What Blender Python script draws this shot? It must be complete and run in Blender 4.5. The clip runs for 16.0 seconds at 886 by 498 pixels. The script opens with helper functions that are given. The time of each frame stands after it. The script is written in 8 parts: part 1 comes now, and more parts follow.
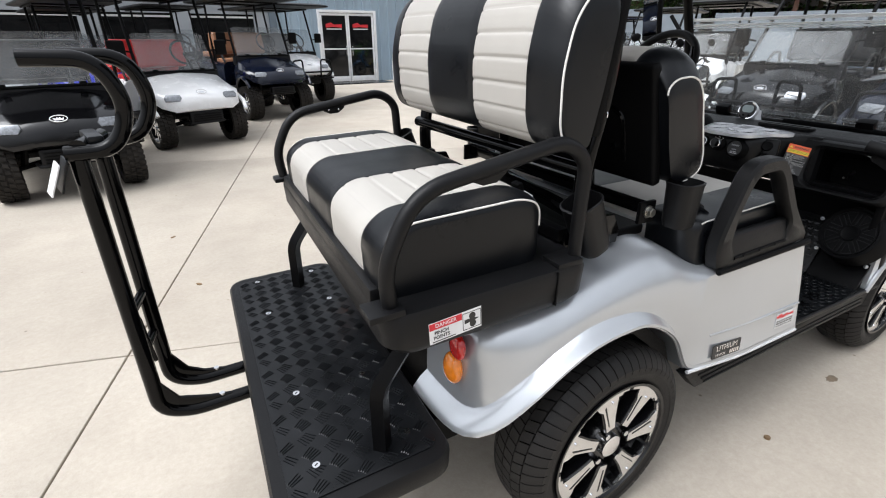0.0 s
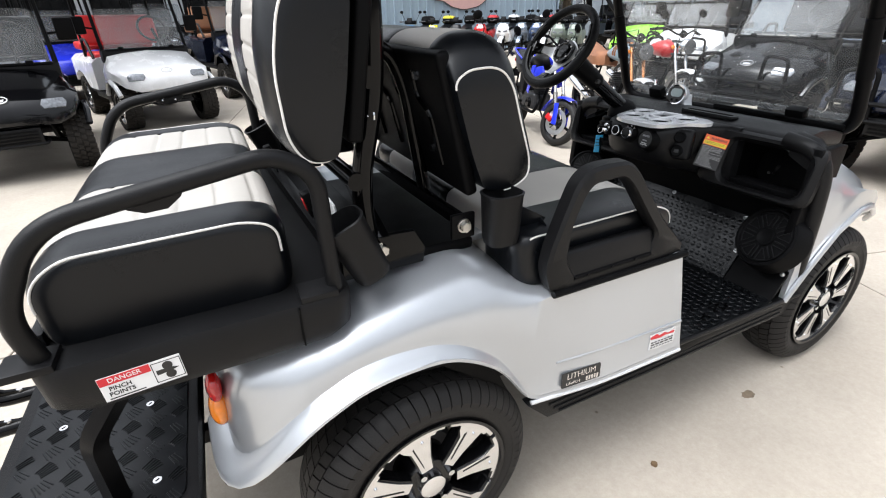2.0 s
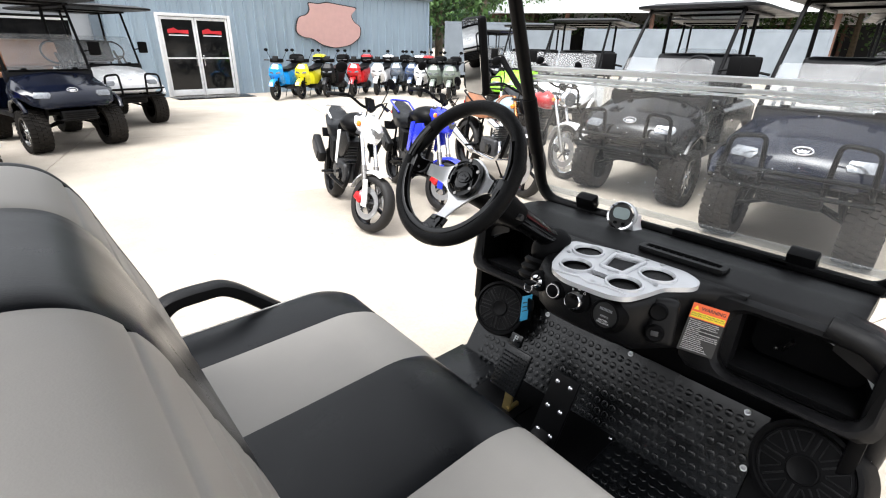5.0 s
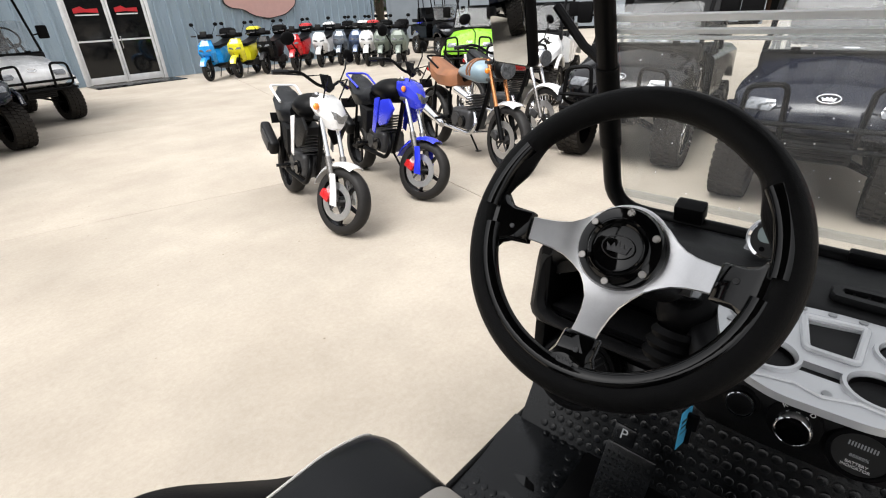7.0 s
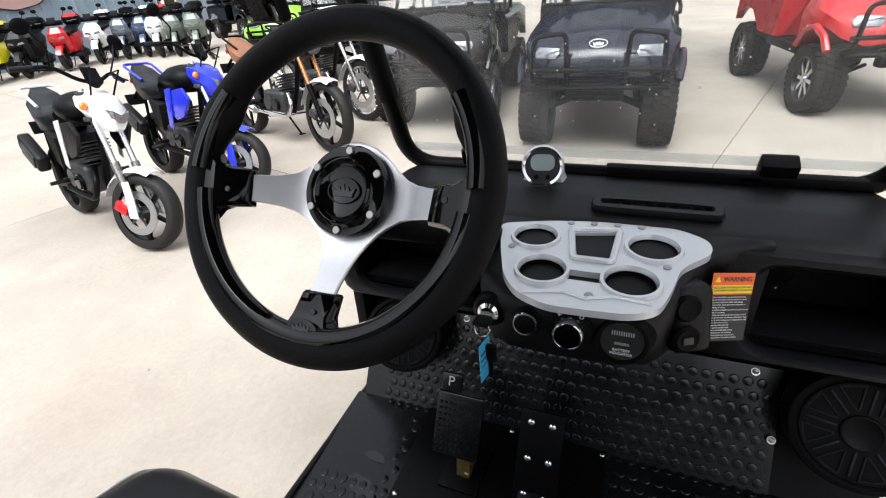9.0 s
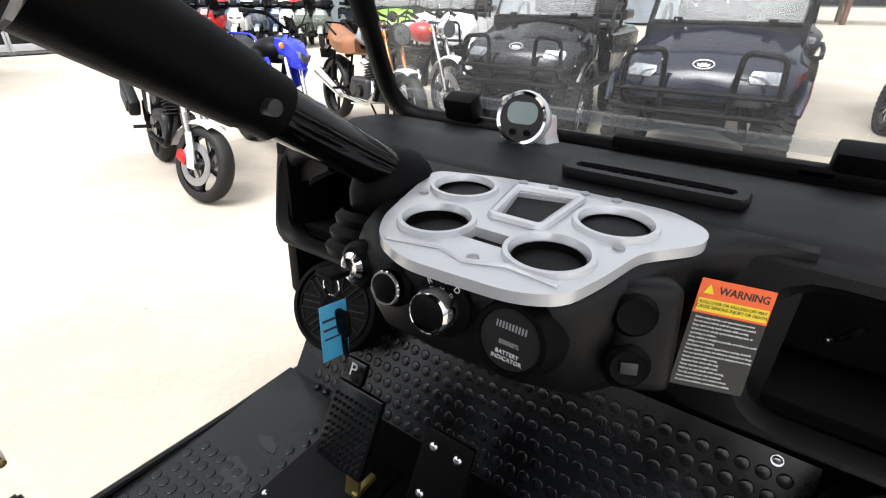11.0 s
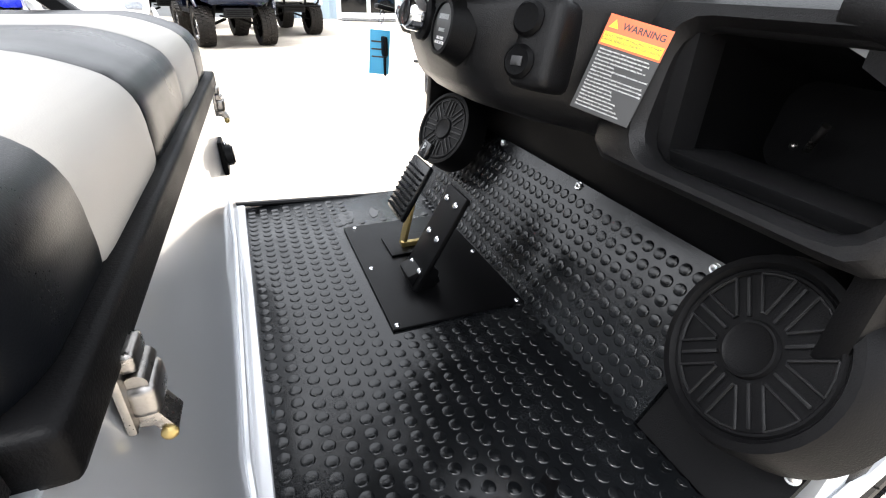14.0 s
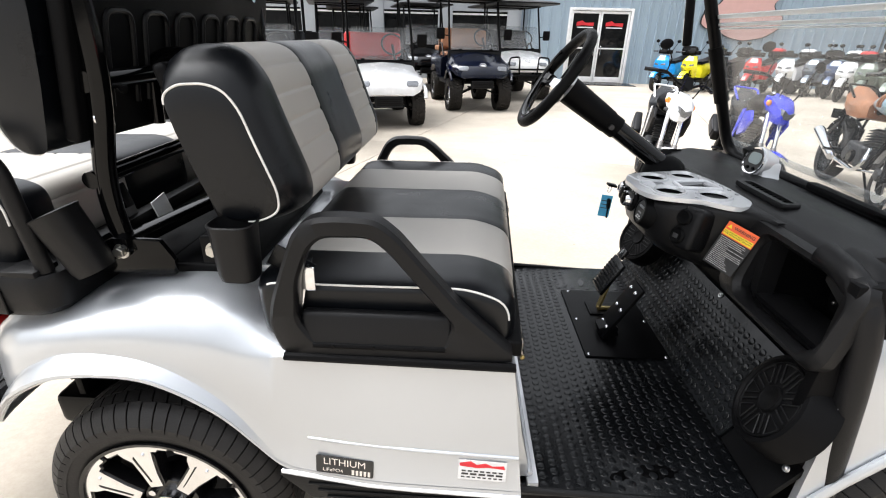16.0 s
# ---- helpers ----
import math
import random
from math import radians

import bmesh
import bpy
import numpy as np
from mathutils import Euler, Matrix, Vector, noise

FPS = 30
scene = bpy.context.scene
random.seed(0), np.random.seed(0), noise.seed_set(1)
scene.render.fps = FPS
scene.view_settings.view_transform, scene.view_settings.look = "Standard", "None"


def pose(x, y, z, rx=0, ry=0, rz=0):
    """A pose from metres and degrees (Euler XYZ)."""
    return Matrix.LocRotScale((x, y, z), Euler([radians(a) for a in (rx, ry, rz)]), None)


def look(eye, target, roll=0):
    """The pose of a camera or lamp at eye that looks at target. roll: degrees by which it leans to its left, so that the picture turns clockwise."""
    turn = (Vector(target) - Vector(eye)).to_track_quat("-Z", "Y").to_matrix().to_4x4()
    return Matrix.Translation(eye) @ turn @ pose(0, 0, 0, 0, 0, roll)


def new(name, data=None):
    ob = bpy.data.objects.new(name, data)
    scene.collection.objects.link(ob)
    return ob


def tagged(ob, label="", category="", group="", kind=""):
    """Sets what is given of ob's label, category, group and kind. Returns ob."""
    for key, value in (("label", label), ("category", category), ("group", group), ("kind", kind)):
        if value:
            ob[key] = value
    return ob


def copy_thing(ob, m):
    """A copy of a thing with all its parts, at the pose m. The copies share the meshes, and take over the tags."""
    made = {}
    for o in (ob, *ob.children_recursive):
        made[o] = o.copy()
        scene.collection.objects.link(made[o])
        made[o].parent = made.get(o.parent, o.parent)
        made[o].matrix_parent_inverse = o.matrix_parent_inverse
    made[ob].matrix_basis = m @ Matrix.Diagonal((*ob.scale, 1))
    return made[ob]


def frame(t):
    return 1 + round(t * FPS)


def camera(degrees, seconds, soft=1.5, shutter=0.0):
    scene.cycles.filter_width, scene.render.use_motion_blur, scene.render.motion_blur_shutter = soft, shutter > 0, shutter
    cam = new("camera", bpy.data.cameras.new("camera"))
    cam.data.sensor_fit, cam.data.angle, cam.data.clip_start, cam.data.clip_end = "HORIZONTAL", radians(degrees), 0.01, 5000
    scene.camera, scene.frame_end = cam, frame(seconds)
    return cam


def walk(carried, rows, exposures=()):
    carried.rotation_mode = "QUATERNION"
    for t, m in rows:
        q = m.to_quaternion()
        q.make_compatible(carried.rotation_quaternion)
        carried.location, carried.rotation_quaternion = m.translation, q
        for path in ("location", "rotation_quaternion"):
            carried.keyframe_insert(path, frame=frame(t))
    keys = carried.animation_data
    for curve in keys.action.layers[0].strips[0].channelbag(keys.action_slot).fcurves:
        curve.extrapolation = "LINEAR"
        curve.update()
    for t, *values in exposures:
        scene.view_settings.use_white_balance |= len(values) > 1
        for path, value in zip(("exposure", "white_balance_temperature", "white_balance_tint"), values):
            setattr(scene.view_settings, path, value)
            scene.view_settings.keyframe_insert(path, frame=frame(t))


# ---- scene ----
cam = camera(86.0, 16.0, soft=1.1)
PATH = [
    (0, (-0.888, -1.187, 1.334), (0.023, 0.398, 0.523), -0.1),
    (0.5, (-0.72, -1.293, 1.336), (0.044, 0.351, 0.491), 0.8),
    (1, (-0.57, -1.348, 1.342), (0.111, 0.324, 0.481), 0.7),
    (1.5, (-0.439, -1.306, 1.33), (0.286, 0.339, 0.453), -0.0),
    (2, (-0.335, -1.273, 1.351), (0.506, 0.303, 0.451), -0.6),
    (2.5, (-0.25, -1.213, 1.411), (0.715, 0.287, 0.507), -1.0),
    (3, (-0.128, -1.107, 1.477), (0.918, 0.363, 0.612), -1.0),
    (3.5, (-0.043, -0.995, 1.505), (1.071, 0.472, 0.727), -0.1),
    (4, (0.046, -0.816, 1.5), (1.208, 0.649, 0.79), 0.1),
    (4.5, (0.141, -0.642, 1.48), (1.354, 0.774, 0.756), 0.6),
    (5, (0.261, -0.509, 1.471), (1.502, 0.848, 0.686), 1.2),
    (5.2, (0.308, -0.449, 1.477), (1.544, 0.904, 0.675), 1.3),
    (7.3, (0.522, 0.097, 1.43), (1.87, 1.227, 0.479), -4.2),
    (7.5, (0.523, 0.114, 1.418), (1.917, 1.168, 0.445), -4.8),
    (8, (0.525, 0.103, 1.419), (2.01, 0.975, 0.402), -5.1),
    (8.5, (0.561, 0.029, 1.419), (2.112, 0.77, 0.398), -5.4),
    (8.7, (0.581, -0.002, 1.411), (2.156, 0.692, 0.393), -5.3),
    (10.8, (0.863, -0.198, 1.194), (2.35, 0.761, 0.261), -1.4),
    (11, (0.866, -0.206, 1.179), (2.32, 0.807, 0.251), 0.5),
    (11.5, (0.885, -0.249, 1.142), (2.177, 0.951, 0.197), 3.5),
    (12, (0.927, -0.314, 1.112), (1.971, 1.082, 0.132), 4.2),
    (12.5, (0.972, -0.377, 1.037), (1.831, 1.141, 0.059), 3.8),
    (13, (0.959, -0.466, 0.954), (1.717, 1.099, -0.033), 2.4),
    (13.5, (0.938, -0.594, 0.916), (1.658, 0.987, -0.074), 1.6),
    (14, (0.916, -0.714, 0.954), (1.605, 0.896, -0.012), 2.3),
    (14.5, (0.862, -0.835, 1.053), (1.39, 0.852, 0.118), 3.1),
    (15, (0.794, -0.965, 1.166), (1.077, 0.797, 0.263), 3.6),
    (15.5, (0.729, -1.131, 1.261), (0.784, 0.67, 0.392), 3.1),
    (16, (0.671, -1.322, 1.342), (0.623, 0.498, 0.515), 1.5),
]
EXPOSURES = [(0, 0.77, 6150, 10), (1.5, 0.95, 6150, 10), (2.5, 1.27, 6200, 10), (3.5, 1.5, 6250, 10), (5, 1.5, 6350, 10), (7.5, 0.8, 6550, 10), (8.5, 0.95, 6200, 10), (11, 1.42, 6400, 10), (12.5, 1.45, 6500, 10), (13.5, 2.35, 6300, 10), (14.2, 2.65, 6300, 10), (14.8, 2.4, 6300, 10), (15.5, 1.75, 6350, 10), (16, 1.4, 6350, 10)]
walk(cam, [(t, look(eye, target, roll)) for t, eye, target, roll in PATH], EXPOSURES)

# ---------------------------------------------------------------- world and light
SUN_ELEV, SUN_ROT = 62.0, 272.0
world = bpy.data.worlds.new("overcast_sky")
scene.world = world
world.use_nodes = True
wn, wl = world.node_tree.nodes, world.node_tree.links
sky = wn.new("ShaderNodeTexSky")
sky.sky_type, sky.sun_disc = "NISHITA", False
sky.sun_elevation, sky.sun_rotation = radians(SUN_ELEV), radians(SUN_ROT)
sky.air_density, sky.dust_density, sky.ozone_density = 1.0, 4.0, 1.0
grey = wn.new("ShaderNodeHueSaturation")
grey.inputs["Saturation"].default_value = 0.12
wl.new(sky.outputs[0], grey.inputs["Color"])
# overcast: three times brighter overhead than at the horizon
wtc, wsep, wmr = wn.new("ShaderNodeTexCoord"), wn.new("ShaderNodeSeparateXYZ"), wn.new("ShaderNodeMapRange")
wl.new(wtc.outputs["Generated"], wsep.inputs[0])
wl.new(wsep.outputs["Z"], wmr.inputs["Value"])
wmr.inputs["From Min"].default_value, wmr.inputs["From Max"].default_value = 0.0, 1.0
wmr.inputs["To Min"].default_value, wmr.inputs["To Max"].default_value = 0.45, 1.5
wmul = wn.new("ShaderNodeVectorMath")
wmul.operation = "SCALE"
wl.new(grey.outputs[0], wmul.inputs[0])
wl.new(wmr.outputs[0], wmul.inputs["Scale"])
wl.new(wmul.outputs[0], wn["Background"].inputs[0])
wn["Background"].inputs[1].default_value = 0.15
sun = new("sun", bpy.data.lights.new("sun", "SUN"))
sun.data.energy, sun.data.angle, sun.data.color = 0.9, radians(40), (1.0, 0.985, 0.965)
sun_dir = Vector((math.sin(radians(SUN_ROT)) * math.cos(radians(SUN_ELEV)), math.cos(radians(SUN_ROT)) * math.cos(radians(SUN_ELEV)), math.sin(radians(SUN_ELEV))))
sun.matrix_world = look(sun_dir * 20, (0, 0, 0))


# ---------------------------------------------------------------- materials
def mat(name, col, rough=0.5, metal=0.0, vary=0.08, scale=6.0, bump=0.0, bscale=80.0, coat=0.0, rvary=0.1, spec=0.5, rnd=0.0):
    m = bpy.data.materials.new(name)
    m.use_nodes = True
    n, l = m.node_tree.nodes, m.node_tree.links
    b = n["Principled BSDF"]
    b.inputs["Roughness"].default_value, b.inputs["Metallic"].default_value = rough, metal
    b.inputs["Coat Weight"].default_value, b.inputs["Coat Roughness"].default_value = coat, 0.06
    b.inputs["Specular IOR Level"].default_value = spec
    tc = n.new("ShaderNodeTexCoord")
    n1, n2 = n.new("ShaderNodeTexNoise"), n.new("ShaderNodeTexNoise")
    n1.inputs["Scale"].default_value, n1.inputs["Detail"].default_value = scale, 5
    n2.inputs["Scale"].default_value, n2.inputs["Detail"].default_value = bscale, 4
    for q in (n1, n2):
        l.new(tc.outputs["Object"], q.inputs["Vector"])
    mix = n.new("ShaderNodeMath")
    mix.operation = "MULTIPLY_ADD"
    mix.inputs[1].default_value = 0.4
    l.new(n2.outputs["Fac"], mix.inputs[0])
    l.new(n1.outputs["Fac"], mix.inputs[2])
    hsv = n.new("ShaderNodeHueSaturation")
    hsv.inputs["Color"].default_value = (*col, 1)
    mr = n.new("ShaderNodeMapRange")
    mr.inputs["From Min"].default_value, mr.inputs["From Max"].default_value = 0.4, 1.0
    mr.inputs["To Min"].default_value, mr.inputs["To Max"].default_value = 1 - vary * 2, 1 + vary * 2
    l.new(mix.outputs[0], mr.inputs["Value"])
    if rnd:
        oi = n.new("ShaderNodeObjectInfo")
        r2 = n.new("ShaderNodeMath")
        r2.operation = "MULTIPLY_ADD"
        r2.inputs[1].default_value, r2.inputs[2].default_value = rnd * 2, 1 - rnd
        l.new(oi.outputs["Random"], r2.inputs[0])
        mu = n.new("ShaderNodeMath")
        mu.operation = "MULTIPLY"
        l.new(mr.outputs[0], mu.inputs[0])
        l.new(r2.outputs[0], mu.inputs[1])
        l.new(mu.outputs[0], hsv.inputs["Value"])
    else:
        l.new(mr.outputs[0], hsv.inputs["Value"])
    l.new(hsv.outputs[0], b.inputs["Base Color"])
    rr = n.new("ShaderNodeMapRange")
    rr.inputs["From Min"].default_value, rr.inputs["From Max"].default_value = 0.4, 1.0
    rr.inputs["To Min"].default_value, rr.inputs["To Max"].default_value = max(0.02, rough - rvary), min(1, rough + rvary)
    l.new(mix.outputs[0], rr.inputs["Value"])
    l.new(rr.outputs[0], b.inputs["Roughness"])
    if bump:
        bp = n.new("ShaderNodeBump")
        bp.inputs["Strength"].default_value, bp.inputs["Distance"].default_value = bump, 0.002
        l.new(n2.outputs["Fac"], bp.inputs["Height"])
        l.new(bp.outputs[0], b.inputs["Normal"])
    return m


def glass_mat(name, tint=(1, 1, 1), rough=0.0, cloud=0.0, ior=1.2):
    """Clear sheet: mostly see-through with a gloss that grows at grazing angles, and a thin veil of haze."""
    m = bpy.data.materials.new(name)
    m.use_nodes = True
    n, l = m.node_tree.nodes, m.node_tree.links
    n.remove(n["Principled BSDF"])
    out = n["Material Output"]
    tr, gl, df = n.new("ShaderNodeBsdfTransparent"), n.new("ShaderNodeBsdfGlossy"), n.new("ShaderNodeBsdfDiffuse")
    tr.inputs[0].default_value = (*tint, 1)
    gl.inputs["Roughness"].default_value = rough
    df.inputs[0].default_value = (0.8, 0.8, 0.8, 1)
    lw = n.new("ShaderNodeLayerWeight")
    lw.inputs["Blend"].default_value = 0.5
    pw, fr = n.new("ShaderNodeMath"), n.new("ShaderNodeMath")
    pw.operation, fr.operation = "POWER", "MULTIPLY_ADD"
    pw.inputs[1].default_value = 4.0
    fr.inputs[1].default_value, fr.inputs[2].default_value = 0.5, ((ior - 1) / (ior + 1)) ** 2
    l.new(lw.outputs["Facing"], pw.inputs[0])
    l.new(pw.outputs[0], fr.inputs[0])
    m1, m2 = n.new("ShaderNodeMixShader"), n.new("ShaderNodeMixShader")
    tc, no = n.new("ShaderNodeTexCoord"), n.new("ShaderNodeTexNoise")
    no.inputs["Scale"].default_value, no.inputs["Detail"].default_value = 4, 4
    l.new(tc.outputs["Object"], no.inputs["Vector"])
    mu = n.new("ShaderNodeMath")
    mu.operation = "MULTIPLY"
    mu.inputs[1].default_value = cloud * 2
    l.new(no.outputs["Fac"], mu.inputs[0])
    l.new(mu.outputs[0], m1.inputs[0])
    l.new(tr.outputs[0], m1.inputs[1])
    l.new(df.outputs[0], m1.inputs[2])
    l.new(fr.outputs[0], m2.inputs[0])
    l.new(m1.outputs[0], m2.inputs[1])
    l.new(gl.outputs[0], m2.inputs[2])
    l.new(m2.outputs[0], out.inputs["Surface"])
    return m


def concrete_mat():
    m = mat("concrete", (0.43, 0.395, 0.345), 0.85, vary=0.05, scale=1.3, bump=0.35, bscale=140, rnd=0.04)
    n, l = m.node_tree.nodes, m.node_tree.links
    b = n["Principled BSDF"]
    src = b.inputs["Base Color"].links[0].from_socket
    geo = n.new("ShaderNodeNewGeometry")
    # large cloudy stains and tan patches
    n3 = n.new("ShaderNodeTexNoise")
    n3.inputs["Scale"].default_value, n3.inputs["Detail"].default_value, n3.inputs["Roughness"].default_value = 0.9, 8, 0.65
    l.new(geo.outputs["Position"], n3.inputs["Vector"])
    rp = n.new("ShaderNodeValToRGB")
    rp.color_ramp.elements[0].position, rp.color_ramp.elements[1].position = 0.35, 0.7
    rp.color_ramp.elements[0].color, rp.color_ramp.elements[1].color = (0.8, 0.77, 0.735, 1), (1.05, 1.03, 1.0, 1)
    l.new(n3.outputs["Fac"], rp.inputs[0])
    mx = n.new("ShaderNodeMix")
    mx.data_type, mx.blend_type = "RGBA", "MULTIPLY"
    mx.inputs["Factor"].default_value = 1
    l.new(src, mx.inputs[6])
    l.new(rp.outputs[0], mx.inputs[7])
    # fine sand grain and blotches
    n4 = n.new("ShaderNodeTexNoise")
    n4.inputs["Scale"].default_value, n4.inputs["Detail"].default_value, n4.inputs["Roughness"].default_value = 38.0, 12, 0.8
    l.new(geo.outputs["Position"], n4.inputs["Vector"])
    r4 = n.new("ShaderNodeValToRGB")
    r4.color_ramp.elements[0].position, r4.color_ramp.elements[1].position = 0.33, 0.62
    r4.color_ramp.elements[0].color, r4.color_ramp.elements[1].color = (0.88, 0.86, 0.83, 1), (1.03, 1.025, 1.02, 1)
    l.new(n4.outputs["Fac"], r4.inputs[0])
    m4 = n.new("ShaderNodeMix")
    m4.data_type, m4.blend_type = "RGBA", "MULTIPLY"
    m4.inputs["Factor"].default_value = 1
    l.new(mx.outputs[2], m4.inputs[6])
    l.new(r4.outputs[0], m4.inputs[7])
    mx = m4
    # sparse dark specks and pits
    vo = n.new("ShaderNodeTexVoronoi")
    vo.inputs["Scale"].default_value = 5.5
    l.new(geo.outputs["Position"], vo.inputs["Vector"])
    r3 = n.new("ShaderNodeValToRGB")
    r3.color_ramp.elements[0].position, r3.color_ramp.elements[1].position = 0.02, 0.045
    r3.color_ramp.elements[0].color, r3.color_ramp.elements[1].color = (0.45, 0.4, 0.34, 1), (1, 1, 1, 1)
    l.new(vo.outputs["Distance"], r3.inputs[0])
    m3 = n.new("ShaderNodeMix")
    m3.data_type, m3.blend_type = "RGBA", "MULTIPLY"
    m3.inputs["Factor"].default_value = 0.8
    l.new(mx.outputs[2], m3.inputs[6])
    l.new(r3.outputs[0], m3.inputs[7])
    l.new(m3.outputs[2], b.inputs["Base Color"])
    return m


M_CONC = concrete_mat()
M_JOINT = mat("joint_filler", (0.06, 0.05, 0.045), 0.9)
M_DIRT = mat("dried_leaf", (0.16, 0.1, 0.05), 0.9)
M_STAIN = mat("oil_stain", (0.17, 0.13, 0.09), 0.5, vary=0.2, scale=30)
M_SILVER = mat("silver_paint", (0.5, 0.52, 0.545), 0.3, 0.62, vary=0.02, scale=3, bscale=1500, bump=0.01, coat=0.7, rvary=0.02)
M_PLASTIC = mat("black_plastic", (0.0025, 0.0025, 0.0028), 0.5, vary=0.1, bump=0.25, bscale=500, rvary=0.12, spec=0.08)
M_PLASTIC_M = mat("black_moulded_plastic", (0.0055, 0.0055, 0.006), 0.42, vary=0.1, bump=0.3, bscale=650, spec=0.21)
M_RUBBER = mat("black_rubber", (0.003, 0.0034, 0.004), 0.24, vary=0.25, scale=9, bump=0.04, bscale=500, rvary=0.14, spec=0.34)
M_TYRE = mat("tyre_rubber", (0.012, 0.011, 0.0105), 0.6, vary=0.2, scale=20, bump=0.3, bscale=240, spec=0.3)
M_TYRE_D = mat("dusty_tyre_rubber", (0.02, 0.0175, 0.015), 0.8, vary=0.25, scale=14, bump=0.3, bscale=200, spec=0.25)
M_STEEL = mat("black_gloss_steel", (0.0015, 0.0015, 0.0017), 0.1, vary=0.1, bump=0.03, bscale=40, rvary=0.04, spec=0.2)
M_SATIN = mat("black_satin_steel", (0.002, 0.002, 0.0023), 0.38, vary=0.15, bump=0.1, bscale=300, spec=0.1)
M_VINYL = mat("black_vinyl", (0.0028, 0.0034, 0.0046), 0.32, vary=0.1, scale=10, bump=0.1, bscale=700, rvary=0.08, spec=0.31)
M_TAN = mat("stone_grey_vinyl", (0.4, 0.378, 0.345), 0.5, vary=0.035, scale=8, bump=0.12, bscale=700, rvary=0.08)
M_WATER = mat("standing_water", (0.002, 0.002, 0.0022), 0.03, vary=0.05, rvary=0.01, spec=0.5)
M_GLOSS = mat("black_gloss_plastic", (0.002, 0.002, 0.0022), 0.07, vary=0.05, rvary=0.02, spec=0.35)
M_GRIP = mat("grained_black_grip", (0.0025, 0.0025, 0.0028), 0.46, vary=0.1, scale=20, bump=0.5, bscale=900, spec=0.13)
M_TREADPLATE = mat("black_tread_plate", (0.005, 0.0055, 0.0065), 0.36, vary=0.3, scale=12, bump=0.12, bscale=300, rvary=0.12, spec=0.25)
M_PIPING = mat("white_piping", (0.72, 0.7, 0.66), 0.5)
M_ALU = mat("machined_aluminium", (0.82, 0.82, 0.83), 0.2, 1.0, vary=0.03, scale=30, bscale=300, rvary=0.03)
M_CHROME = mat("chrome", (0.75, 0.76, 0.78), 0.08, 1.0, vary=0.02, rvary=0.02)
M_SPOKE_B = mat("black_gloss_alloy", (0.004, 0.004, 0.0045), 0.2, 0.0, spec=0.35)
M_TRIM = mat("silver_trim_plastic", (0.7, 0.71, 0.73), 0.26, 0.35, vary=0.01, scale=4, coat=0.3, rvary=0.015)
M_BRUSH = mat("brushed_aluminium", (0.72, 0.72, 0.73), 0.36, 1.0, vary=0.03, scale=60, bscale=500, bump=0.05, rvary=0.03)
M_ACRYL = glass_mat("clear_acrylic", (0.97, 0.98, 0.98), 0.01, cloud=0.07, ior=1.35)
M_ACEDGE = mat("acrylic_edge", (0.93, 0.94, 0.95), 0.4, 0.0, vary=0.02, coat=0.4)
M_ACEDGE.node_tree.nodes["Principled BSDF"].inputs["Transmission Weight"].default_value = 0.55
M_WSFAR = glass_mat("hazy_windscreen", (0.88, 0.9, 0.91), 0.04, cloud=0.09, ior=1.3)
M_WHITE = mat("white_paint", (0.78, 0.78, 0.78), 0.25, vary=0.03, coat=0.5)
M_RED = mat("red_paint", (0.5, 0.012, 0.015), 0.3, vary=0.05, coat=0.4)
M_REDVINYL = mat("red_vinyl", (0.55, 0.02, 0.02), 0.45, vary=0.08, bump=0.2, bscale=400)
M_NAVY = mat("navy_paint", (0.004, 0.006, 0.015), 0.2, 0.0, vary=0.05, coat=0.3, spec=0.35)
M_BLACKP = mat("black_paint", (0.003, 0.003, 0.0036), 0.16, vary=0.05, coat=0.3, spec=0.3)
M_LIME = mat("lime_paint", (0.25, 0.62, 0.03), 0.3, vary=0.05, coat=0.5)
M_CYAN = mat("sky_blue_paint", (0.01, 0.27, 0.68), 0.25, vary=0.05, coat=0.6)
M_YEL = mat("yellow_paint", (0.75, 0.68, 0.02), 0.3, vary=0.05, coat=0.5)
M_BLUE = mat("royal_blue_paint", (0.02, 0.035, 0.6), 0.25, vary=0.05, coat=0.6)
M_GREYP = mat("grey_paint", (0.16, 0.19, 0.23), 0.3, 0.3, vary=0.05, coat=0.5)
M_DENIM = mat("denim_blue_paint", (0.06, 0.09, 0.17), 0.3, 0.2, vary=0.05, coat=0.5)
M_SAGE = mat("blue_grey_paint", (0.26, 0.36, 0.42), 0.35, 0.1, vary=0.06, coat=0.4)
M_OLIVE = mat("olive_grey_paint", (0.17, 0.2, 0.17), 0.35, 0.1, vary=0.06)
M_BROWN = mat("brown_vinyl", (0.3, 0.14, 0.07), 0.5, vary=0.1, bump=0.3, bscale=300)
M_STRAP = mat("brown_leather", (0.22, 0.09, 0.04), 0.55, vary=0.15)
M_COPPER = mat("copper_anodised", (0.55, 0.24, 0.1), 0.28, 0.9, vary=0.05)
M_CAST = mat("cast_engine_metal", (0.06, 0.06, 0.062), 0.45, 0.6, vary=0.2, scale=25, bump=0.3, bscale=120)
M_LENS = mat("headlight_lens", (0.24, 0.25, 0.265), 0.14, 0.6, vary=0.3, scale=45, bump=0.25, bscale=60, coat=0.6)
M_ORANGE = mat("amber_lens", (0.9, 0.25, 0.01), 0.15, vary=0.08, scale=60, coat=1.0)
M_REDLENS = mat("red_lens", (0.5, 0.01, 0.008), 0.12, vary=0.08, scale=60, coat=1.0)
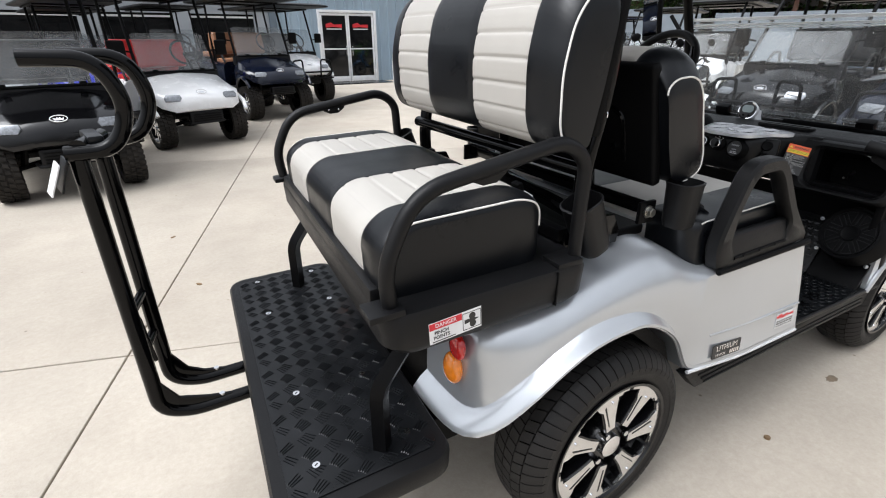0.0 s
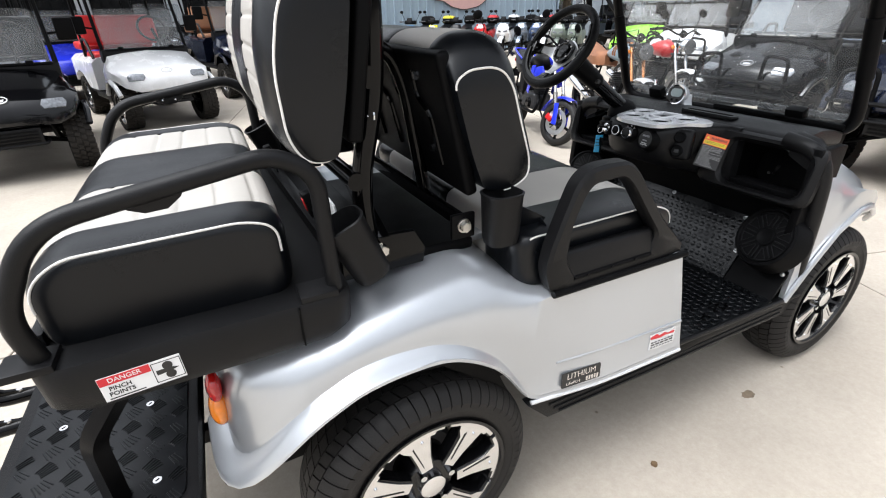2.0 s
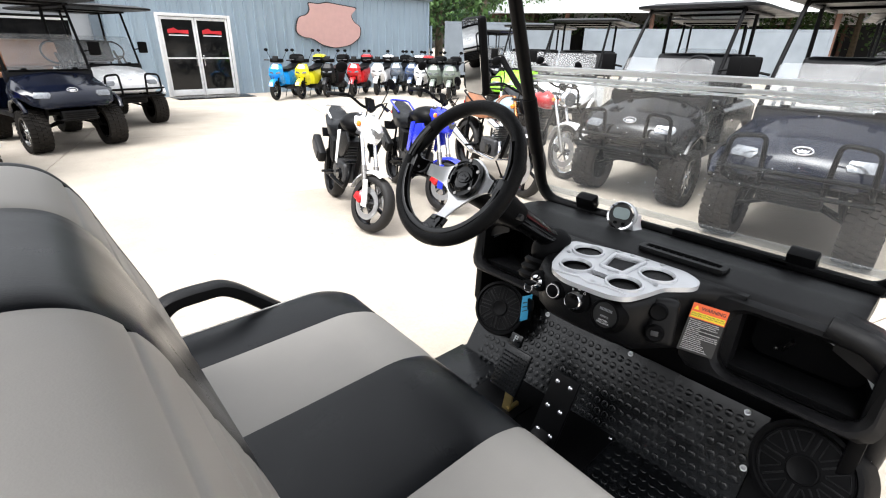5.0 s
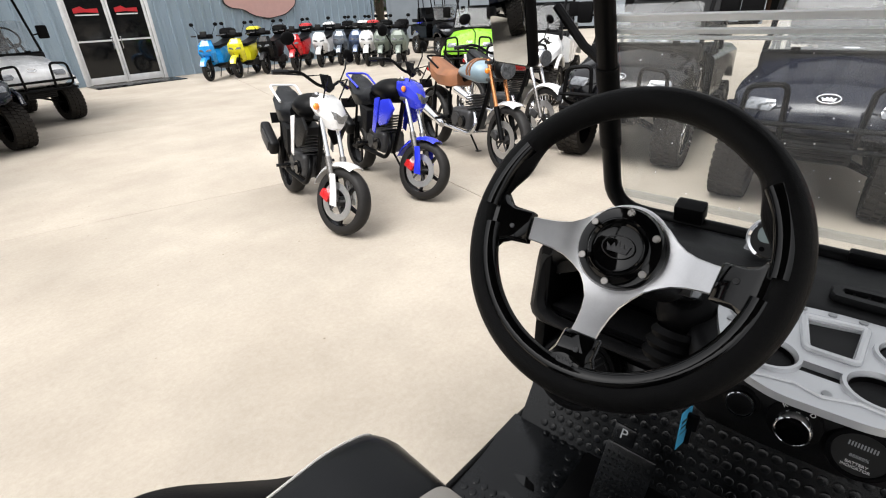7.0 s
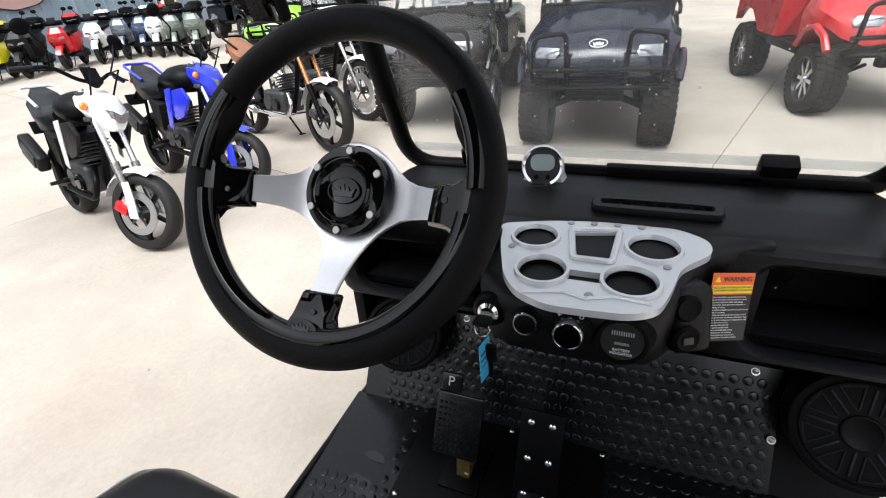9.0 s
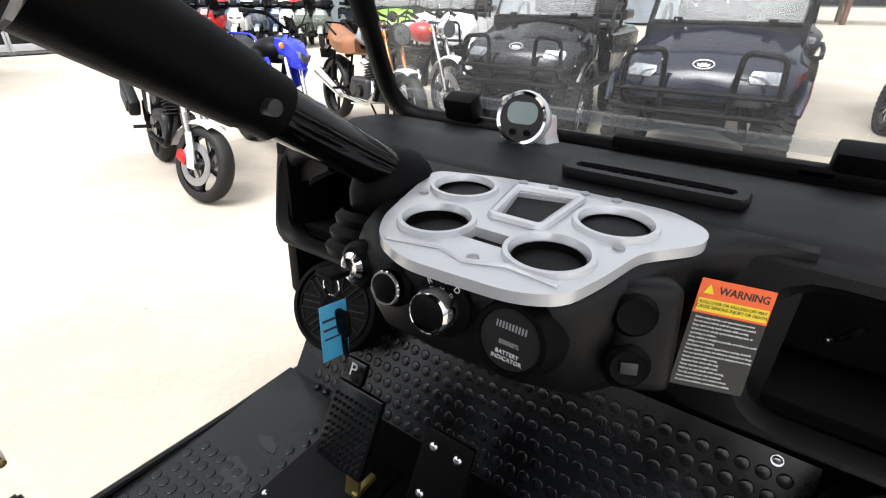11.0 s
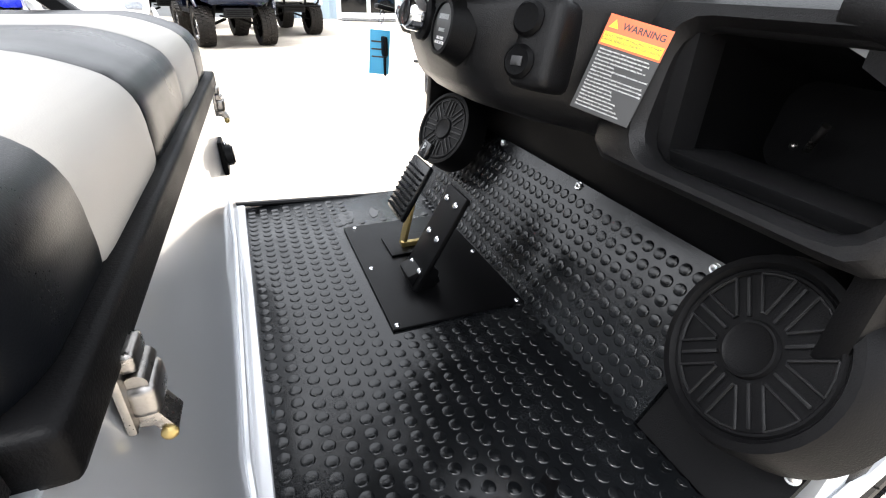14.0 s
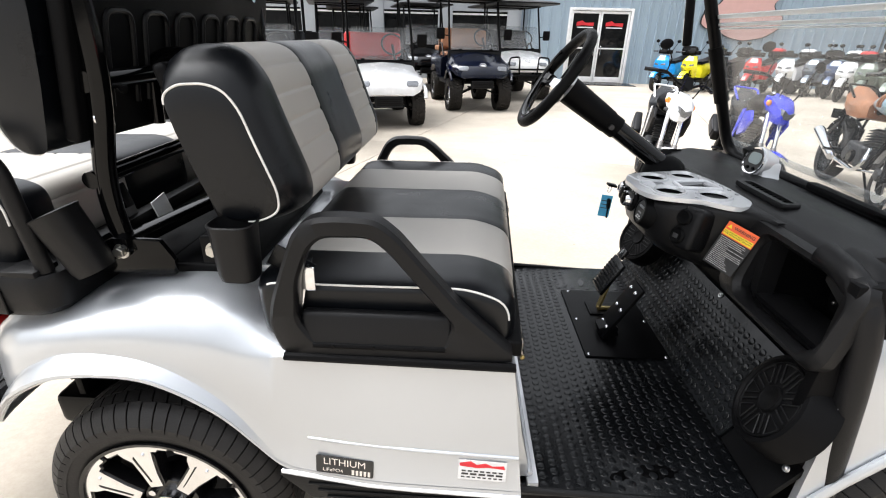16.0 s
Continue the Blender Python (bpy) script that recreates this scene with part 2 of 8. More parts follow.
M_METALWALL = mat("pale_blue_steel_cladding", (0.3, 0.38, 0.45), 0.5, 0.1, vary=0.05, scale=0.8, bump=0.06, bscale=30, rnd=0.03)
M_GREYWALL = mat("grey_render", (0.3, 0.32, 0.34), 0.75, vary=0.06, scale=1.0)
M_TRIMDARK = mat("grey_eave_trim", (0.11, 0.14, 0.17), 0.5, vary=0.05)
M_DARKGLASS = mat("dark_door_glass", (0.006, 0.0065, 0.007), 0.04, vary=0.1, spec=0.35)
# near-black for unlit interiors: their shade is put into the colour
M_INNERSHADE = mat("painted_interior_shade", (0.01, 0.01, 0.011), 0.8)
M_PINK = mat("pink_sign_board", (0.6, 0.37, 0.34), 0.5, vary=0.03)
M_SIGNBLK = mat("black_sign_edge", (0.02, 0.02, 0.02), 0.5)
M_SIGNRED = mat("red_sign_vinyl", (0.6, 0.02, 0.03), 0.4)
M_LABELW = mat("white_label", (0.75, 0.75, 0.75), 0.4, vary=0.02)
M_LABELO = mat("orange_label", (0.85, 0.13, 0.03), 0.4, vary=0.02)
M_LABELY = mat("yellow_label", (0.85, 0.65, 0.02), 0.4, vary=0.02)
M_LABELK = mat("black_label", (0.015, 0.015, 0.015), 0.4, vary=0.02)
M_LABELG = mat("grey_print", (0.33, 0.34, 0.35), 0.5, vary=0.02)
M_TAG = mat("blue_paper_tag", (0.05, 0.36, 0.62), 0.5, vary=0.04)
M_LCD = mat("lcd_screen", (0.3, 0.36, 0.36), 0.15, vary=0.03)
M_BRASS = mat("zinc_brass_plate", (0.42, 0.32, 0.13), 0.4, 0.9, vary=0.15)
M_MIRROR = mat("mirror_glass", (0.85, 0.87, 0.88), 0.01, 1.0, vary=0.0, rvary=0.0)
M_BARK = mat("bark", (0.13, 0.1, 0.07), 0.9, vary=0.2, bump=0.5)
M_LEAF = mat("leaves", (0.06, 0.13, 0.025), 0.6, vary=0.25, scale=0.7)
M_LEAF2 = mat("dark_leaves", (0.03, 0.075, 0.02), 0.6, vary=0.25, scale=0.7)
M_SHEDWOOD = mat("rusty_roof_frame", (0.12, 0.06, 0.04), 0.8, vary=0.2, scale=2)
M_ROOFW = mat("white_metal_roof", (0.75, 0.76, 0.77), 0.4, vary=0.04, scale=1)
M_CONTAINER = mat("container_paint", (0.2, 0.23, 0.26), 0.5, vary=0.08, scale=1.5)


# ---------------------------------------------------------------- mesh helpers
def bx(sx, sy, sz, bevel=0.0, seg=2, at=(0, 0, 0), rot=(0, 0, 0)):
    bm = bmesh.new()
    bmesh.ops.create_cube(bm, size=1, matrix=Matrix.Diagonal((sx, sy, sz, 1)))
    if bevel:
        bmesh.ops.bevel(bm, geom=bm.edges[:] + bm.verts[:], offset=bevel, segments=seg, affect="EDGES", profile=0.6)
    bm.transform(pose(*at, *rot))
    return bm


def cyl(r, h, n=20, r2=None, at=(0, 0, 0), rot=(0, 0, 0), bevel=0.0):
    bm = bmesh.new()
    bmesh.ops.create_cone(bm, cap_ends=True, segments=n, radius1=r, radius2=r if r2 is None else r2, depth=h)
    if bevel:
        ed = [e for e in bm.edges if abs(e.verts[0].co.z - e.verts[1].co.z) < 1e-6]
        bmesh.ops.bevel(bm, geom=ed, offset=bevel, segments=2, affect="EDGES")
    bm.transform(pose(*at, *rot))
    return bm


def ball(r, at=(0, 0, 0), sc=(1, 1, 1), u=14, v=9, rot=(0, 0, 0)):
    bm = bmesh.new()
    bmesh.ops.create_uvsphere(bm, u_segments=u, v_segments=v, radius=r)
    bm.transform(pose(*at, *rot) @ Matrix.Diagonal((*sc, 1)))
    return bm


def merge(*bms):
    """All the given pieces of one part in one bmesh."""
    out = bms[0]
    for b in bms[1:]:
        me = bpy.data.meshes.new("tmp")
        b.to_mesh(me)
        out.from_mesh(me)
        b.free()
        bpy.data.meshes.remove(me)
    return out


def moved(bm, m):
    bm.transform(m)
    return bm


def fillet(pts, r, seg=5, closed=False):
    """A path with rounded corners."""
    pts = [Vector(p) for p in pts]
    out, n = [], len(pts)
    for i, p in enumerate(pts):
        if not closed and i in (0, n - 1):
            out.append(p)
            continue
        a, b = pts[i - 1] - p, pts[(i + 1) % n] - p
        d = min(r, a.length * 0.48, b.length * 0.48)
        if d < 1e-4:
            out.append(p)
            continue
        s, e = p + a.normalized() * d, p + b.normalized() * d
        for k in range(seg + 1):
            t = k / seg
            out.append(s * (1 - t) ** 2 + p * 2 * t * (1 - t) + e * t * t)
    return out


def tube(pts, r, n=10, closed=False, r2=None, flat=1.0):
    """A round bar along a path; r2: radius at its end; flat: squash across."""
    pts = [Vector(p) for p in pts]
    bm, rings, m = bmesh.new(), [], len(pts)
    up = None
    for i, p in enumerate(pts):
        if closed:
            t = (pts[(i + 1) % m] - pts[i - 1]).normalized()
        else:
            t = (pts[min(i + 1, m - 1)] - pts[max(i - 1, 0)]).normalized()
        if up is None:
            up = Vector((0, 0, 1)) if abs(t.z) < 0.9 else Vector((0, 1, 0))
        side = t.cross(up).normalized()
        up = side.cross(t).normalized()
        rad = r if r2 is None else r + (r2 - r) * i / max(1, m - 1)
        rings.append([bm.verts.new(p + (side * math.cos(a) * flat + up * math.sin(a)) * rad) for a in (2 * math.pi * k / n for k in range(n))])
    for i in range(m if closed else m - 1):
        a, b = rings[i], rings[(i + 1) % m]
        best = 0
        if closed and i == m - 1:
            best = min(range(n), key=lambda s: (a[0].co - b[s].co).length)
        for k in range(n):
            bm.faces.new((a[k], a[(k + 1) % n], b[(k + 1 + best) % n], b[(k + best) % n]))
    if not closed:
        bm.faces.new(rings[0][::-1])
        bm.faces.new(rings[-1])
    bmesh.ops.recalc_face_normals(bm, faces=bm.faces[:])
    return bm


def prism(poly, a, b, axis="y", bevel=0.0, seg=2):
    """A polygon of (u, v) drawn out from a to b. axis y: u, v are x, z; axis x: y, z; axis z: x, y."""
    bm = bmesh.new()
    put = {"y": lambda u, v, w: (u, w, v), "x": lambda u, v, w: (w, u, v), "z": lambda u, v, w: (u, v, w)}[axis]
    lo, hi = [bm.verts.new(put(u, v, a)) for u, v in poly], [bm.verts.new(put(u, v, b)) for u, v in poly]
    n = len(poly)
    bm.faces.new(lo)
    bm.faces.new(hi[::-1])
    for i in range(n):
        bm.faces.new((lo[i], hi[i], hi[(i + 1) % n], lo[(i + 1) % n]))
    bmesh.ops.recalc_face_normals(bm, faces=bm.faces[:])
    if bevel:
        ed = [e for e in bm.edges if len(e.link_faces) == 2 and e.calc_face_angle(0) > 0.6]
        bmesh.ops.bevel(bm, geom=ed, offset=bevel, segments=seg, affect="EDGES", profile=0.6)
    return bm


def lathe(prof, n=32, at=(0, 0, 0), rot=(0, 0, 0), closed=False):
    """A profile of (radius, height) turned about z."""
    bm, rings = bmesh.new(), []
    for r, h in prof:
        if r < 1e-5:
            rings.append([bm.verts.new((0, 0, h))])
        else:
            rings.append([bm.verts.new((r * math.cos(2 * math.pi * k / n), r * math.sin(2 * math.pi * k / n), h)) for k in range(n)])
    seq = list(zip(rings, rings[1:])) + ([(rings[-1], rings[0])] if closed else [])
    for a, b in seq:
        for k in range(n):
            k2 = (k + 1) % n
            f = [a[0] if len(a) == 1 else a[k], b[0] if len(b) == 1 else b[k]]
            if len(b) > 1:
                f.append(b[k2])
            if len(a) > 1:
                f.append(a[k2])
            if len(f) > 2:
                bm.faces.new(f)
    bmesh.ops.recalc_face_normals(bm, faces=bm.faces[:])
    bm.transform(pose(*at, *rot))
    return bm


def loft(rings, closed=True, caps=True):
    """Skin over rings of equal length."""
    bm = bmesh.new()
    vs = [[bm.verts.new(p) for p in r] for r in rings]
    n = len(rings[0])
    for a, b in zip(vs, vs[1:]):
        for k in range(n if closed else n - 1):
            bm.faces.new((a[k], a[(k + 1) % n], b[(k + 1) % n], b[k]))
    if caps and closed:
        bm.faces.new(vs[0][::-1])
        bm.faces.new(vs[-1])
    bmesh.ops.recalc_face_normals(bm, faces=bm.faces[:])
    return bm


def rrect(w, h, r, seg=5, at=(0, 0)):
    """Points of a rounded rectangle."""
    out = []
    for cx, cy, a0 in ((w / 2 - r, h / 2 - r, 0), (-w / 2 + r, h / 2 - r, 90), (-w / 2 + r, -h / 2 + r, 180), (w / 2 - r, -h / 2 + r, 270)):
        for k in range(seg + 1):
            a = radians(a0 + 90 * k / seg)
            out.append((at[0] + cx + r * math.cos(a), at[1] + cy + r * math.sin(a)))
    return out


def smooth(bm, deg=40):
    bm.normal_update()
    for f in bm.faces:
        f.smooth = True
    for e in bm.edges:
        if len(e.link_faces) == 2 and e.calc_face_angle(0) > radians(deg):
            e.smooth = False
    return bm


def thing(name, label, category, group="", at=(0, 0, 0), rz=0.0, kind=""):
    e = new(name)
    e.empty_display_size = 0.1
    e.matrix_world = pose(*at, 0, 0, rz)
    return tagged(e, label, category, group, kind)


SET = Matrix.Identity(4)  # where the sub-assembly being built sits on its thing


def sit(x=0.0, y=0.0, z=0.0, skew=0.0):
    """skew: how far the cross-wise parts run askew, forward for each metre to the driver's side."""
    SET.translation = (x, y, z)
    SET[0][1] = skew


def part(name, bm, material, parent=None, label="", deg=40, kind=""):
    bm.transform(SET)
    me = bpy.data.meshes.new(name)
    smooth(bm, deg).to_mesh(me)
    bm.free()
    me.materials.append(material)
    ob = new(name, me)
    if parent is not None:
        ob.parent = parent
    if label:
        ob["label"] = label
    if kind:
        ob["kind"] = kind
    return ob


def share(name, src, parent, m):
    """Another part on the same mesh."""
    ob = new(name, src.data)
    ob.parent = parent
    ob.matrix_basis = m
    return ob


def words(name, text, size, material, parent, m, depth=0.0003, label="", bold=0.0):
    """Built-in font, as a mesh; x along the line, centred."""
    cu = bpy.data.curves.new(name, "FONT")
    cu.body, cu.size, cu.extrude, cu.align_x, cu.align_y, cu.resolution_u = text, size, depth, "CENTER", "CENTER", 3
    cu.offset = bold
    tmp = new(name, cu)
    me = bpy.data.meshes.new_from_object(tmp.evaluated_get(bpy.context.evaluated_depsgraph_get()))
    bpy.data.objects.remove(tmp)
    bpy.data.curves.remove(cu)
    me.materials.clear()
    me.materials.append(material)
    ob = new(name, me)
    ob.parent = parent
    ob.matrix_basis = SET @ m
    if label:
        ob["label"] = label
    return ob


def facing(origin, right, up):
    """A pose whose x runs along right and y along up, z out of the face."""
    x = Vector(right).normalized()
    z = x.cross(Vector(up)).normalized()
    y = z.cross(x)
    m = Matrix((x, y, z)).transposed().to_4x4()
    m.translation = origin
    return m


def interp(table, x):
    xs, ys = zip(*table)
    return float(np.interp(x, xs, ys))
M_BOLT = mat("zinc_bolt", (0.5, 0.49, 0.46), 0.3, 1.0, vary=0.08, scale=50, rvary=0.06)
M_STAINLESS = mat("stainless_steel", (0.3, 0.285, 0.27), 0.3, 1.0, vary=0.12, scale=40, bump=0.05, bscale=400, rvary=0.08)
M_TEAL = mat("green_sticker", (0.02, 0.2, 0.11), 0.4, vary=0.1, scale=60)


# ---------------------------------------------------------------- ground
ground = part("ground", bx(900, 900, 0.04, at=(0, 0, -0.035)), M_JOINT, None)
tagged(ground, "concrete yard that reaches into the distance", "ground", kind="structure")
gu, gv = Vector((0.957, -0.289, 0)), Vector((0.289, 0.957, 0))
SU, SV, U0, V0 = 4.22, 4.04, -1.513, 0.69
gm = Matrix((gu, gv, Vector((0, 0, 1)))).transposed().to_4x4()
slab = bx(SU - 0.007, SV - 0.007, 0.03, 0.003, 1, at=(0, 0, -0.015))
first = None
for i in range(-6, 9):
    for j in range(-5, 8):
        c = gu * (U0 + SU * (i + 0.5)) + gv * (V0 + SV * (j + 0.5))
        if first is None:
            first = part("concrete_slab", slab, M_CONC, ground)
            first.matrix_basis = Matrix.Translation(c) @ gm
        else:
            share("concrete_slab", first, ground, Matrix.Translation(c) @ gm)
far = part("outer_paving", merge(bx(400, 200, 0.03, at=(0, 100 + 30.5, -0.0155)), bx(400, 200, 0.03, at=(0, -100 - 21.5, -0.0155)), bx(200, 52, 0.03, at=(100 + 36, 4.5, -0.0155)), bx(200, 52, 0.03, at=(-100 - 26, 4.5, -0.0155)), bx(62, 52, 0.02, at=(5, 4.5, -0.0215))), M_CONC, ground)


def blot(name, at, r, material, label, cat, h=0.0015, seed=0, squash=0.7, rz=0):
    rg = random.Random(seed)
    ps = []
    for k in range(22):
        a = 2 * math.pi * k / 22
        q = r * (0.8 + 0.3 * rg.random())
        ps.append((q * math.cos(a), q * math.sin(a) * squash))
    ob = part(name, moved(prism(ps, 0, h, "z"), pose(*at, 0, 0, rz)), material)
    return tagged(ob, label, cat)


blot("oil_stain", (1.366, -0.6, 0.0), 0.032, M_STAIN, "small dark oil stain on the concrete", "stain", 0.001, 3, 0.6)
blot("pebble", (0.782, -0.646, 0.0), 0.011, M_DIRT, "small brown pebble on the concrete", "pebble", 0.009, 4, 0.9)
rg = random.Random(8)
for x, y in ((0.25, 5.0), (-0.9, 1.7), (-1.0, 2.6)):
    lf = blot("dry_leaf", (x, y, 0.0), 0.02 + 0.012 * rg.random(), M_DIRT, "dry brown leaf on the concrete", "leaf", 0.004, int(x * 100) + 7, 0.5, rg.uniform(0, 180))

# ---------------------------------------------------------------- pale blue metal building
WY, WX0, WX1, WH = 15.1, 2.62, 13.48, 3.05
DX0, DX1, DH = 3.93, 5.89, 2.16
wall = thing("wall_north", "pale blue ribbed steel wall of the showroom", "wall", kind="structure")


def clad(x0, x1, z0, z1, y, parent, material):
    """One ribbed cladding sheet."""
    w = x1 - x0
    pts = [(x0, 0.0)]
    n = max(1, round(w / 0.3))
    for k in range(n):
        c = x0 + w * (k + 0.5) / n
        pts += [(c - 0.035, 0.0), (c - 0.02, -0.03), (c + 0.02, -0.03), (c + 0.035, 0.0), (c + 0.085, 0.0), (c + 0.09, -0.006), (c + 0.1, -0.006), (c + 0.105, 0.0)]
    pts.append((x1, 0.0))
    pts += [(x1, 0.03), (x0, 0.03)]
    return part("cladding_sheet", prism([(px, y + py) for px, py in pts], z0, z1, "z"), material, parent, deg=25)


x = WX0
while x < WX1 - 0.05:
    x2 = min(x + 0.9, WX1)
    if x2 <= DX0 or x >= DX1:
        clad(x, x2 - 0.004, 0.0, WH, WY, wall, M_METALWALL)
    else:
        if x < DX0:
            clad(x, DX0, 0.0, WH, WY, wall, M_METALWALL)
        if x2 > DX1:
            clad(DX1, x2 - 0.004, 0.0, WH, WY, wall, M_METALWALL)
        clad(max(x, DX0), min(x2, DX1), DH, WH, WY, wall, M_METALWALL)
    x = x2
part("wall_core", bx(WX1 - DX1, 0.15, WH, at=((WX1 + DX1) / 2, WY + 0.12, WH / 2)), M_GREYWALL, wall)
part("wall_core", bx(DX0 - WX0, 0.15, WH, at=((WX0 + DX0) / 2, WY + 0.12, WH / 2)), M_GREYWALL, wall)
part("wall_end", bx(0.15, 14, WH, at=(WX1 - 0.08, WY + 7.2, WH / 2)), M_METALWALL, wall)
part("corner_trim", bx(0.08, 0.08, WH, 0.01, at=(WX1, WY - 0.01, WH / 2)), M_METALWALL, wall)
part("eave_trim", prism([(WY - 0.14, WH - 0.02), (WY - 0.14, WH + 0.2), (WY + 0.1, WH + 0.26), (WY + 0.1, WH - 0.02)], WX0 - 0.1, WX1 + 0.12, "x", 0.01), M_TRIMDARK, wall, "dark grey eave gutter")
part("downpipe", bx(0.09, 0.07, 2.2, 0.01, at=(WX1 + 0.25, WY + 0.1, 1.1)), M_METALWALL, wall)
roof_n = part("roof_north", prism([(WY - 0.1, WH + 0.2), (WY + 14, WH + 2.2), (WY + 14, WH + 2.1), (WY - 0.1, WH + 0.1)], WX0 - 14, WX1 + 0.1, "x"), M_TRIMDARK)
tagged(roof_n, "grey metal roof of the showroom", "roof", kind="structure")
part("wall_lamp", bx(0.14, 0.1, 0.1, 0.02, at=(4.7, WY - 0.06, 2.7)), M_PLASTIC, wall)

door = thing("door_1", "white aluminium double door with dark glass, closed", "door", kind="structure")
W = DX1 - DX0
part("door_frame", merge(bx(0.08, 0.14, DH, 0.008, at=(DX0 + 0.04, WY, DH / 2)), bx(0.08, 0.14, DH, 0.008, at=(DX1 - 0.04, WY, DH / 2)), bx(W - 0.16, 0.14, 0.08, 0.008, at=((DX0 + DX1) / 2, WY, DH - 0.04))), M_WHITE, door)
for k in range(2):
    a = DX0 + 0.085 + k * (W - 0.17) / 2
    b = a + (W - 0.17) / 2 - 0.006
    c = (a + b) / 2
    lf = part("door_leaf", merge(bx(0.055, 0.05, DH - 0.1, 0.004, at=(a + 0.03, WY - 0.01, DH / 2 - 0.04)), bx(0.055, 0.05, DH - 0.1, 0.004, at=(b - 0.03, WY - 0.01, DH / 2 - 0.04)), bx(b - a - 0.11, 0.05, 0.07, 0.004, at=(c, WY - 0.01, DH - 0.125)), bx(b - a - 0.11, 0.05, 0.16, 0.004, at=(c, WY - 0.01, 0.1)), bx(b - a - 0.11, 0.03, 0.04, 0.004, at=(c, WY - 0.012, 1.02))), M_WHITE, door)
    part("pane", bx(b - a - 0.1, 0.012, 0.98, at=(c, WY - 0.004, 1.55)), M_DARKGLASS, lf)
    part("pane", bx(b - a - 0.1, 0.012, 0.84, at=(c, WY - 0.004, 0.59)), M_DARKGLASS, lf)
    hx = b - 0.1 if k == 0 else a + 0.1
    part("door_handle", tube(fillet([(hx, WY - 0.02, 1.1), (hx, WY - 0.09, 1.1), (hx, WY - 0.09, 0.82), (hx, WY - 0.02, 0.82)], 0.03), 0.012, 10), M_ALU, lf)
    part("glass_mark", moved(prism([(-0.27, -0.05), (-0.05, -0.03), (0.26, -0.05), (0.26, 0.05), (0.0, 0.04), (-0.1, 0.1), (-0.27, 0.05)], 0, 0.004, "z"), facing((c, WY - 0.012, 1.7), (1, 0, 0), (0, 0, 1))), M_SIGNRED, lf, "red logo shape on the glass")
    part("glass_bar", bx(0.5, 0.004, 0.03, at=(c, WY - 0.013, 1.61)), M_LABELW, lf)
# added sheet behind the glass, coloured near-black for the unlit room
part("door_shade_sheet", bx(W, 0.02, DH, at=((DX0 + DX1) / 2, WY + 0.1, DH / 2)), M_INNERSHADE, door)
dmat = tagged(part("door_mat", bx(2.1, 0.9, 0.015, 0.005, at=(4.95, WY - 0.6, 0.008)), M_RUBBER), "black rubber mat in front of the double door", "mat")
sign = thing("wall_sign", "pink cut-out board with black edge on the blue wall", "sign", at=(9.1, WY - 0.07, 1.95))
SG = [(-1.15, 0.0), (-1.05, 0.35), (-0.75, 0.42), (-0.62, 0.62), (-0.7, 0.85), (-0.3, 0.82), (-0.05, 0.9), (0.45, 0.85), (1.15, 0.78), (0.85, 0.5), (0.98, 0.25), (1.25, 0.1), (1.2, -0.3), (0.8, -0.6), (0.2, -0.72), (-0.3, -0.6), (-0.6, -0.38), (-0.95, -0.35), (-1.15, -0.2)]
sg = [(p.x, p.z * 0.84) for p in fillet([(a, 0, b) for a, b in SG], 0.15, 4, closed=True)]
part("sign_edge", prism([(a * 1.03, b * 1.04) for a, b in sg], 0.0, 0.03, "y"), M_SIGNBLK, sign)
part("sign_board", prism(sg, -0.006, 0.002, "y"), M_PINK, sign)

# grey entrance bay to the west
bay = thing("wall_west_bay", "grey wall with dark glazed openings beside the showroom", "wall", kind="structure")
BX0 = -13.0
part("wall_core", bx(WX0 - BX0, 0.2, 1.3, at=((WX0 + BX0) / 2, WY + 0.1, WH - 0.42)), M_GREYWALL, bay)
part("wall_core", bx(WX0 - BX0, 0.2, 0.5, at=((WX0 + BX0) / 2, WY + 0.1, 0.25)), M_GREYWALL, bay)
for k in range(8):
    xx = BX0 + k * 2.15
    part("pier", bx(0.45, 0.24, WH, 0.01, at=(xx + 0.22, WY + 0.1, WH / 2)), M_GREYWALL, bay)
    part("window_pane", bx(1.7, 0.03, 2.0, at=(xx + 1.3, WY + 0.12, 1.5)), M_DARKGLASS, bay)
    part("window_bar", bx(1.7, 0.05, 0.05, at=(xx + 1.3, WY + 0.09, 1.9)), M_WHITE, bay)
part("bay_fascia", bx(WX0 - BX0, 0.3, 0.3, 0.01, at=((WX0 + BX0) / 2, WY, WH + 0.1)), M_TRIMDARK, bay)
part("corner_post", bx(0.2, 0.2, WH, 0.01, at=(WX0 - 0.05, WY - 0.02, WH / 2)), M_TRIMDARK, bay)
oval = thing("oval_sign", "dark oval sign with a pale rim on the grey wall", "sign", at=(1.85, WY - 0.06, 2.5))
part("oval_rim", prism([(0.85 * math.cos(a), 0.42 * math.sin(a)) for a in (2 * math.pi * k / 36 for k in range(36))], 0, 0.04, "y"), M_CONTAINER, oval)
part("oval_face", prism([(0.78 * math.cos(a), 0.36 * math.sin(a)) for a in (2 * math.pi * k / 36 for k in range(36))], -0.006, 0.002, "y"), M_SIGNBLK, oval)
part("oval_shape", prism([(-0.4, -0.15), (0.4, -0.15), (0.5, 0.12), (0.25, 0.0), (0.15, 0.2), (0.0, 0.02), (-0.15, 0.2), (-0.25, 0.0), (-0.5, 0.12)], -0.012, -0.004, "y"), M_CONTAINER, oval)


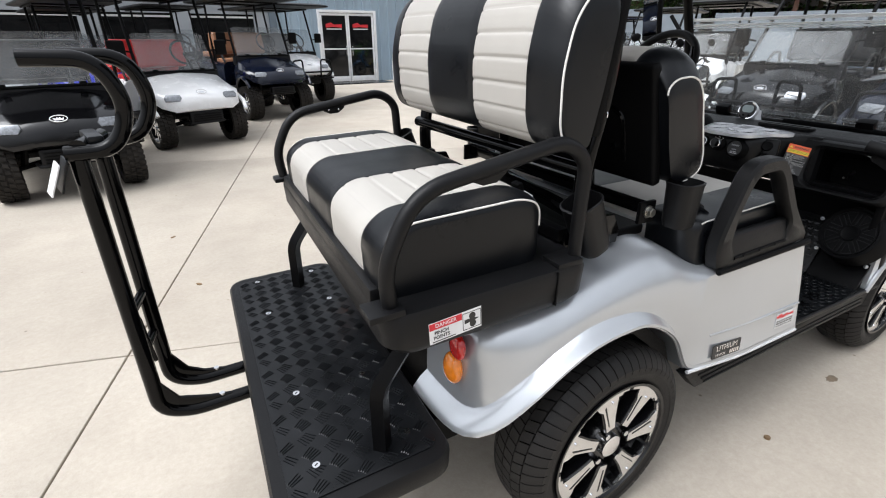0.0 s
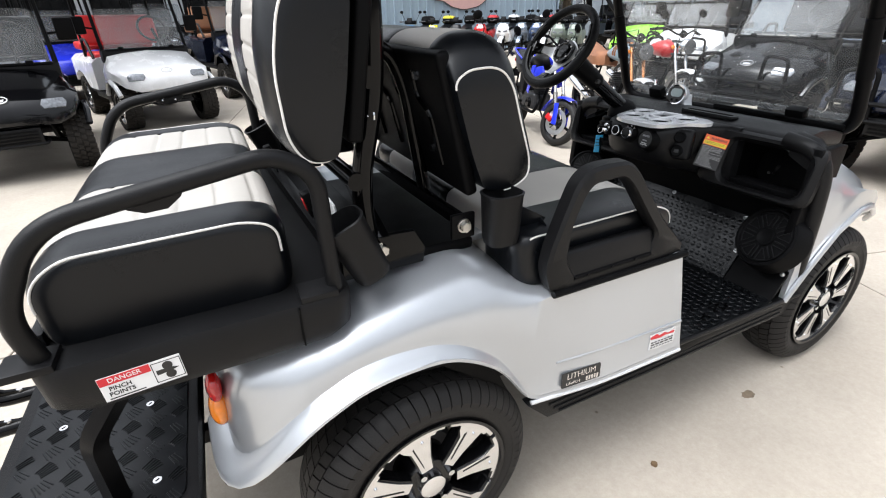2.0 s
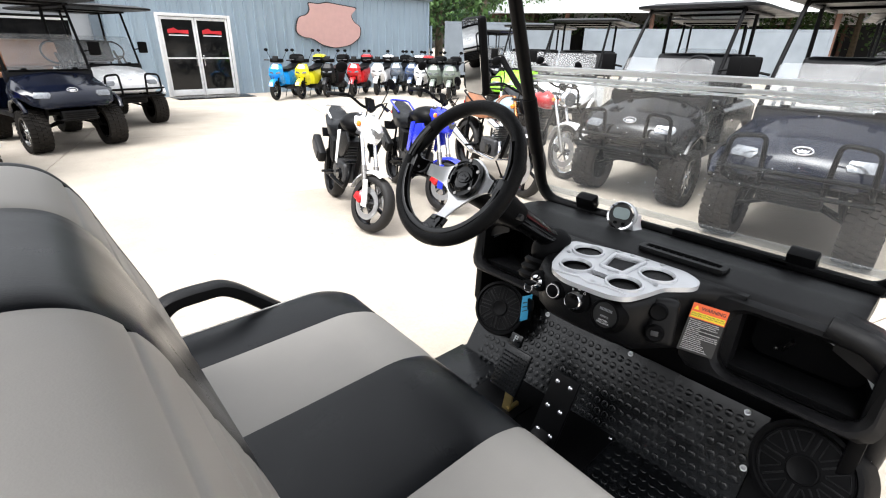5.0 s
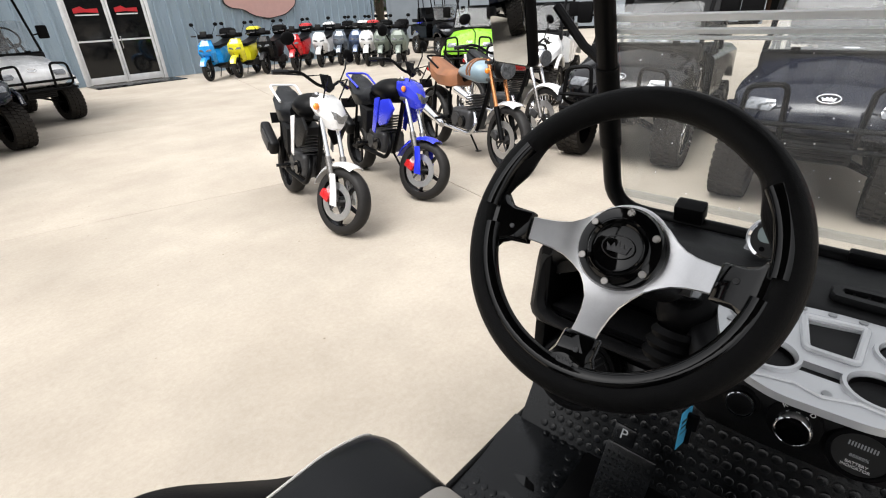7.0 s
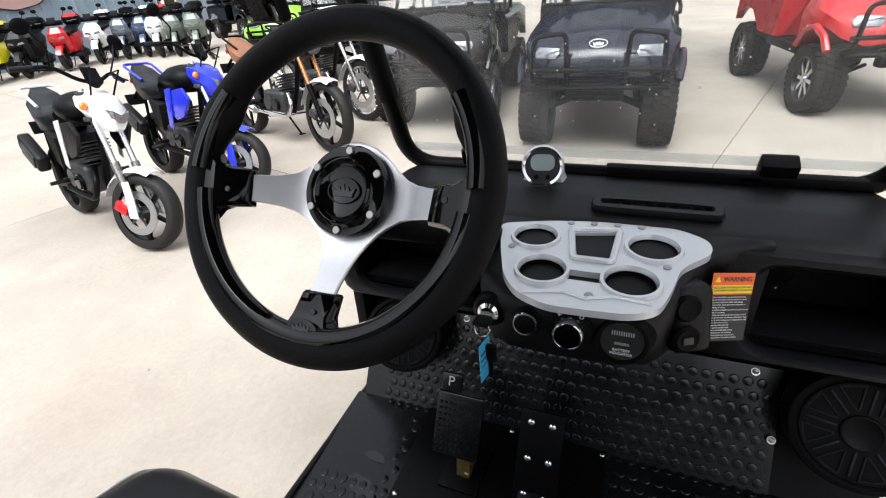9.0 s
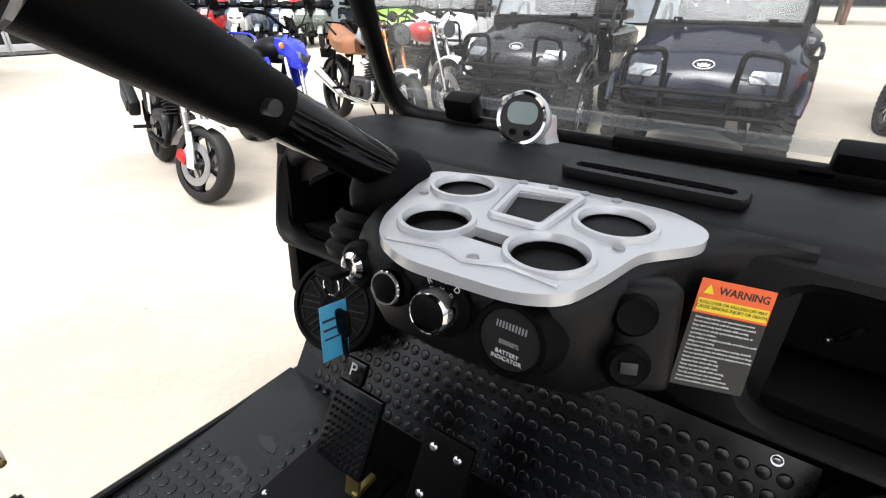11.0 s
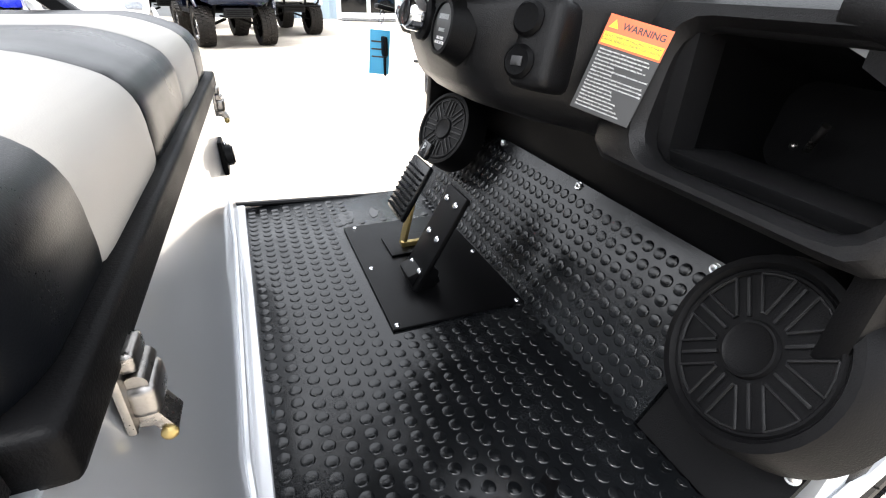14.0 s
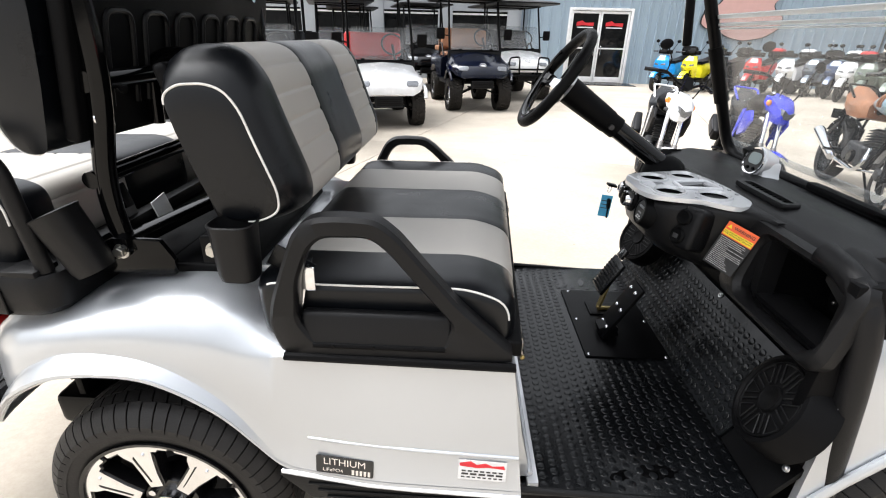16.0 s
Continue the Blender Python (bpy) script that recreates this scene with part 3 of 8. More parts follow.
# ---------------------------------------------------------------- the silver golf cart
def ray_loop(poly, c, n):
    """n points of a star-shaped loop at even angles round c."""
    out, m = [], len(poly)
    for k in range(n):
        d = Vector((math.cos(2 * math.pi * k / n), math.sin(2 * math.pi * k / n)))
        best = None
        for i in range(m):
            a, b = Vector(poly[i]) - Vector(c), Vector(poly[(i + 1) % m]) - Vector(c)
            e = b - a
            den = d.x * e.y - d.y * e.x
            if abs(den) < 1e-9:
                continue
            t, u = (a.x * e.y - a.y * e.x) / den, (a.x * d.y - a.y * d.x) / den
            if t > 0 and -1e-6 <= u <= 1 + 1e-6 and (best is None or t > best):
                best = t
        out.append((c[0] + d.x * best, c[1] + d.y * best))
    return out


def holed(outer, inner, a, b, axis, c, n=56, bevel=0.006):
    """A plate with one opening through it."""
    o, i = ray_loop(outer, c, n), ray_loop(inner, c, n)
    put = {"y": lambda u, v, w: (u, w, v), "x": lambda u, v, w: (w, u, v), "z": lambda u, v, w: (u, v, w)}[axis]
    s = 1 if b > a else -1

    def ins(loop, f):
        return [(c[0] + (p[0] - c[0]) * f, c[1] + (p[1] - c[1]) * f) for p in loop]

    k = bevel / 0.15
    seq = [(ins(o, 1 - k), a), (o, a + s * bevel), (o, b - s * bevel), (ins(o, 1 - k), b), (ins(i, 1 + k), b), (i, b - s * bevel), (i, a + s * bevel), (ins(i, 1 + k), a)]
    bm = bmesh.new()
    rings = [[bm.verts.new(put(u, v, w)) for u, v in loop] for loop, w in seq]
    for q in range(len(rings)):
        r1, r2 = rings[q], rings[(q + 1) % len(rings)]
        for j in range(n):
            bm.faces.new((r1[j], r1[(j + 1) % n], r2[(j + 1) % n], r2[j]))
    bmesh.ops.recalc_face_normals(bm, faces=bm.faces[:])
    return bm


def cushion_panel(prof, y0, y1, c, end0=False, end1=False, hump=None, groove=0.005, full=False):
    """One sewn panel of a cushion, with its seams drawn in; an outer end is rounded off."""
    def ring(y, f):
        return [(c[0] + (x - c[0]) * f, y, c[1] + (z - c[1]) * f + (hump(y) * max(0.0, (z - c[1])) if hump else 0)) for x, z in prof]

    st = []
    n = 1 if end0 or end1 else 8
    span = y1 - y0
    for k in range(n + 1):
        t = k / n
        y = y0 + span * t
        f = 1.0
        st.append((y, f))
    st[0] = (y0, 1 - groove * 3.0)
    st.insert(1, (y0 + 0.006, 1 - groove))
    st[-1] = (y1, 1 - groove * 3.0)
    st.insert(-1, (y1 - 0.006, 1 - groove))
    if end0:
        st[0:2] = [(y0, 0.8), (y0 + 0.002, 0.9), (y0 + 0.006, 0.925), (y0 + 0.016, 0.957), (y0 + 0.03, 0.982), (y0 + 0.05, 1.0)]
    if end1:
        st[-2:] = [(y1 - 0.05, 1.0), (y1 - 0.03, 0.982), (y1 - 0.016, 0.957), (y1 - 0.006, 0.925), (y1 - 0.002, 0.9), (y1, 0.8)]
    if full and (end0 or end1):
        st = [(y1, 1 - groove * 2), (y1 - 0.006, 1.0), (y1 - 0.025, 0.992), (y1 - 0.045, 0.968), (y1 - 0.062, 0.93), (y1 - 0.076, 0.88), (y1 - 0.088, 0.82), (y1 - 0.095, 0.775), (y1 - 0.098, 0.74), (y1 - 0.1, 0.6)]
        if full is not True:
            st = [(y, 1 - (1 - f) * full) for y, f in st]
        if end1:
            st = [(y0 + y1 - y, f) for y, f in st]
    return loft([ring(y, f) for y, f in st])


def pleated(prof, lo, hi, count, depth):
    """The same profile with stitched valleys between the marks lo and hi along its length."""
    out, n = [], len(prof)
    tot = [0.0]
    for i in range(n):
        a, b = prof[i], prof[(i + 1) % n]
        tot.append(tot[-1] + math.hypot(b[0] - a[0], b[1] - a[1]))
    cx, cz = sum(p[0] for p in prof) / n, sum(p[1] for p in prof) / n
    for k in range(240):
        s = tot[-1] * k / 240
        i = max(j for j in range(n) if tot[j] <= s + 1e-9)
        t = (s - tot[i]) / max(1e-9, tot[i + 1] - tot[i])
        x = prof[i][0] + (prof[(i + 1) % n][0] - prof[i][0]) * t
        z = prof[i][1] + (prof[(i + 1) % n][1] - prof[i][1]) * t
        u = s / tot[-1]
        if hi > lo and lo <= u <= hi:
            w = ((u - lo) / (hi - lo) * count) % 1.0
            d = depth * math.exp(-((min(w, 1 - w) / 0.07) ** 2))
            r = math.hypot(x - cx, z - cz)
            x, z = x - (x - cx) / r * d, z - (z - cz) / r * d
        out.append((x, z))
    return out


def rounded(poly, r, seg=5):
    return [(p.x, p.z) for p in fillet([(x, 0, z) for x, z in poly], r, seg, closed=True)]


cart = thing("golf_cart", "silver four-seat golf cart with black and stone-grey striped seats", "golf cart")

# rear body with fenders, deck and side panels
TOP = [(-0.4, 0.735), (-0.3, 0.765), (-0.1, 0.81), (0.0, 0.832), (0.12, 0.845), (0.19, 0.838), (0.25, 0.805), (0.3, 0.765), (0.34, 0.745), (0.82, 0.742)]
LIP = [(-0.4, 0.455), (-0.38, 0.46), (-0.345, 0.5), (-0.3, 0.558), (-0.24, 0.628), (-0.15, 0.678), (-0.08, 0.688), (0.0, 0.689), (0.05, 0.682), (0.1, 0.66), (0.145, 0.63), (0.2, 0.583), (0.25, 0.508), (0.285, 0.458), (0.305, 0.433), (0.82, 0.428)]
CREASE = [(-0.4, 0.502), (-0.385, 0.512), (-0.345, 0.56), (-0.3, 0.612), (-0.24, 0.668), (-0.15, 0.716), (-0.08, 0.726), (0.0, 0.722), (0.05, 0.711), (0.1, 0.689), (0.145, 0.658), (0.2, 0.61), (0.25, 0.533), (0.285, 0.476), (0.305, 0.447), (0.82, 0.44)]
FLARE = [(-0.4, 0.045), (-0.25, 0.04), (-0.1, 0.034), (0.1, 0.028), (0.2, 0.02), (0.28, 0.006), (0.3, 0.001), (0.82, 0.001)]
WIDE = [(-0.25, 0.535), (-0.17, 0.546), (0.0, 0.55), (0.35, 0.556), (0.82, 0.564)]
def eased(table, x, k=0.035):
    return sum(interp(table, x + k * q / 3) for q in range(-3, 4)) / 7


for s in (-1, 1):
    plan = [(0.798 - 0.034 * k, None) for k in range(15)] + [(0.3 - 0.0125 * k, None) for k in range(45)]
    plan = [(x, eased(WIDE, x)) for x, y in plan]
    plan += [(-0.275, 0.529), (-0.3, 0.519), (-0.325, 0.507), (-0.348, 0.492), (-0.367, 0.474), (-0.381, 0.453), (-0.39, 0.43), (-0.395, 0.4), (-0.398, 0.36), (-0.4, 0.31), (-0.4, 0.25)]
    rings = []
    for i, (x, w) in enumerate(plan):
        q0, q1 = plan[max(0, i - 2)], plan[min(len(plan) - 1, i + 2)]
        d = Vector((q1[0] - q0[0], q1[1] - q0[1])).normalized()
        nx, ny = d.y, -d.x
        t, lo, cr, fl = eased(TOP, x, 0.05), eased(LIP, x, 0.025), eased(CREASE, x, 0.025), eased(FLARE, x)
        g, rear = (q * q * (3 - 2 * q) for q in (max(0.0, min(1.0, (0.36 - x) / 0.16)), max(0.0, min(1.0, (-0.2 - x) / 0.16))))
        deep = 0.145 - 0.06 * rear
        drop = min(t - cr, 0.17)
        zs = [t - g * drop * q - (1 - g) * e for q, e in ((0.0, 0.0), (0.045, 0.0), (0.15, 0.001), (0.34, 0.002), (0.58, 0.008))]
        o = [(-0.25 + 0.15 * rear, t + 0.002)] + list(zip((-deep, -deep * 0.62, -deep * 0.34, -deep * 0.14, -0.006), zs))
        zt = zs[-1]
        o += [(-0.002, zt * 0.6 + cr * 0.4), (0.0, zt * 0.25 + cr * 0.75), (0.0, cr + 0.003), (0.001, cr)]
        o += [(fl * 0.22, cr * 0.88 + lo * 0.12), (fl * 0.55, cr * 0.66 + lo * 0.34), (fl * 0.86, cr * 0.34 + lo * 0.66), (fl, lo + 0.01), (fl + 0.001, lo + 0.003), (fl - 0.005, lo)]
        inn = [(u - 0.007, z - 0.006) for u, z in o[::-1]]
        fwd, low = max(0.0, (x - 0.5) / 0.3), max(0.0, min(1.0, (x - 0.22) / 0.34))
        low = low * low * (3 - 2 * low)
        rings.append([(x + nx * u + 0.12 * fwd * (0.745 - z), s * (w + ny * u + 0.1 * low * (0.745 - z)), z) for u, z in o + inn])
    part("rear_body_panel", loft(rings), M_SILVER, cart, "metallic silver fender and side panel", 36)
    part("panel_crease", tube([(0.37, s * 0.563, 0.537), (0.45, s * 0.572, 0.536), (0.6, s * 0.5815, 0.533), (0.822, s * 0.586, 0.528)], 0.004, 8), M_SILVER, cart)
    part("rocker_strip", prism([(0.29, 0.424), (1.53, 0.388), (1.5, 0.31), (0.36, 0.352)], s * 0.53, s * 0.566, "y", 0.006), M_PLASTIC_M, cart, "black ribbed rocker strip")
    part("rocker_trim", tube([(0.3, s * 0.562, 0.431), (0.5, s * 0.586, 0.428), (0.6, s * 0.591, 0.427), (0.835, s * 0.596, 0.424)], 0.006, 8), M_TRIM, cart, "silver edge trim")
    part("sill_edge", tube([(0.82, s * 0.575, 0.424), (1.54, s * 0.572, 0.39)], 0.008, 8), M_PLASTIC_M, cart)
    for z in (0.405, 0.385, 0.365):
        part("rib", tube([(0.34 + (0.424 - z), s * 0.567, z - 0.004), (1.46, s * 0.567, z - 0.034)], 0.0035, 6), M_PLASTIC_M, cart)
    # wheel well
    part("wheel_well", prism([(-0.15, 0.638), (-0.08, 0.65), (0.06, 0.63), (0.18, 0.53), (0.25, 0.41), (0.275, 0.41), (0.21, 0.55), (0.09, 0.65), (-0.07, 0.676), (-0.15, 0.664)], s * 0.28, s * 0.53), M_PLASTIC, cart)
    # tail lamp
    part("tail_lamp", ball(1, (-0.4, s * 0.405, 0.676), (0.016, 0.03, 0.036)), M_REDLENS, cart, "round red tail lens")
    part("turn_lamp", ball(1, (-0.402, s * 0.388, 0.606), (0.021, 0.034, 0.043)), M_ORANGE, cart, "amber turn-signal lens")

part("rear_deck", bx(0.5, 0.7, 0.02, 0.006, at=(0.1, 0, 0.834)), M_SILVER, cart)
part("battery_cover", bx(0.3, 0.6, 0.03, 0.01, 3, at=(0.07, -0.09, 0.845)), M_PLASTIC, cart, "black cover between the seats")
part("seat_base", bx(0.26, 0.82, 0.02, 0.004, at=(-0.1, 0, 0.852)), M_PLASTIC, cart, "black base between the benches")
part("tail_panel", bx(0.02, 0.6, 0.36, 0.005, at=(-0.37, 0, 0.56)), M_PLASTIC, cart)
bm = prism([(0.31, 0.74), (0.828, 0.74), (0.846, 0.56), (0.856, 0.46), (0.864, 0.425), (0.31, 0.425)], -0.543, 0.543, "y", 0.006)
for v in bm.verts:
    v.co.x += 0.05 * v.co.y * max(0.0, min(1.0, (v.co.z - 0.46) / 0.2))
part("seat_box", bm, M_SILVER, cart, "glossy silver seat box")
part("seat_box_edge", tube(fillet([(0.86, -0.55, 0.445), (0.86, -0.34, 0.445), (0.857, -0.3, 0.462), (0.857, 0.28, 0.462), (0.855, 0.36, 0.49), (0.852, 0.52, 0.53)], 0.03), 0.006, 8), M_TRIM, cart, "raised bright crease along the seat box")
sit(0.0, 0.0, 0.0, 0.05)
part("seat_board", bx(0.05, 1.03, 0.038, 0.008, 3, at=(0.818, 0, 0.754)), M_PLASTIC, cart, "black board under the front cushion")
for y in (-0.42, 0.47):
    la = part("latch", merge(bx(0.006, 0.044, 0.05, 0.002, at=(0.838, y, 0.712)), bx(0.016, 0.03, 0.016, 0.005, 3, at=(0.842, y + 0.002, 0.738)), cyl(0.0075, 0.032, 16, at=(0.846, y + 0.002, 0.722), rot=(90, 0, 0))), M_STAINLESS, cart, "stainless steel seat latch")
    part("lever", bx(0.02, 0.036, 0.026, 0.007, 3, at=(0.847, y, 0.708)), M_STAINLESS, la)
    part("catch", prism([(0.838, 0.697), (0.852, 0.697), (0.862, 0.676), (0.859, 0.67), (0.853, 0.671), (0.848, 0.683), (0.838, 0.684)], y - 0.013, y + 0.013, "y", 0.002), M_STAINLESS, la)
    part("catch_screw", ball(0.006, (0.856, y - 0.014, 0.675), (1, 0.7, 1), 10, 6), M_BRASS, la)
sit()
part("seat_box_sill", bx(0.026, 1.12, 0.022, 0.006, at=(0.868, 0, 0.416)), M_TRIM, cart, "silver strip between seat box and floor")
rl = part("lock_plate", moved(bx(0.016, 0.055, 0.078, 0.006), pose(0.856, 0.44, 0.6, 0, -5, 0)), M_PLASTIC, cart, "black charging socket cover")
part("lock_barrel", cyl(0.024, 0.026, 20, at=(0.868, 0.445, 0.6), rot=(0, 85, 0), bevel=0.004), M_PLASTIC_M, rl)
part("lock_screw", ball(0.005, (0.866, 0.425, 0.632)), M_CHROME, rl)

# underbody
part("underbody", bx(2.3, 0.62, 0.1, 0.02, at=(0.7, 0, 0.33)), M_SATIN, cart)
part("floor_pan", bx(0.66, 1.14, 0.03, 0.006, at=(1.15, 0, 0.385)), M_SATIN, cart)
for x in (0.01, 1.785):
    part("axle", cyl(0.03, 0.9, 14, at=(x, 0, 0.27), rot=(90, 0, 0)), M_SATIN, cart)


# wheels
def road_wheel(parent, at, s, r=0.298, w=0.19, spokes=7, rim_r=0.2, blocks=58):
    """A low-profile tyre on a machined alloy rim; s: side it faces."""
    rot = (90 * s, 0, 0)

    def put(bm):
        bm.transform(pose(*at, *rot))
        return bm

    h = w / 2
    def crown(u):
        return r - 0.042 * abs(u) ** 4.5

    side = [(rim_r, 0.86), (rim_r + 0.018, 0.95), (rim_r + 0.045, 1.0), (r - 0.062, 1.0), (crown(0.97) - 0.013, 0.97)] + [(crown(u) - 0.009, u) for u in (0.92, 0.84, 0.72, 0.5, 0.2)]
    prof = [(q, -u * h) for q, u in side] + [(q, u * h) for q, u in side[::-1]] + [(rim_r - 0.01, 0)]
    wheel = part("wheel", put(lathe(prof, 56, closed=True)), M_TYRE, parent, "black rubber tyre on an alloy rim", 60)
    bm = bmesh.new()
    for j, (u0, u1, cut) in enumerate(((-1.0, -0.58, 0.46), (-0.545, -0.2, 0.455), (-0.165, 0.165, 0.46), (0.2, 0.545, 0.455), (0.58, 1.0, 0.46))):
        steps = 4 if j in (0, 4) else 2
        for k in range(blocks):
            a, da = 2 * math.pi * (k + 0.33 * (j % 3)) / blocks, 2 * math.pi / blocks * cut
            sk = (0.9 if j < 2 else -0.9 if j > 2 else 0.4) * da
            rows_ = []
            for i in range(steps + 1):
                u = u0 + (u1 - u0) * i / steps
                b = a + sk * ((i / steps) - 0.5) * (0.5 if j in (0, 4) else 1.0)
                rows_.append([bm.verts.new((q * math.cos(b + d), q * math.sin(b + d), u * h)) for q, d in ((crown(u) - 0.012, -da), (crown(u), -da * 0.95), (crown(u), da * 0.95), (crown(u) - 0.012, da))])
            for v0, v1 in zip(rows_, rows_[1:]):
                for i in range(3):
                    bm.faces.new((v0[i], v0[i + 1], v1[i + 1], v1[i]))
            for v0 in (rows_[0], rows_[-1]):
                bm.faces.new(v0)
    bmesh.ops.recalc_face_normals(bm, faces=bm.faces[:])
    part("tread", put(bm), M_TYRE, wheel, "tread blocks", 30)
    # barrel and lip, then the spokes
    part("rim", put(lathe([(rim_r - 0.002, -h * 0.86), (rim_r - 0.03, -h * 0.7), (rim_r - 0.04, 0.0), (rim_r - 0.012, h * 0.7), (rim_r - 0.002, h * 0.86), (rim_r + 0.007, h * 0.92), (rim_r + 0.007, h * 1.0), (rim_r - 0.002, h * 0.98), (rim_r - 0.014, h * 0.7), (rim_r - 0.045, 0.0), (rim_r - 0.034, -h * 0.6)], 48, closed=True)), M_SPOKE_B, wheel, "gloss black rim barrel")
    part("brake_drum", put(lathe([(0, 0.0), (0.1, 0.0), (0.11, -0.02), (0.11, -0.06), (0, -0.06)], 28)), M_CAST, wheel)
    for k in range(spokes):
        a = 2 * math.pi * k / spokes
        R = Matrix.Rotation(a, 4, "Z")
        z0 = h * 0.88
        def fan(e, ring):
            o = [(0.068, -0.016 - e), (0.11, -0.02 - e), (rim_r - 0.045, -0.03 - e)]
            o += [((rim_r - 0.022 - e) * math.cos(q), (rim_r - 0.022 - e) * math.sin(q)) for q in (-0.2, -0.27)]
            o += [((rim_r - 0.014 - e) * math.cos(q), (rim_r - 0.014 - e) * math.sin(q)) for q in (-0.29, -ring)]
            o += [((rim_r - 0.002) * math.cos(q), (rim_r - 0.002) * math.sin(q)) for q in (-ring, -0.2, 0.0, 0.2, ring)]
            o += [((rim_r - 0.014 - e) * math.cos(q), (rim_r - 0.014 - e) * math.sin(q)) for q in (ring, 0.24)]
            o += [((rim_r - 0.03 - e) * math.cos(q), (rim_r - 0.03 - e) * math.sin(q)) for q in (0.22,)]
            return o + [(rim_r - 0.05, 0.022 + e), (0.11, 0.017 + e), (0.068, 0.014 + e)]
        body = prism(fan(0.005, 0.42), z0 - 0.035, z0, "z", 0.002)
        part("spoke", put(moved(body, R)), M_SPOKE_B, wheel)
        part("spoke_face", put(moved(prism(fan(0.0, 0.405), z0 + 0.0005, z0 + 0.004, "z"), R)), M_ALU, wheel, "machined silver spoke face")
        groove = prism([(0.085, 0.006), (0.1, 0.0075), (rim_r - 0.04, 0.0155), (rim_r - 0.034, 0.012), (0.1, 0.0045), (0.085, 0.0035)], z0 + 0.0041, z0 + 0.0052, "z")
        part("spoke_line", put(moved(groove, R)), M_SPOKE_B, wheel)
        part("rivet", put(moved(cyl(0.004, 0.004, 10, at=(rim_r - 0.032, -0.012, z0 + 0.005)), R)), M_CHROME, wheel)
    part("hub", put(lathe([(0, h * 0.74), (0.066, h * 0.72), (0.074, h * 0.55), (0.074, 0.0), (0, 0.0)], 24)), M_SPOKE_B, wheel)
    for k in range(4):
        a = 2 * math.pi * k / 4 + 0.5
        part("lug_nut", put(cyl(0.009, 0.03, 6, at=(0.056 * math.cos(a), 0.056 * math.sin(a), h * 0.82))), M_CHROME, wheel, "chrome lug nut")
    part("hub_cap", put(lathe([(0, h * 0.99), (0.024, h * 0.985), (0.034, h * 0.93), (0.037, h * 0.5), (0, h * 0.5)], 24)), M_ALU, wheel, "polished hub cap")
    return wheel


for x, y in ((0.01, 0.476), (1.785, 0.484)):
    for s in (-1, 1):
        road_wheel(cart, (x, s * y, 0.2925), -s)

# front cowl
FRING = []
for x, hw, zt, zb in ((1.44, 0.57, 0.93, 0.39), (1.46, 0.572, 0.93, 0.43), (1.5, 0.575, 0.93, 0.5), (1.55, 0.577, 0.92, 0.572), (1.6, 0.58, 0.9, 0.63), (1.7, 0.578, 0.85, 0.685), (1.8, 0.565, 0.8, 0.68), (1.9, 0.54, 0.74, 0.62), (2.0, 0.48, 0.66, 0.56), (2.06, 0.42, 0.58, 0.5)):
    o = [(-hw, zb), (-hw - 0.002, zb + (zt - zb) * 0.5), (-hw + 0.015, zt - 0.1), (-hw + 0.06, zt - 0.035), (-hw + 0.16, zt + 0.004), (0, zt + 0.014), (hw - 0.16, zt + 0.004), (hw - 0.06, zt - 0.035), (hw - 0.015, zt - 0.1), (hw + 0.002, zb + (zt - zb) * 0.5), (hw, zb)]
    x = 1.44 + (x - 1.44) * 1.17
    FRING.append([(x, y, z) for y, z in o] + [(x, y * 0.97, z - 0.008) for y, z in o[::-1]])
part("front_cowl", loft(FRING), M_SILVER, cart, "metallic silver front cowl", 50)
for s in (-1, 1):
    part("front_fender_lip", tube([(1.44, s * 0.575, 0.39), (1.51, s * 0.581, 0.5), (1.569, s * 0.584, 0.572), (1.627, s * 0.584, 0.63), (1.744, s * 0.581, 0.685), (1.861, s * 0.571, 0.68), (1.978, s * 0.545, 0.62), (2.095, s * 0.49, 0.55)], 0.013, 10, flat=0.7), M_SILVER, cart, "flared silver wheel-arch lip")
    for z, x in ((0.79, 1.432), (0.52, 1.475)):
        part("button_screw", ball(0.009, (x, s * 0.563, z), (1, 0.6, 1), 10, 6), M_PLASTIC, cart)
    part("front_well", bx(0.44, 0.02, 0.34, at=(1.8, s * 0.29, 0.5)), M_PLASTIC, cart)
part("bumper", tube(fillet([(2.12, -0.4, 0.42), (2.2, -0.3, 0.42), (2.2, 0.3, 0.42), (2.12, 0.4, 0.42)], 0.06), 0.03, 10), M_PLASTIC_M, cart)

# rubber floor and toe board with round studs
part("floor_mat", bx(0.53, 1.15, 0.012, 0.003, at=(1.105, 0.005, 0.405)), M_RUBBER, cart, "black studded rubber floor mat")
TOE0, TOE1 = Vector((1.368, 0, 0.411)), Vector((1.508, 0, 0.628))
td = (TOE1 - TOE0).normalized()
tn = Vector((-td.z, 0, td.x))
part("toe_mat", prism([(1.368, 0.411), (1.508, 0.628), (1.518, 0.622), (1.378, 0.402)], -0.38, 0.56), M_RUBBER, cart, "black studded rubber toe board")
part("toe_end", prism([(1.374, 0.409), (1.512, 0.611), (1.522, 0.605), (1.384, 0.4)], -0.56, -0.382), M_PLASTIC, cart)
part("firewall", bx(0.02, 1.1, 0.37, at=(1.53, 0, 0.535)), M_PLASTIC, cart)


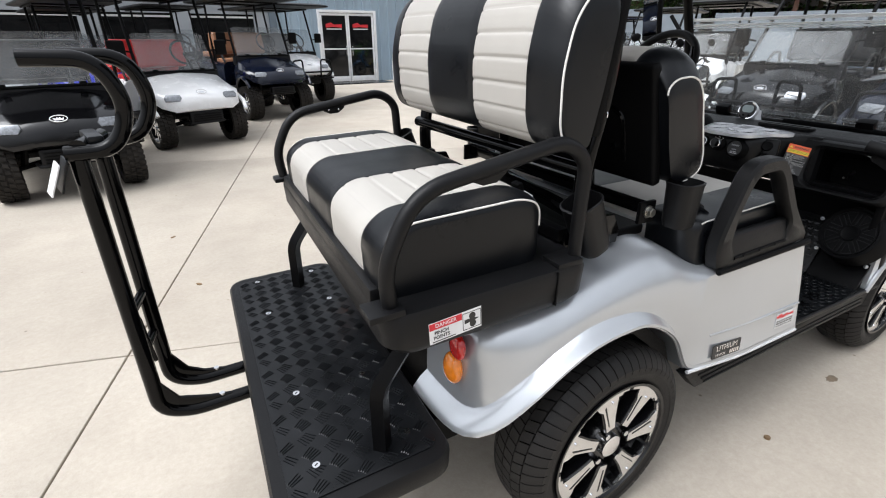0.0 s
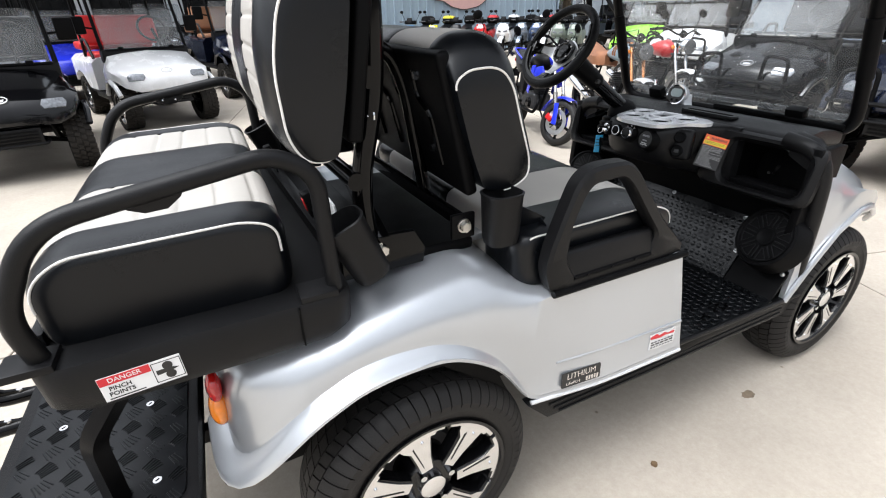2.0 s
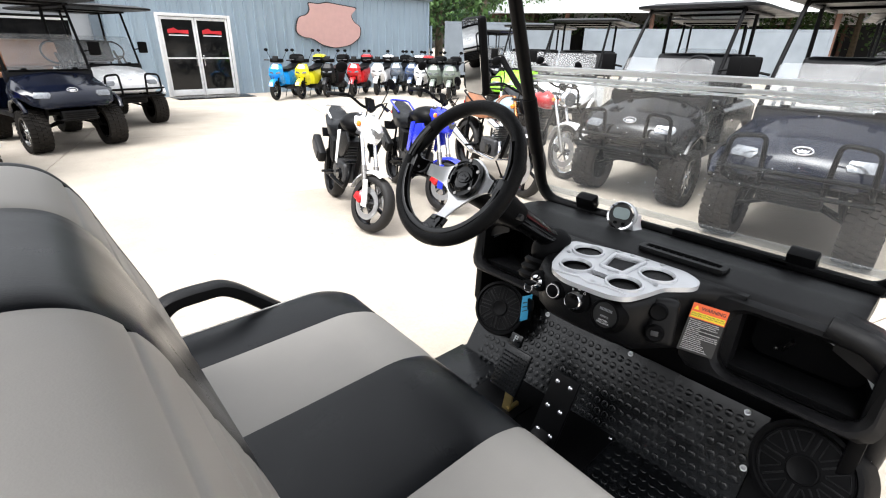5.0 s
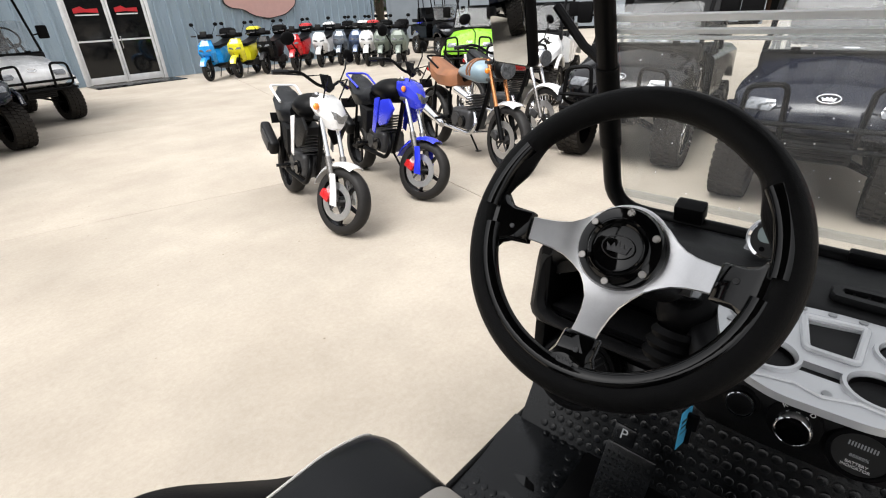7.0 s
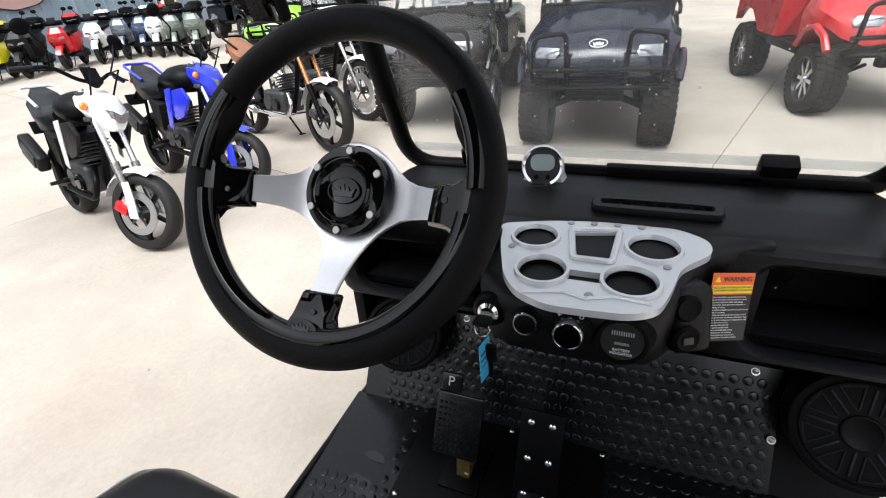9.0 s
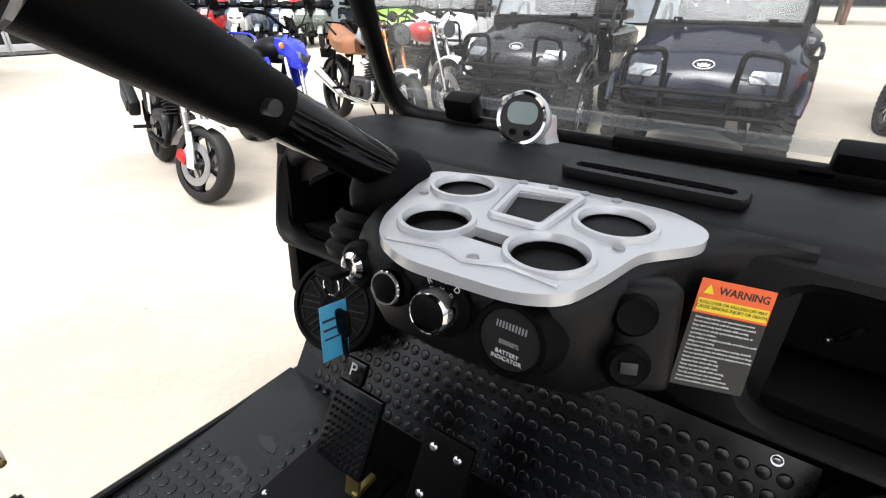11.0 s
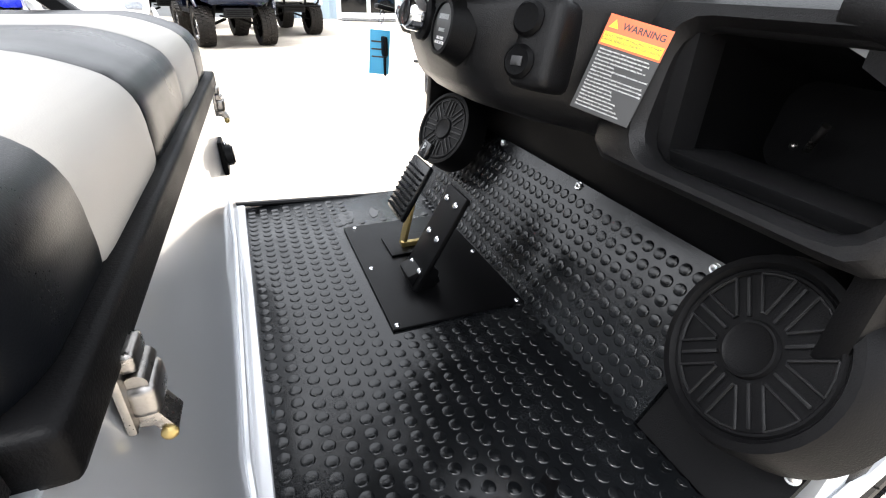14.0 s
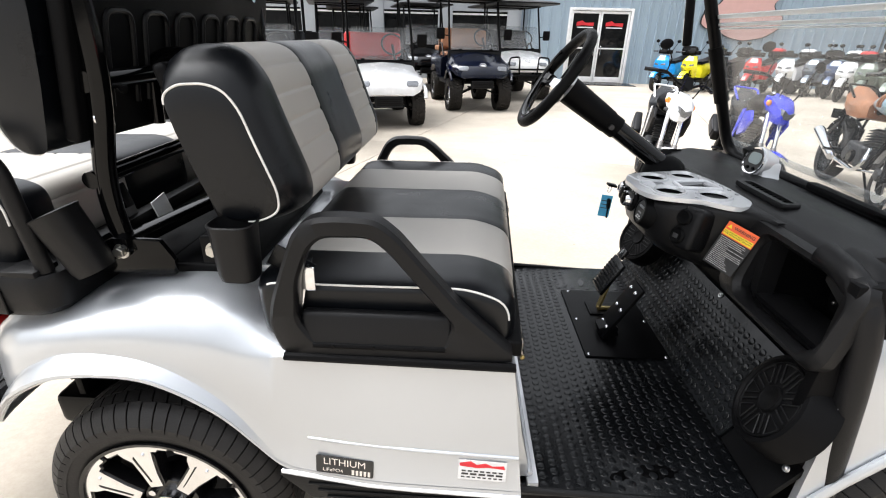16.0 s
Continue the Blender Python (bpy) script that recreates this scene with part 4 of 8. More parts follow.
def stud(bm, c, ex, ey, n, r=0.0102, h=0.0015, seg=14):
    """A low round stud with a rounded shoulder and a faintly domed top."""
    loops = [[bm.verts.new(c + n * (h * q) + (ex * math.cos(2 * math.pi * k / seg) + ey * math.sin(2 * math.pi * k / seg)) * (r * f)) for k in range(seg)] for f, q in ((1.0, 0.0), (0.93, 0.72), (0.8, 0.95))]
    for lo, hi in zip(loops, loops[1:]):
        for k in range(seg):
            bm.faces.new((lo[k], lo[(k + 1) % seg], hi[(k + 1) % seg], hi[k]))
    top = bm.verts.new(c + n * h * 1.05)
    for k in range(seg):
        bm.faces.new((loops[-1][k], loops[-1][(k + 1) % seg], top))


bm = bmesh.new()
for i in range(18):
    for j in range(43):
        x, y = 0.895 + i * 0.029, -0.55 + j * 0.0258 + (0.0129 if i % 2 else 0)
        if x > 1.355 or y > 0.555 or (1.095 < x and -0.078 < y < 0.372) or (y > 0.4 and x > 1.13):
            continue
        stud(bm, Vector((x, y, 0.411)), Vector((1, 0, 0)), Vector((0, 1, 0)), Vector((0, 0, 1)))
part("floor_studs", bm, M_RUBBER, cart, kind="stuff", deg=60)
bm = bmesh.new()
for i in range(8):
    for j in range(43):
        y = -0.54 + j * 0.0258 + (0.0129 if i % 2 else 0)
        if y > 0.5 or y < -0.365:
            continue
        stud(bm, TOE0 + td * (0.02 + i * 0.029) + Vector((0, y, 0)) + tn * 0.001, Vector((0, 1, 0)), td, tn)
part("toe_studs", bm, M_RUBBER, cart, kind="stuff", deg=60)
bm = bmesh.new()
for j in range(40):
    stud(bm, Vector((1.362, -0.53 + j * 0.0258, 0.413)), Vector((1, 0, 0)), Vector((0, 1, 0)), Vector((-0.4, 0, 0.9)), 0.008, 0.003)
part("fold_studs", bm, M_RUBBER, cart, kind="stuff", deg=60)
for x, y, z in ((1.5, -0.331, 0.619), (1.503, -0.007, 0.622), (1.502, 0.3, 0.62), (1.404, -0.557, 0.505), (1.452, 0.354, 0.508), (1.5, 0.42, 0.614), (1.424, -0.371, 0.513)):
    part("toe_screw", merge(ball(0.0065, (x - 0.003, y, z + 0.002), (0.6, 1, 1), 12, 8), cyl(0.008, 0.003, 14, at=(x - 0.001, y, z), rot=(0, -55, 0))), M_BRUSH, cart, "bright cross-head screw")

# pedals on their cover plate
plate = part("pedal_plate", bx(0.27, 0.43, 0.005, 0.002, at=(1.238, 0.148, 0.4145)), M_SATIN, cart, "black steel plate under the pedals")
for x, y in ((1.13, 0.352), (1.114, -0.056), (1.12, 0.15), (1.36, -0.058), (1.362, 0.15)):
    part("plate_screw", ball(0.006, (x, y, 0.417), (1, 1, 0.5), 10, 6), M_CHROME, plate)
pm = pose(1.243, 0.232, 0.575, 0, 30, 0) @ Matrix.Scale(1.08, 4)
brake = part("brake_pedal", moved(merge(bx(0.012, 0.094, 0.125, 0.004, at=(0, 0, -0.018)), bx(0.012, 0.042, 0.036, 0.004, at=(0.002, 0.022, 0.064))), pm), M_RUBBER, cart, "black rubber brake pedal with parking lock")
bm = None
for i in range(9):
    for j in range(9):
        k = cyl(0.0032, 0.006, 6, r2=0.0022, at=(-0.008, -0.038 + 0.0095 * i, -0.07 + 0.0118 * j), rot=(0, -90, 0))
        bm = k if bm is None else merge(bm, k)
part("pedal_grip", moved(bm, pm), M_RUBBER, brake, kind="stuff")
words("pedal_letter", "P", 0.028, M_LABELG, brake, pm @ facing((-0.0052, 0.022, 0.066), (0, -1, 0), (0, 0, 1)))
part("pedal_arm", merge(bx(0.008, 0.03, 0.16, 0.002, at=(1.222, 0.222, 0.465), rot=(0, 12, 0)), bx(0.05, 0.012, 0.012, 0.002, at=(1.232, 0.212, 0.43))), M_BRASS, brake, "zinc-plated pedal arm")
pm = pose(1.231, 0.0625, 0.521, 0, 29, 0)
accel = part("accelerator_pedal", moved(bx(0.012, 0.085, 0.21, 0.004, at=(0, 0, -0.005)), pm), M_SATIN, cart, "black steel accelerator pedal with bright rivets")
for y in (-0.021, 0.021):
    for z in (0.075, 0.0, -0.075):
        part("rivet", moved(ball(0.0075, (-0.007, y, z), (0.6, 1, 1), 12, 8), pm), M_CHROME, accel)
part("pedal_hinge", merge(bx(0.06, 0.06, 0.05, 0.008, at=(1.2, 0.065, 0.44), rot=(0, -20, 0)), cyl(0.012, 0.07, 12, at=(1.215, 0.065, 0.455), rot=(90, 0, 0))), M_SATIN, accel)
part("pedal_bracket", bx(0.12, 0.09, 0.006, 0.002, at=(1.235, 0.225, 0.42)), M_SATIN, plate)

# dash
sit(0.008, -0.004, 0.017)
DASH = [(1.395, 0.925), (1.425, 0.948), (1.52, 0.962), (1.6, 0.955), (1.67, 0.94), (1.67, 0.9), (1.5, 0.915), (1.41, 0.9)]
part("dash_top", prism(rounded(DASH, 0.015), -0.47, 0.47, "y", 0.004), M_PLASTIC_M, cart, "black moulded dash top")
for s in (-1, 1):
    edge = [(1.41 + (0.95 - z) * 0.165, s * y, z) for y, z in ((0.42, 0.938), (0.5, 0.925), (0.542, 0.89), (0.556, 0.83), (0.558, 0.7), (0.553, 0.52), (0.545, 0.4))]
    part("dash_surround", tube(fillet(edge, 0.05, 5), 0.026, 14), M_PLASTIC_M, cart, "rounded black edge of the dash")
    part("shoulder", loft([[(x, s * y, z) for y, z in ((0.44, 0.962 - d), (0.5, 0.948 - d), (0.53, 0.912 - d), (0.552, 0.86 - d), (0.54, 0.85 - d), (0.44, 0.9 - d))] for x, d in ((1.415, 0.012), (1.44, 0.0), (1.47, 0.002), (1.49, 0.012))]), M_PLASTIC_M, cart, "rounded black dash shoulder", 50)
    part("foot_well_side", prism([(1.39, 0.93), (1.54, 0.93), (1.54, 0.4), (1.47, 0.4), (1.375, 0.62)], s * 0.52, s * 0.548, "y", 0.006), M_PLASTIC, cart)
    part("foot_well_panel", prism([(1.53, 0.42), (1.49, 0.6), (1.49, 0.73), (1.54, 0.75)], s * 0.45, s * 0.53, "y", 0.01), M_PLASTIC, cart)
part("dash_underside", prism([(1.405, 0.765), (1.42, 0.735), (1.53, 0.72), (1.53, 0.75)], -0.54, 0.54, "y", 0.006), M_PLASTIC_M, cart)


def glove(s):
    """Open storage bin with a thick rounded rim."""
    outer = rrect(0.4, 0.21, 0.04, at=(s * 0.362, 0.834))
    inner = rrect(0.28, 0.158, 0.045, at=(s * 0.388, 0.83))
    lean = pose(1.4, 0, 0.84) @ pose(0, 0, 0, 0, 12, 0) @ pose(-1.4, 0, -0.84)
    face = holed(outer, inner, 1.375, 1.425, "x", (s * 0.386, 0.824), bevel=0.014)
    bin_ = part("storage_bin", moved(face, lean), M_PLASTIC_M, cart, "black moulded open storage bin")
    back = [[(x, y, z) for y, z in rrect(w, h, 0.035, at=(s * 0.388, 0.83))] for x, w, h in ((1.42, 0.28, 0.158), (1.5, 0.268, 0.148), (1.6, 0.24, 0.12))]
    wall = loft(back, caps=False)
    bmw = merge(wall, prism(rrect(0.24, 0.12, 0.035, at=(s * 0.388, 0.83)), 1.6, 1.604, "x"))
    part("bin_liner", moved(bmw, lean), M_PLASTIC, bin_)
    return bin_


bins = {s: glove(s) for s in (-1, 1)}
part("bin_knob", merge(cyl(0.005, 0.042, 10, at=(1.555, -0.35, 0.79), rot=(25, -20, 0)), ball(0.005, (1.55, -0.33, 0.775))), M_STAINLESS, bins[-1], "small bright catch")

POD = [(-0.27, 0.0), (-0.235, 0.02), (-0.2, 0.09), (-0.175, 0.2), (-0.15, 0.42), (-0.125, 0.72), (-0.1, 0.9), (-0.05, 0.98), (0.05, 1.0), (0.12, 0.98), (0.165, 0.85), (0.2, 0.5), (0.24, 0.0)]
rings = []
for y, k in POD:
    X = lambda x: 1.405 - (1.405 - x) * k  # noqa: E731
    rings.append([(X(x), y, z) for x, z in ((1.405, 0.945), (1.22, 0.936), (1.19, 0.928), (1.178, 0.915), (1.184, 0.86), (1.2, 0.815), (1.235, 0.785), (1.3, 0.765), (1.405, 0.745))] + [(1.45, y, 0.745), (1.45, y, 0.945)])
pod = part("dash_console", loft(rings), M_PLASTIC_M, cart, "black moulded centre console", 50)
# column cover and steering
sit(0.0, 0.0, 0.016)
part("column_boot", merge(ball(1, (1.335, 0.205, 0.93), (0.07, 0.05, 0.06)), lathe([(0.045, 0), (0.05, 0.01), (0.042, 0.02), (0.048, 0.03), (0.04, 0.04), (0.044, 0.05), (0.036, 0.06)], 20, (1.26, 0.2, 0.86), (0, 20, 0))), M_PLASTIC, cart, "ribbed black column boot")
C0, C1 = Vector((1.36, 0.204, 0.935)), Vector((0.986, 0.216, 1.188))
cd = (C1 - C0).normalized()
col = part("steering_column", tube([C0, C0 + cd * 0.24], 0.029, 20), M_GLOSS, cart, "gloss black steering column")
part("column_sleeve", merge(tube([C0 + cd * 0.235, C0 + cd * 0.275], 0.034, 20), tube([C0 + cd * 0.27, C1 - cd * 0.012], 0.036, 20, r2=0.042)), M_PLASTIC, col)
part("column_screw", cyl(0.008, 0.02, 12, at=C0 + cd * 0.27 + Vector((0, -0.035, -0.01)), rot=(90, 0, 0)), M_CAST, col)
part("column_collar", tube([C0 - cd * 0.01, C0 + cd * 0.035], 0.036, 20), M_PLASTIC, col)

ws_right = Vector((0, -1, 0))
ws_up = ws_right.cross(cd) * -1
if ws_up.z < 0:
    ws_up = -ws_up
SW = facing(C1, ws_right, ws_up)


def swheel():
    """Dished three-spoke wheel: the rim stands nearer to the driver than the hub."""
    R, D = 0.1535, 0.035
    n = 96
    rings = []
    for k in range(n):
        a = 2 * math.pi * k / n
        up = sum(math.exp(-(((math.degrees(a) - q + 180) % 360 - 180) / 9.0) ** 2) for q in (24, 156))
        dip = sum(math.exp(-(((math.degrees(a) - q + 180) % 360 - 180) / 6.0) ** 2) for q in (41, 139, 8, 172))
        ri, ro, th = 0.0158 + 0.0075 * up - 0.002 * dip, 0.0156, 0.0155 + 0.002 * up
        ca, sa = math.cos(a), math.sin(a)
        ring = []
        for q in range(16):
            b = 2 * math.pi * q / 16
            d = (ro if math.cos(b) > 0 else ri) * math.cos(b)
            ring.append(((R + d) * ca, (R + d) * sa, D + th * math.sin(b)))
        rings.append(ring)
    bm = bmesh.new()
    vs = [[bm.verts.new(p) for p in ring] for ring in rings]
    for k in range(n):
        for q in range(16):
            bm.faces.new((vs[k][q], vs[(k + 1) % n][q], vs[(k + 1) % n][(q + 1) % 16], vs[k][(q + 1) % 16]))
    bmesh.ops.recalc_face_normals(bm, faces=bm.faces[:])
    w = part("steering_wheel", moved(bm, SW), M_GRIP, cart, "black grained three-spoke steering wheel", 80)

    def arc(a0, a1, r, z, rad, flat=1.0):
        return tube([(r * math.cos(radians(a0 + (a1 - a0) * k / 40)), r * math.sin(radians(a0 + (a1 - a0) * k / 40)), z) for k in range(41)], rad, 10, flat=flat)

    part("rim_inlay", moved(arc(186, 354, R - 0.0125, D + 0.004, 0.0105), SW), M_GLOSS, w, "gloss black lower inner rim")
    for a0, a1 in ((2, 34), (146, 178)):
        part("grip_inlay", moved(arc(a0, a1, R - 0.007, D + 0.0105, 0.0088), SW), M_GLOSS, w, "gloss black thumb grip inlay")
    for a in (-4, 184, 270):
        T = SW @ pose(0, 0, 0, 0, 0, a)
        prof = [(0.026, 0.044, -0.008), (0.038, 0.037, -0.008), (0.05, 0.0275, -0.006), (0.062, 0.0205, -0.002), (0.076, 0.0165, 0.005), (0.092, 0.0145, 0.014), (0.112, 0.014, 0.025)]
        sp_ = loft([[(x, -hw, z), (x, -hw + 0.0012, z + 0.0022), (x, hw - 0.0012, z + 0.0022), (x, hw, z), (x, hw - 0.001, z - 0.0035), (x, -hw + 0.001, z - 0.0035)] for x, hw, z in prof])
        part("spoke", moved(sp_, T), M_BRUSH, w, "brushed aluminium spoke", 25)
        pad = loft([[(x, y * hw, z + c) for y, c in ((-1, -t), (-1, t * 0.4), (-0.82, t), (0.82, t), (1, t * 0.4), (1, -t))] for x, hw, z, t in ((0.1, 0.018, 0.0185, 0.005), (0.102, 0.019, 0.02, 0.008), (0.121, 0.02, 0.028, 0.0095), (0.13, 0.024, 0.031, 0.0095), (0.138, 0.036, 0.034, 0.0095), (0.146, 0.05, 0.035, 0.009))])
        pd = part("spoke_pad", moved(pad, T), M_GLOSS, w, "gloss black spoke pad", 40)
        part("pad_screw", moved(cyl(0.0028, 0.002, 10, at=(0.117, 0.004, 0.0365)), T), M_CAST, pd)
    part("hub_plate", moved(lathe([(0.0, -0.012), (0.05, -0.012), (0.052, -0.0085), (0.05, -0.006), (0, -0.006)], 40), SW), M_BRUSH, w)
    part("hub_ring", moved(lathe([(0.0455, -0.012), (0.047, 0.002), (0.044, 0.0075), (0.034, 0.0085), (0.0315, 0.011), (0.0285, 0.008), (0.0265, 0.0095), (0.0235, 0.0075), (0.0, 0.0085), (0, -0.012)], 48), SW), M_GLOSS, w, "gloss black horn cap")
    for k in range(6):
        a = radians(60 * k + 28)
        part("hub_screw", moved(merge(cyl(0.0036, 0.003, 12, at=(0.0393 * math.cos(a), 0.0393 * math.sin(a), 0.0088)), tube([(0.0393 * math.cos(a) + 0.0036 * math.cos(q), 0.0393 * math.sin(a) + 0.0036 * math.sin(q), 0.0092) for q in (2 * math.pi * i / 12 for i in range(12))], 0.0007, 5, closed=True)), SW), M_STAINLESS, w)
    crown = [(-0.013, -0.006), (0.013, -0.006), (0.0165, 0.005), (0.0095, 0.0), (0.0062, 0.0065), (0.0028, 0.0005), (0, 0.0095), (-0.0028, 0.0005), (-0.0062, 0.0065), (-0.0095, 0.0), (-0.0165, 0.005)]
    part("hub_badge", moved(prism([(x * 0.8, y * 0.8 - 0.001) for x, y in crown], 0.0083, 0.0094, "z"), SW), M_CAST, w, "small grey badge shape")
    part("badge_oval", moved(tube([(0.0175 * math.cos(a), 0.0125 * math.sin(a), 0.0088) for a in (2 * math.pi * k / 28 for k in range(28))], 0.0007, 5, closed=True), SW), M_CAST, w)
    lower = SW @ pose(0, -0.132, D + 0.0085)
    part("lower_badge", moved(prism([(0.016 * math.cos(a), 0.0085 * math.sin(a)) for a in (2 * math.pi * k / 24 for k in range(24))], 0.0, 0.0022, "z", 0.0006), lower), M_GLOSS, w)
    part("lower_mark", moved(prism([(x * 0.6, y * 0.6) for x, y in crown], 0.0023, 0.0029, "z"), lower), M_CAST, w)
    return w


swheel()

# silver cup-holder plate
sit(0.0, -0.002, 0.016)
def plate_with_holes(outer, holes, z, h):
    bm = bmesh.new()
    for loop in [outer] + holes:
        vs = [bm.verts.new((x, y, z)) for x, y in loop]
        for i in range(len(vs)):
            bm.edges.new((vs[i], vs[(i + 1) % len(vs)]))
    bmesh.ops.triangle_fill(bm, use_beauty=True, edges=bm.edges[:])
    geo = bmesh.ops.extrude_face_region(bm, geom=bm.faces[:])
    bmesh.ops.translate(bm, verts=[v for v in geo["geom"] if isinstance(v, bmesh.types.BMVert)], vec=(0, 0, h))
    bmesh.ops.recalc_face_normals(bm, faces=bm.faces[:])
    return bm


def circ(cx, cy, r, n=28):
    return [(cx + r * math.cos(2 * math.pi * k / n), cy + r * math.sin(2 * math.pi * k / n)) for k in range(n)]


PLATE = [(1.39, 0.176), (1.3, 0.152), (1.225, 0.128), (1.185, 0.1), (1.163, 0.05), (1.166, -0.01), (1.17, -0.062), (1.19, -0.1), (1.24, -0.116), (1.305, -0.13), (1.36, -0.178), (1.4, -0.176), (1.432, -0.13), (1.432, 0.0), (1.418, 0.09)]
pl2 = [(p.x, p.y) for p in fillet([(x, y, 0) for x, y in PLATE], 0.02, 4, closed=True)]
HOLES = [(1.352, 0.102, 0.036), (1.25, 0.072, 0.036), (1.247, -0.06, 0.037), (1.353, -0.09, 0.038)]
slot = [(1.38, 0.04), (1.395, -0.03), (1.3, -0.024), (1.3, 0.024)]
neck = [(1.262, 0.03), (1.262, -0.018), (1.235, -0.02), (1.235, 0.032)]
trim = part("cup_holder_plate", plate_with_holes(pl2, [circ(*h) for h in HOLES] + [slot, neck], 0.938, 0.012), M_TRIM, cart, "silver plastic cup-holder plate", 35)
for cx, cy, r in HOLES:
    part("cup_well", lathe([(r + 0.008, 0.95), (r + 0.007, 0.956), (r + 0.002, 0.956), (r - 0.0005, 0.95), (r - 0.001, 0.948)], 32, (cx, cy, 0)), M_TRIM, trim)
    part("cup_liner", lathe([(r - 0.0015, 0.9475), (r - 0.006, 0.86), (0, 0.86)], 24, (cx, cy, 0)), M_PLASTIC, trim)
part("tray_rim", tube(fillet([(x, y, 0.952) for x, y in [(1.39, 0.046), (1.402, -0.036), (1.294, -0.03), (1.294, 0.03)]], 0.008, 3, closed=True), 0.006, 8, closed=True), M_TRIM, trim)
part("plate_crease", tube([(1.185, 0.09, 0.951), (1.2, 0.03, 0.951), (1.19, 0.0, 0.951), (1.205, -0.04, 0.951), (1.2, -0.09, 0.951)], 0.003, 6), M_TRIM, trim)
for x, y in ((1.31, 0.135), (1.3, -0.11), (1.2, -0.005), (1.415, 0.05), (1.42, 0.01), (1.423, -0.03), (1.423, -0.07)):
    part("plate_plug", cyl(0.006, 0.003, 14, at=(x, y, 0.951)), M_LABELG, trim)
# vent slot on the dash top
vent = part("dash_vent", holed(rrect(0.05, 0.225, 0.012, at=(1.485, -0.09)), rrect(0.024, 0.19, 0.008, at=(1.487, -0.09)), 0.955, 0.968, "z", (1.486, -0.09), bevel=0.004), M_PLASTIC_M, cart, "black slotted demister vent")
for k in range(9):
    part("vent_bar", bx(0.024, 0.004, 0.004, at=(1.487, -0.17 + k * 0.02, 0.961)), M_PLASTIC, vent)

# speedometer in its silver pod
sit(0.006, -0.004, 0.014)
sp = facing((1.566, 0.136, 0.998), (0.12, -1, 0), (0.25, 0, 1))
speedo = part("speedometer", moved(lathe([(0, -0.05), (0.034, -0.05), (0.042, -0.02), (0.044, 0.0), (0.041, 0.004), (0, 0.003)], 32), sp), M_TRIM, cart, "round speedometer in a silver pod")
part("pod_foot", prism([(0.068, 0.93), (0.074, 0.94), (0.09, 0.952), (0.097, 0.97), (0.1, 1.0), (0.172, 1.0), (0.176, 0.97), (0.184, 0.952), (0.2, 0.94), (0.207, 0.93)], 1.572, 1.625, "x", 0.008), M_TRIM, speedo)
part("bezel", moved(lathe([(0.036, 0.002), (0.041, 0.005), (0.041, 0.01), (0.036, 0.008)], 36, closed=True), sp), M_CHROME, speedo)
part("dial", moved(cyl(0.036, 0.003, 32, at=(0, 0, 0.004)), sp), M_LABELK, speedo)
part("lcd", moved(prism(rrect(0.05, 0.034, 0.014, at=(0, 0.008)), 0.0058, 0.0066, "z"), sp), M_LCD, speedo)
for x in (-0.012, 0.012):
    part("push_button", moved(cyl(0.005, 0.005, 12, at=(x, -0.022, 0.007)), sp), M_PLASTIC, speedo)

# switches on the console face
sit(0.012, -0.006, 0.017)
def on_face(y, z, x=1.18):
    return facing((x, y, z), (0, -1, 0), (0.22, 0, 1))


k0 = on_face(0.147, 0.89, 1.205)
key = part("ignition_lock", moved(lathe([(0, -0.01), (0.03, -0.012), (0.028, 0.02), (0.022, 0.025), (0, 0.025)], 24), k0), M_PLASTIC, cart, "ignition lock with key and blue paper tag")
part("lock_barrel", moved(lathe([(0.016, 0.02), (0.017, 0.032), (0.011, 0.036), (0, 0.034)], 24), k0), M_CHROME, key)
part("key_head", moved(bx(0.026, 0.008, 0.03, 0.004, at=(0, 0, 0.06)), k0), M_PLASTIC, key)
part("key_ring", moved(tube([(0.012 * math.cos(a), 0.012 * math.sin(a) - 0.014, 0.062) for a in (2 * math.pi * k / 20 for k in range(20))], 0.0012, 6, closed=True), k0), M_CHROME, key)
part("spare_key", merge(bx(0.008, 0.026, 0.032, 0.004, at=(1.142, 0.138, 0.845)), bx(0.003, 0.007, 0.034, at=(1.142, 0.135, 0.815))), M_PLASTIC, key)
tag = part("paper_tag", bx(0.0015, 0.034, 0.07, 0.0005, at=(1.135, 0.142, 0.835), rot=(4, 3, 80)), M_TAG, key, "blue paper key tag in a clear sleeve")
for k in range(4):
    part("tag_line", bx(0.0008, 0.026, 0.0025, at=(1.135 - 0.0008, 0.1413, 0.852 - 0.012 * k), rot=(4, 3, 80)), M_LABELK, tag)
k1 = on_face(0.085, 0.895, 1.18)
lt = part("light_switch", moved(lathe([(0.0, 0), (0.024, 0.0), (0.024, 0.008), (0.019, 0.012), (0.019, 0.02), (0.012, 0.024), (0, 0.024)], 24), k1), M_PLASTIC, cart, "black rotary light switch")
part("switch_rim", moved(tube([(0.017 * math.cos(a), 0.017 * math.sin(a), 0.021) for a in (2 * math.pi * k / 24 for k in range(24))], 0.002, 6, closed=True), k1), M_CHROME, lt)
k2 = on_face(0.02, 0.897, 1.174)
kn = part("drive_selector", moved(lathe([(0, 0), (0.033, 0.0), (0.032, 0.006), (0.024, 0.009), (0, 0.009)], 32), k2), M_PLASTIC, cart, "drive selector knob with silver ring")
part("knob_ring", moved(lathe([(0.019, 0.008), (0.0225, 0.01), (0.0225, 0.028), (0.0195, 0.032), (0.017, 0.03)], 32), k2), M_CHROME, kn)
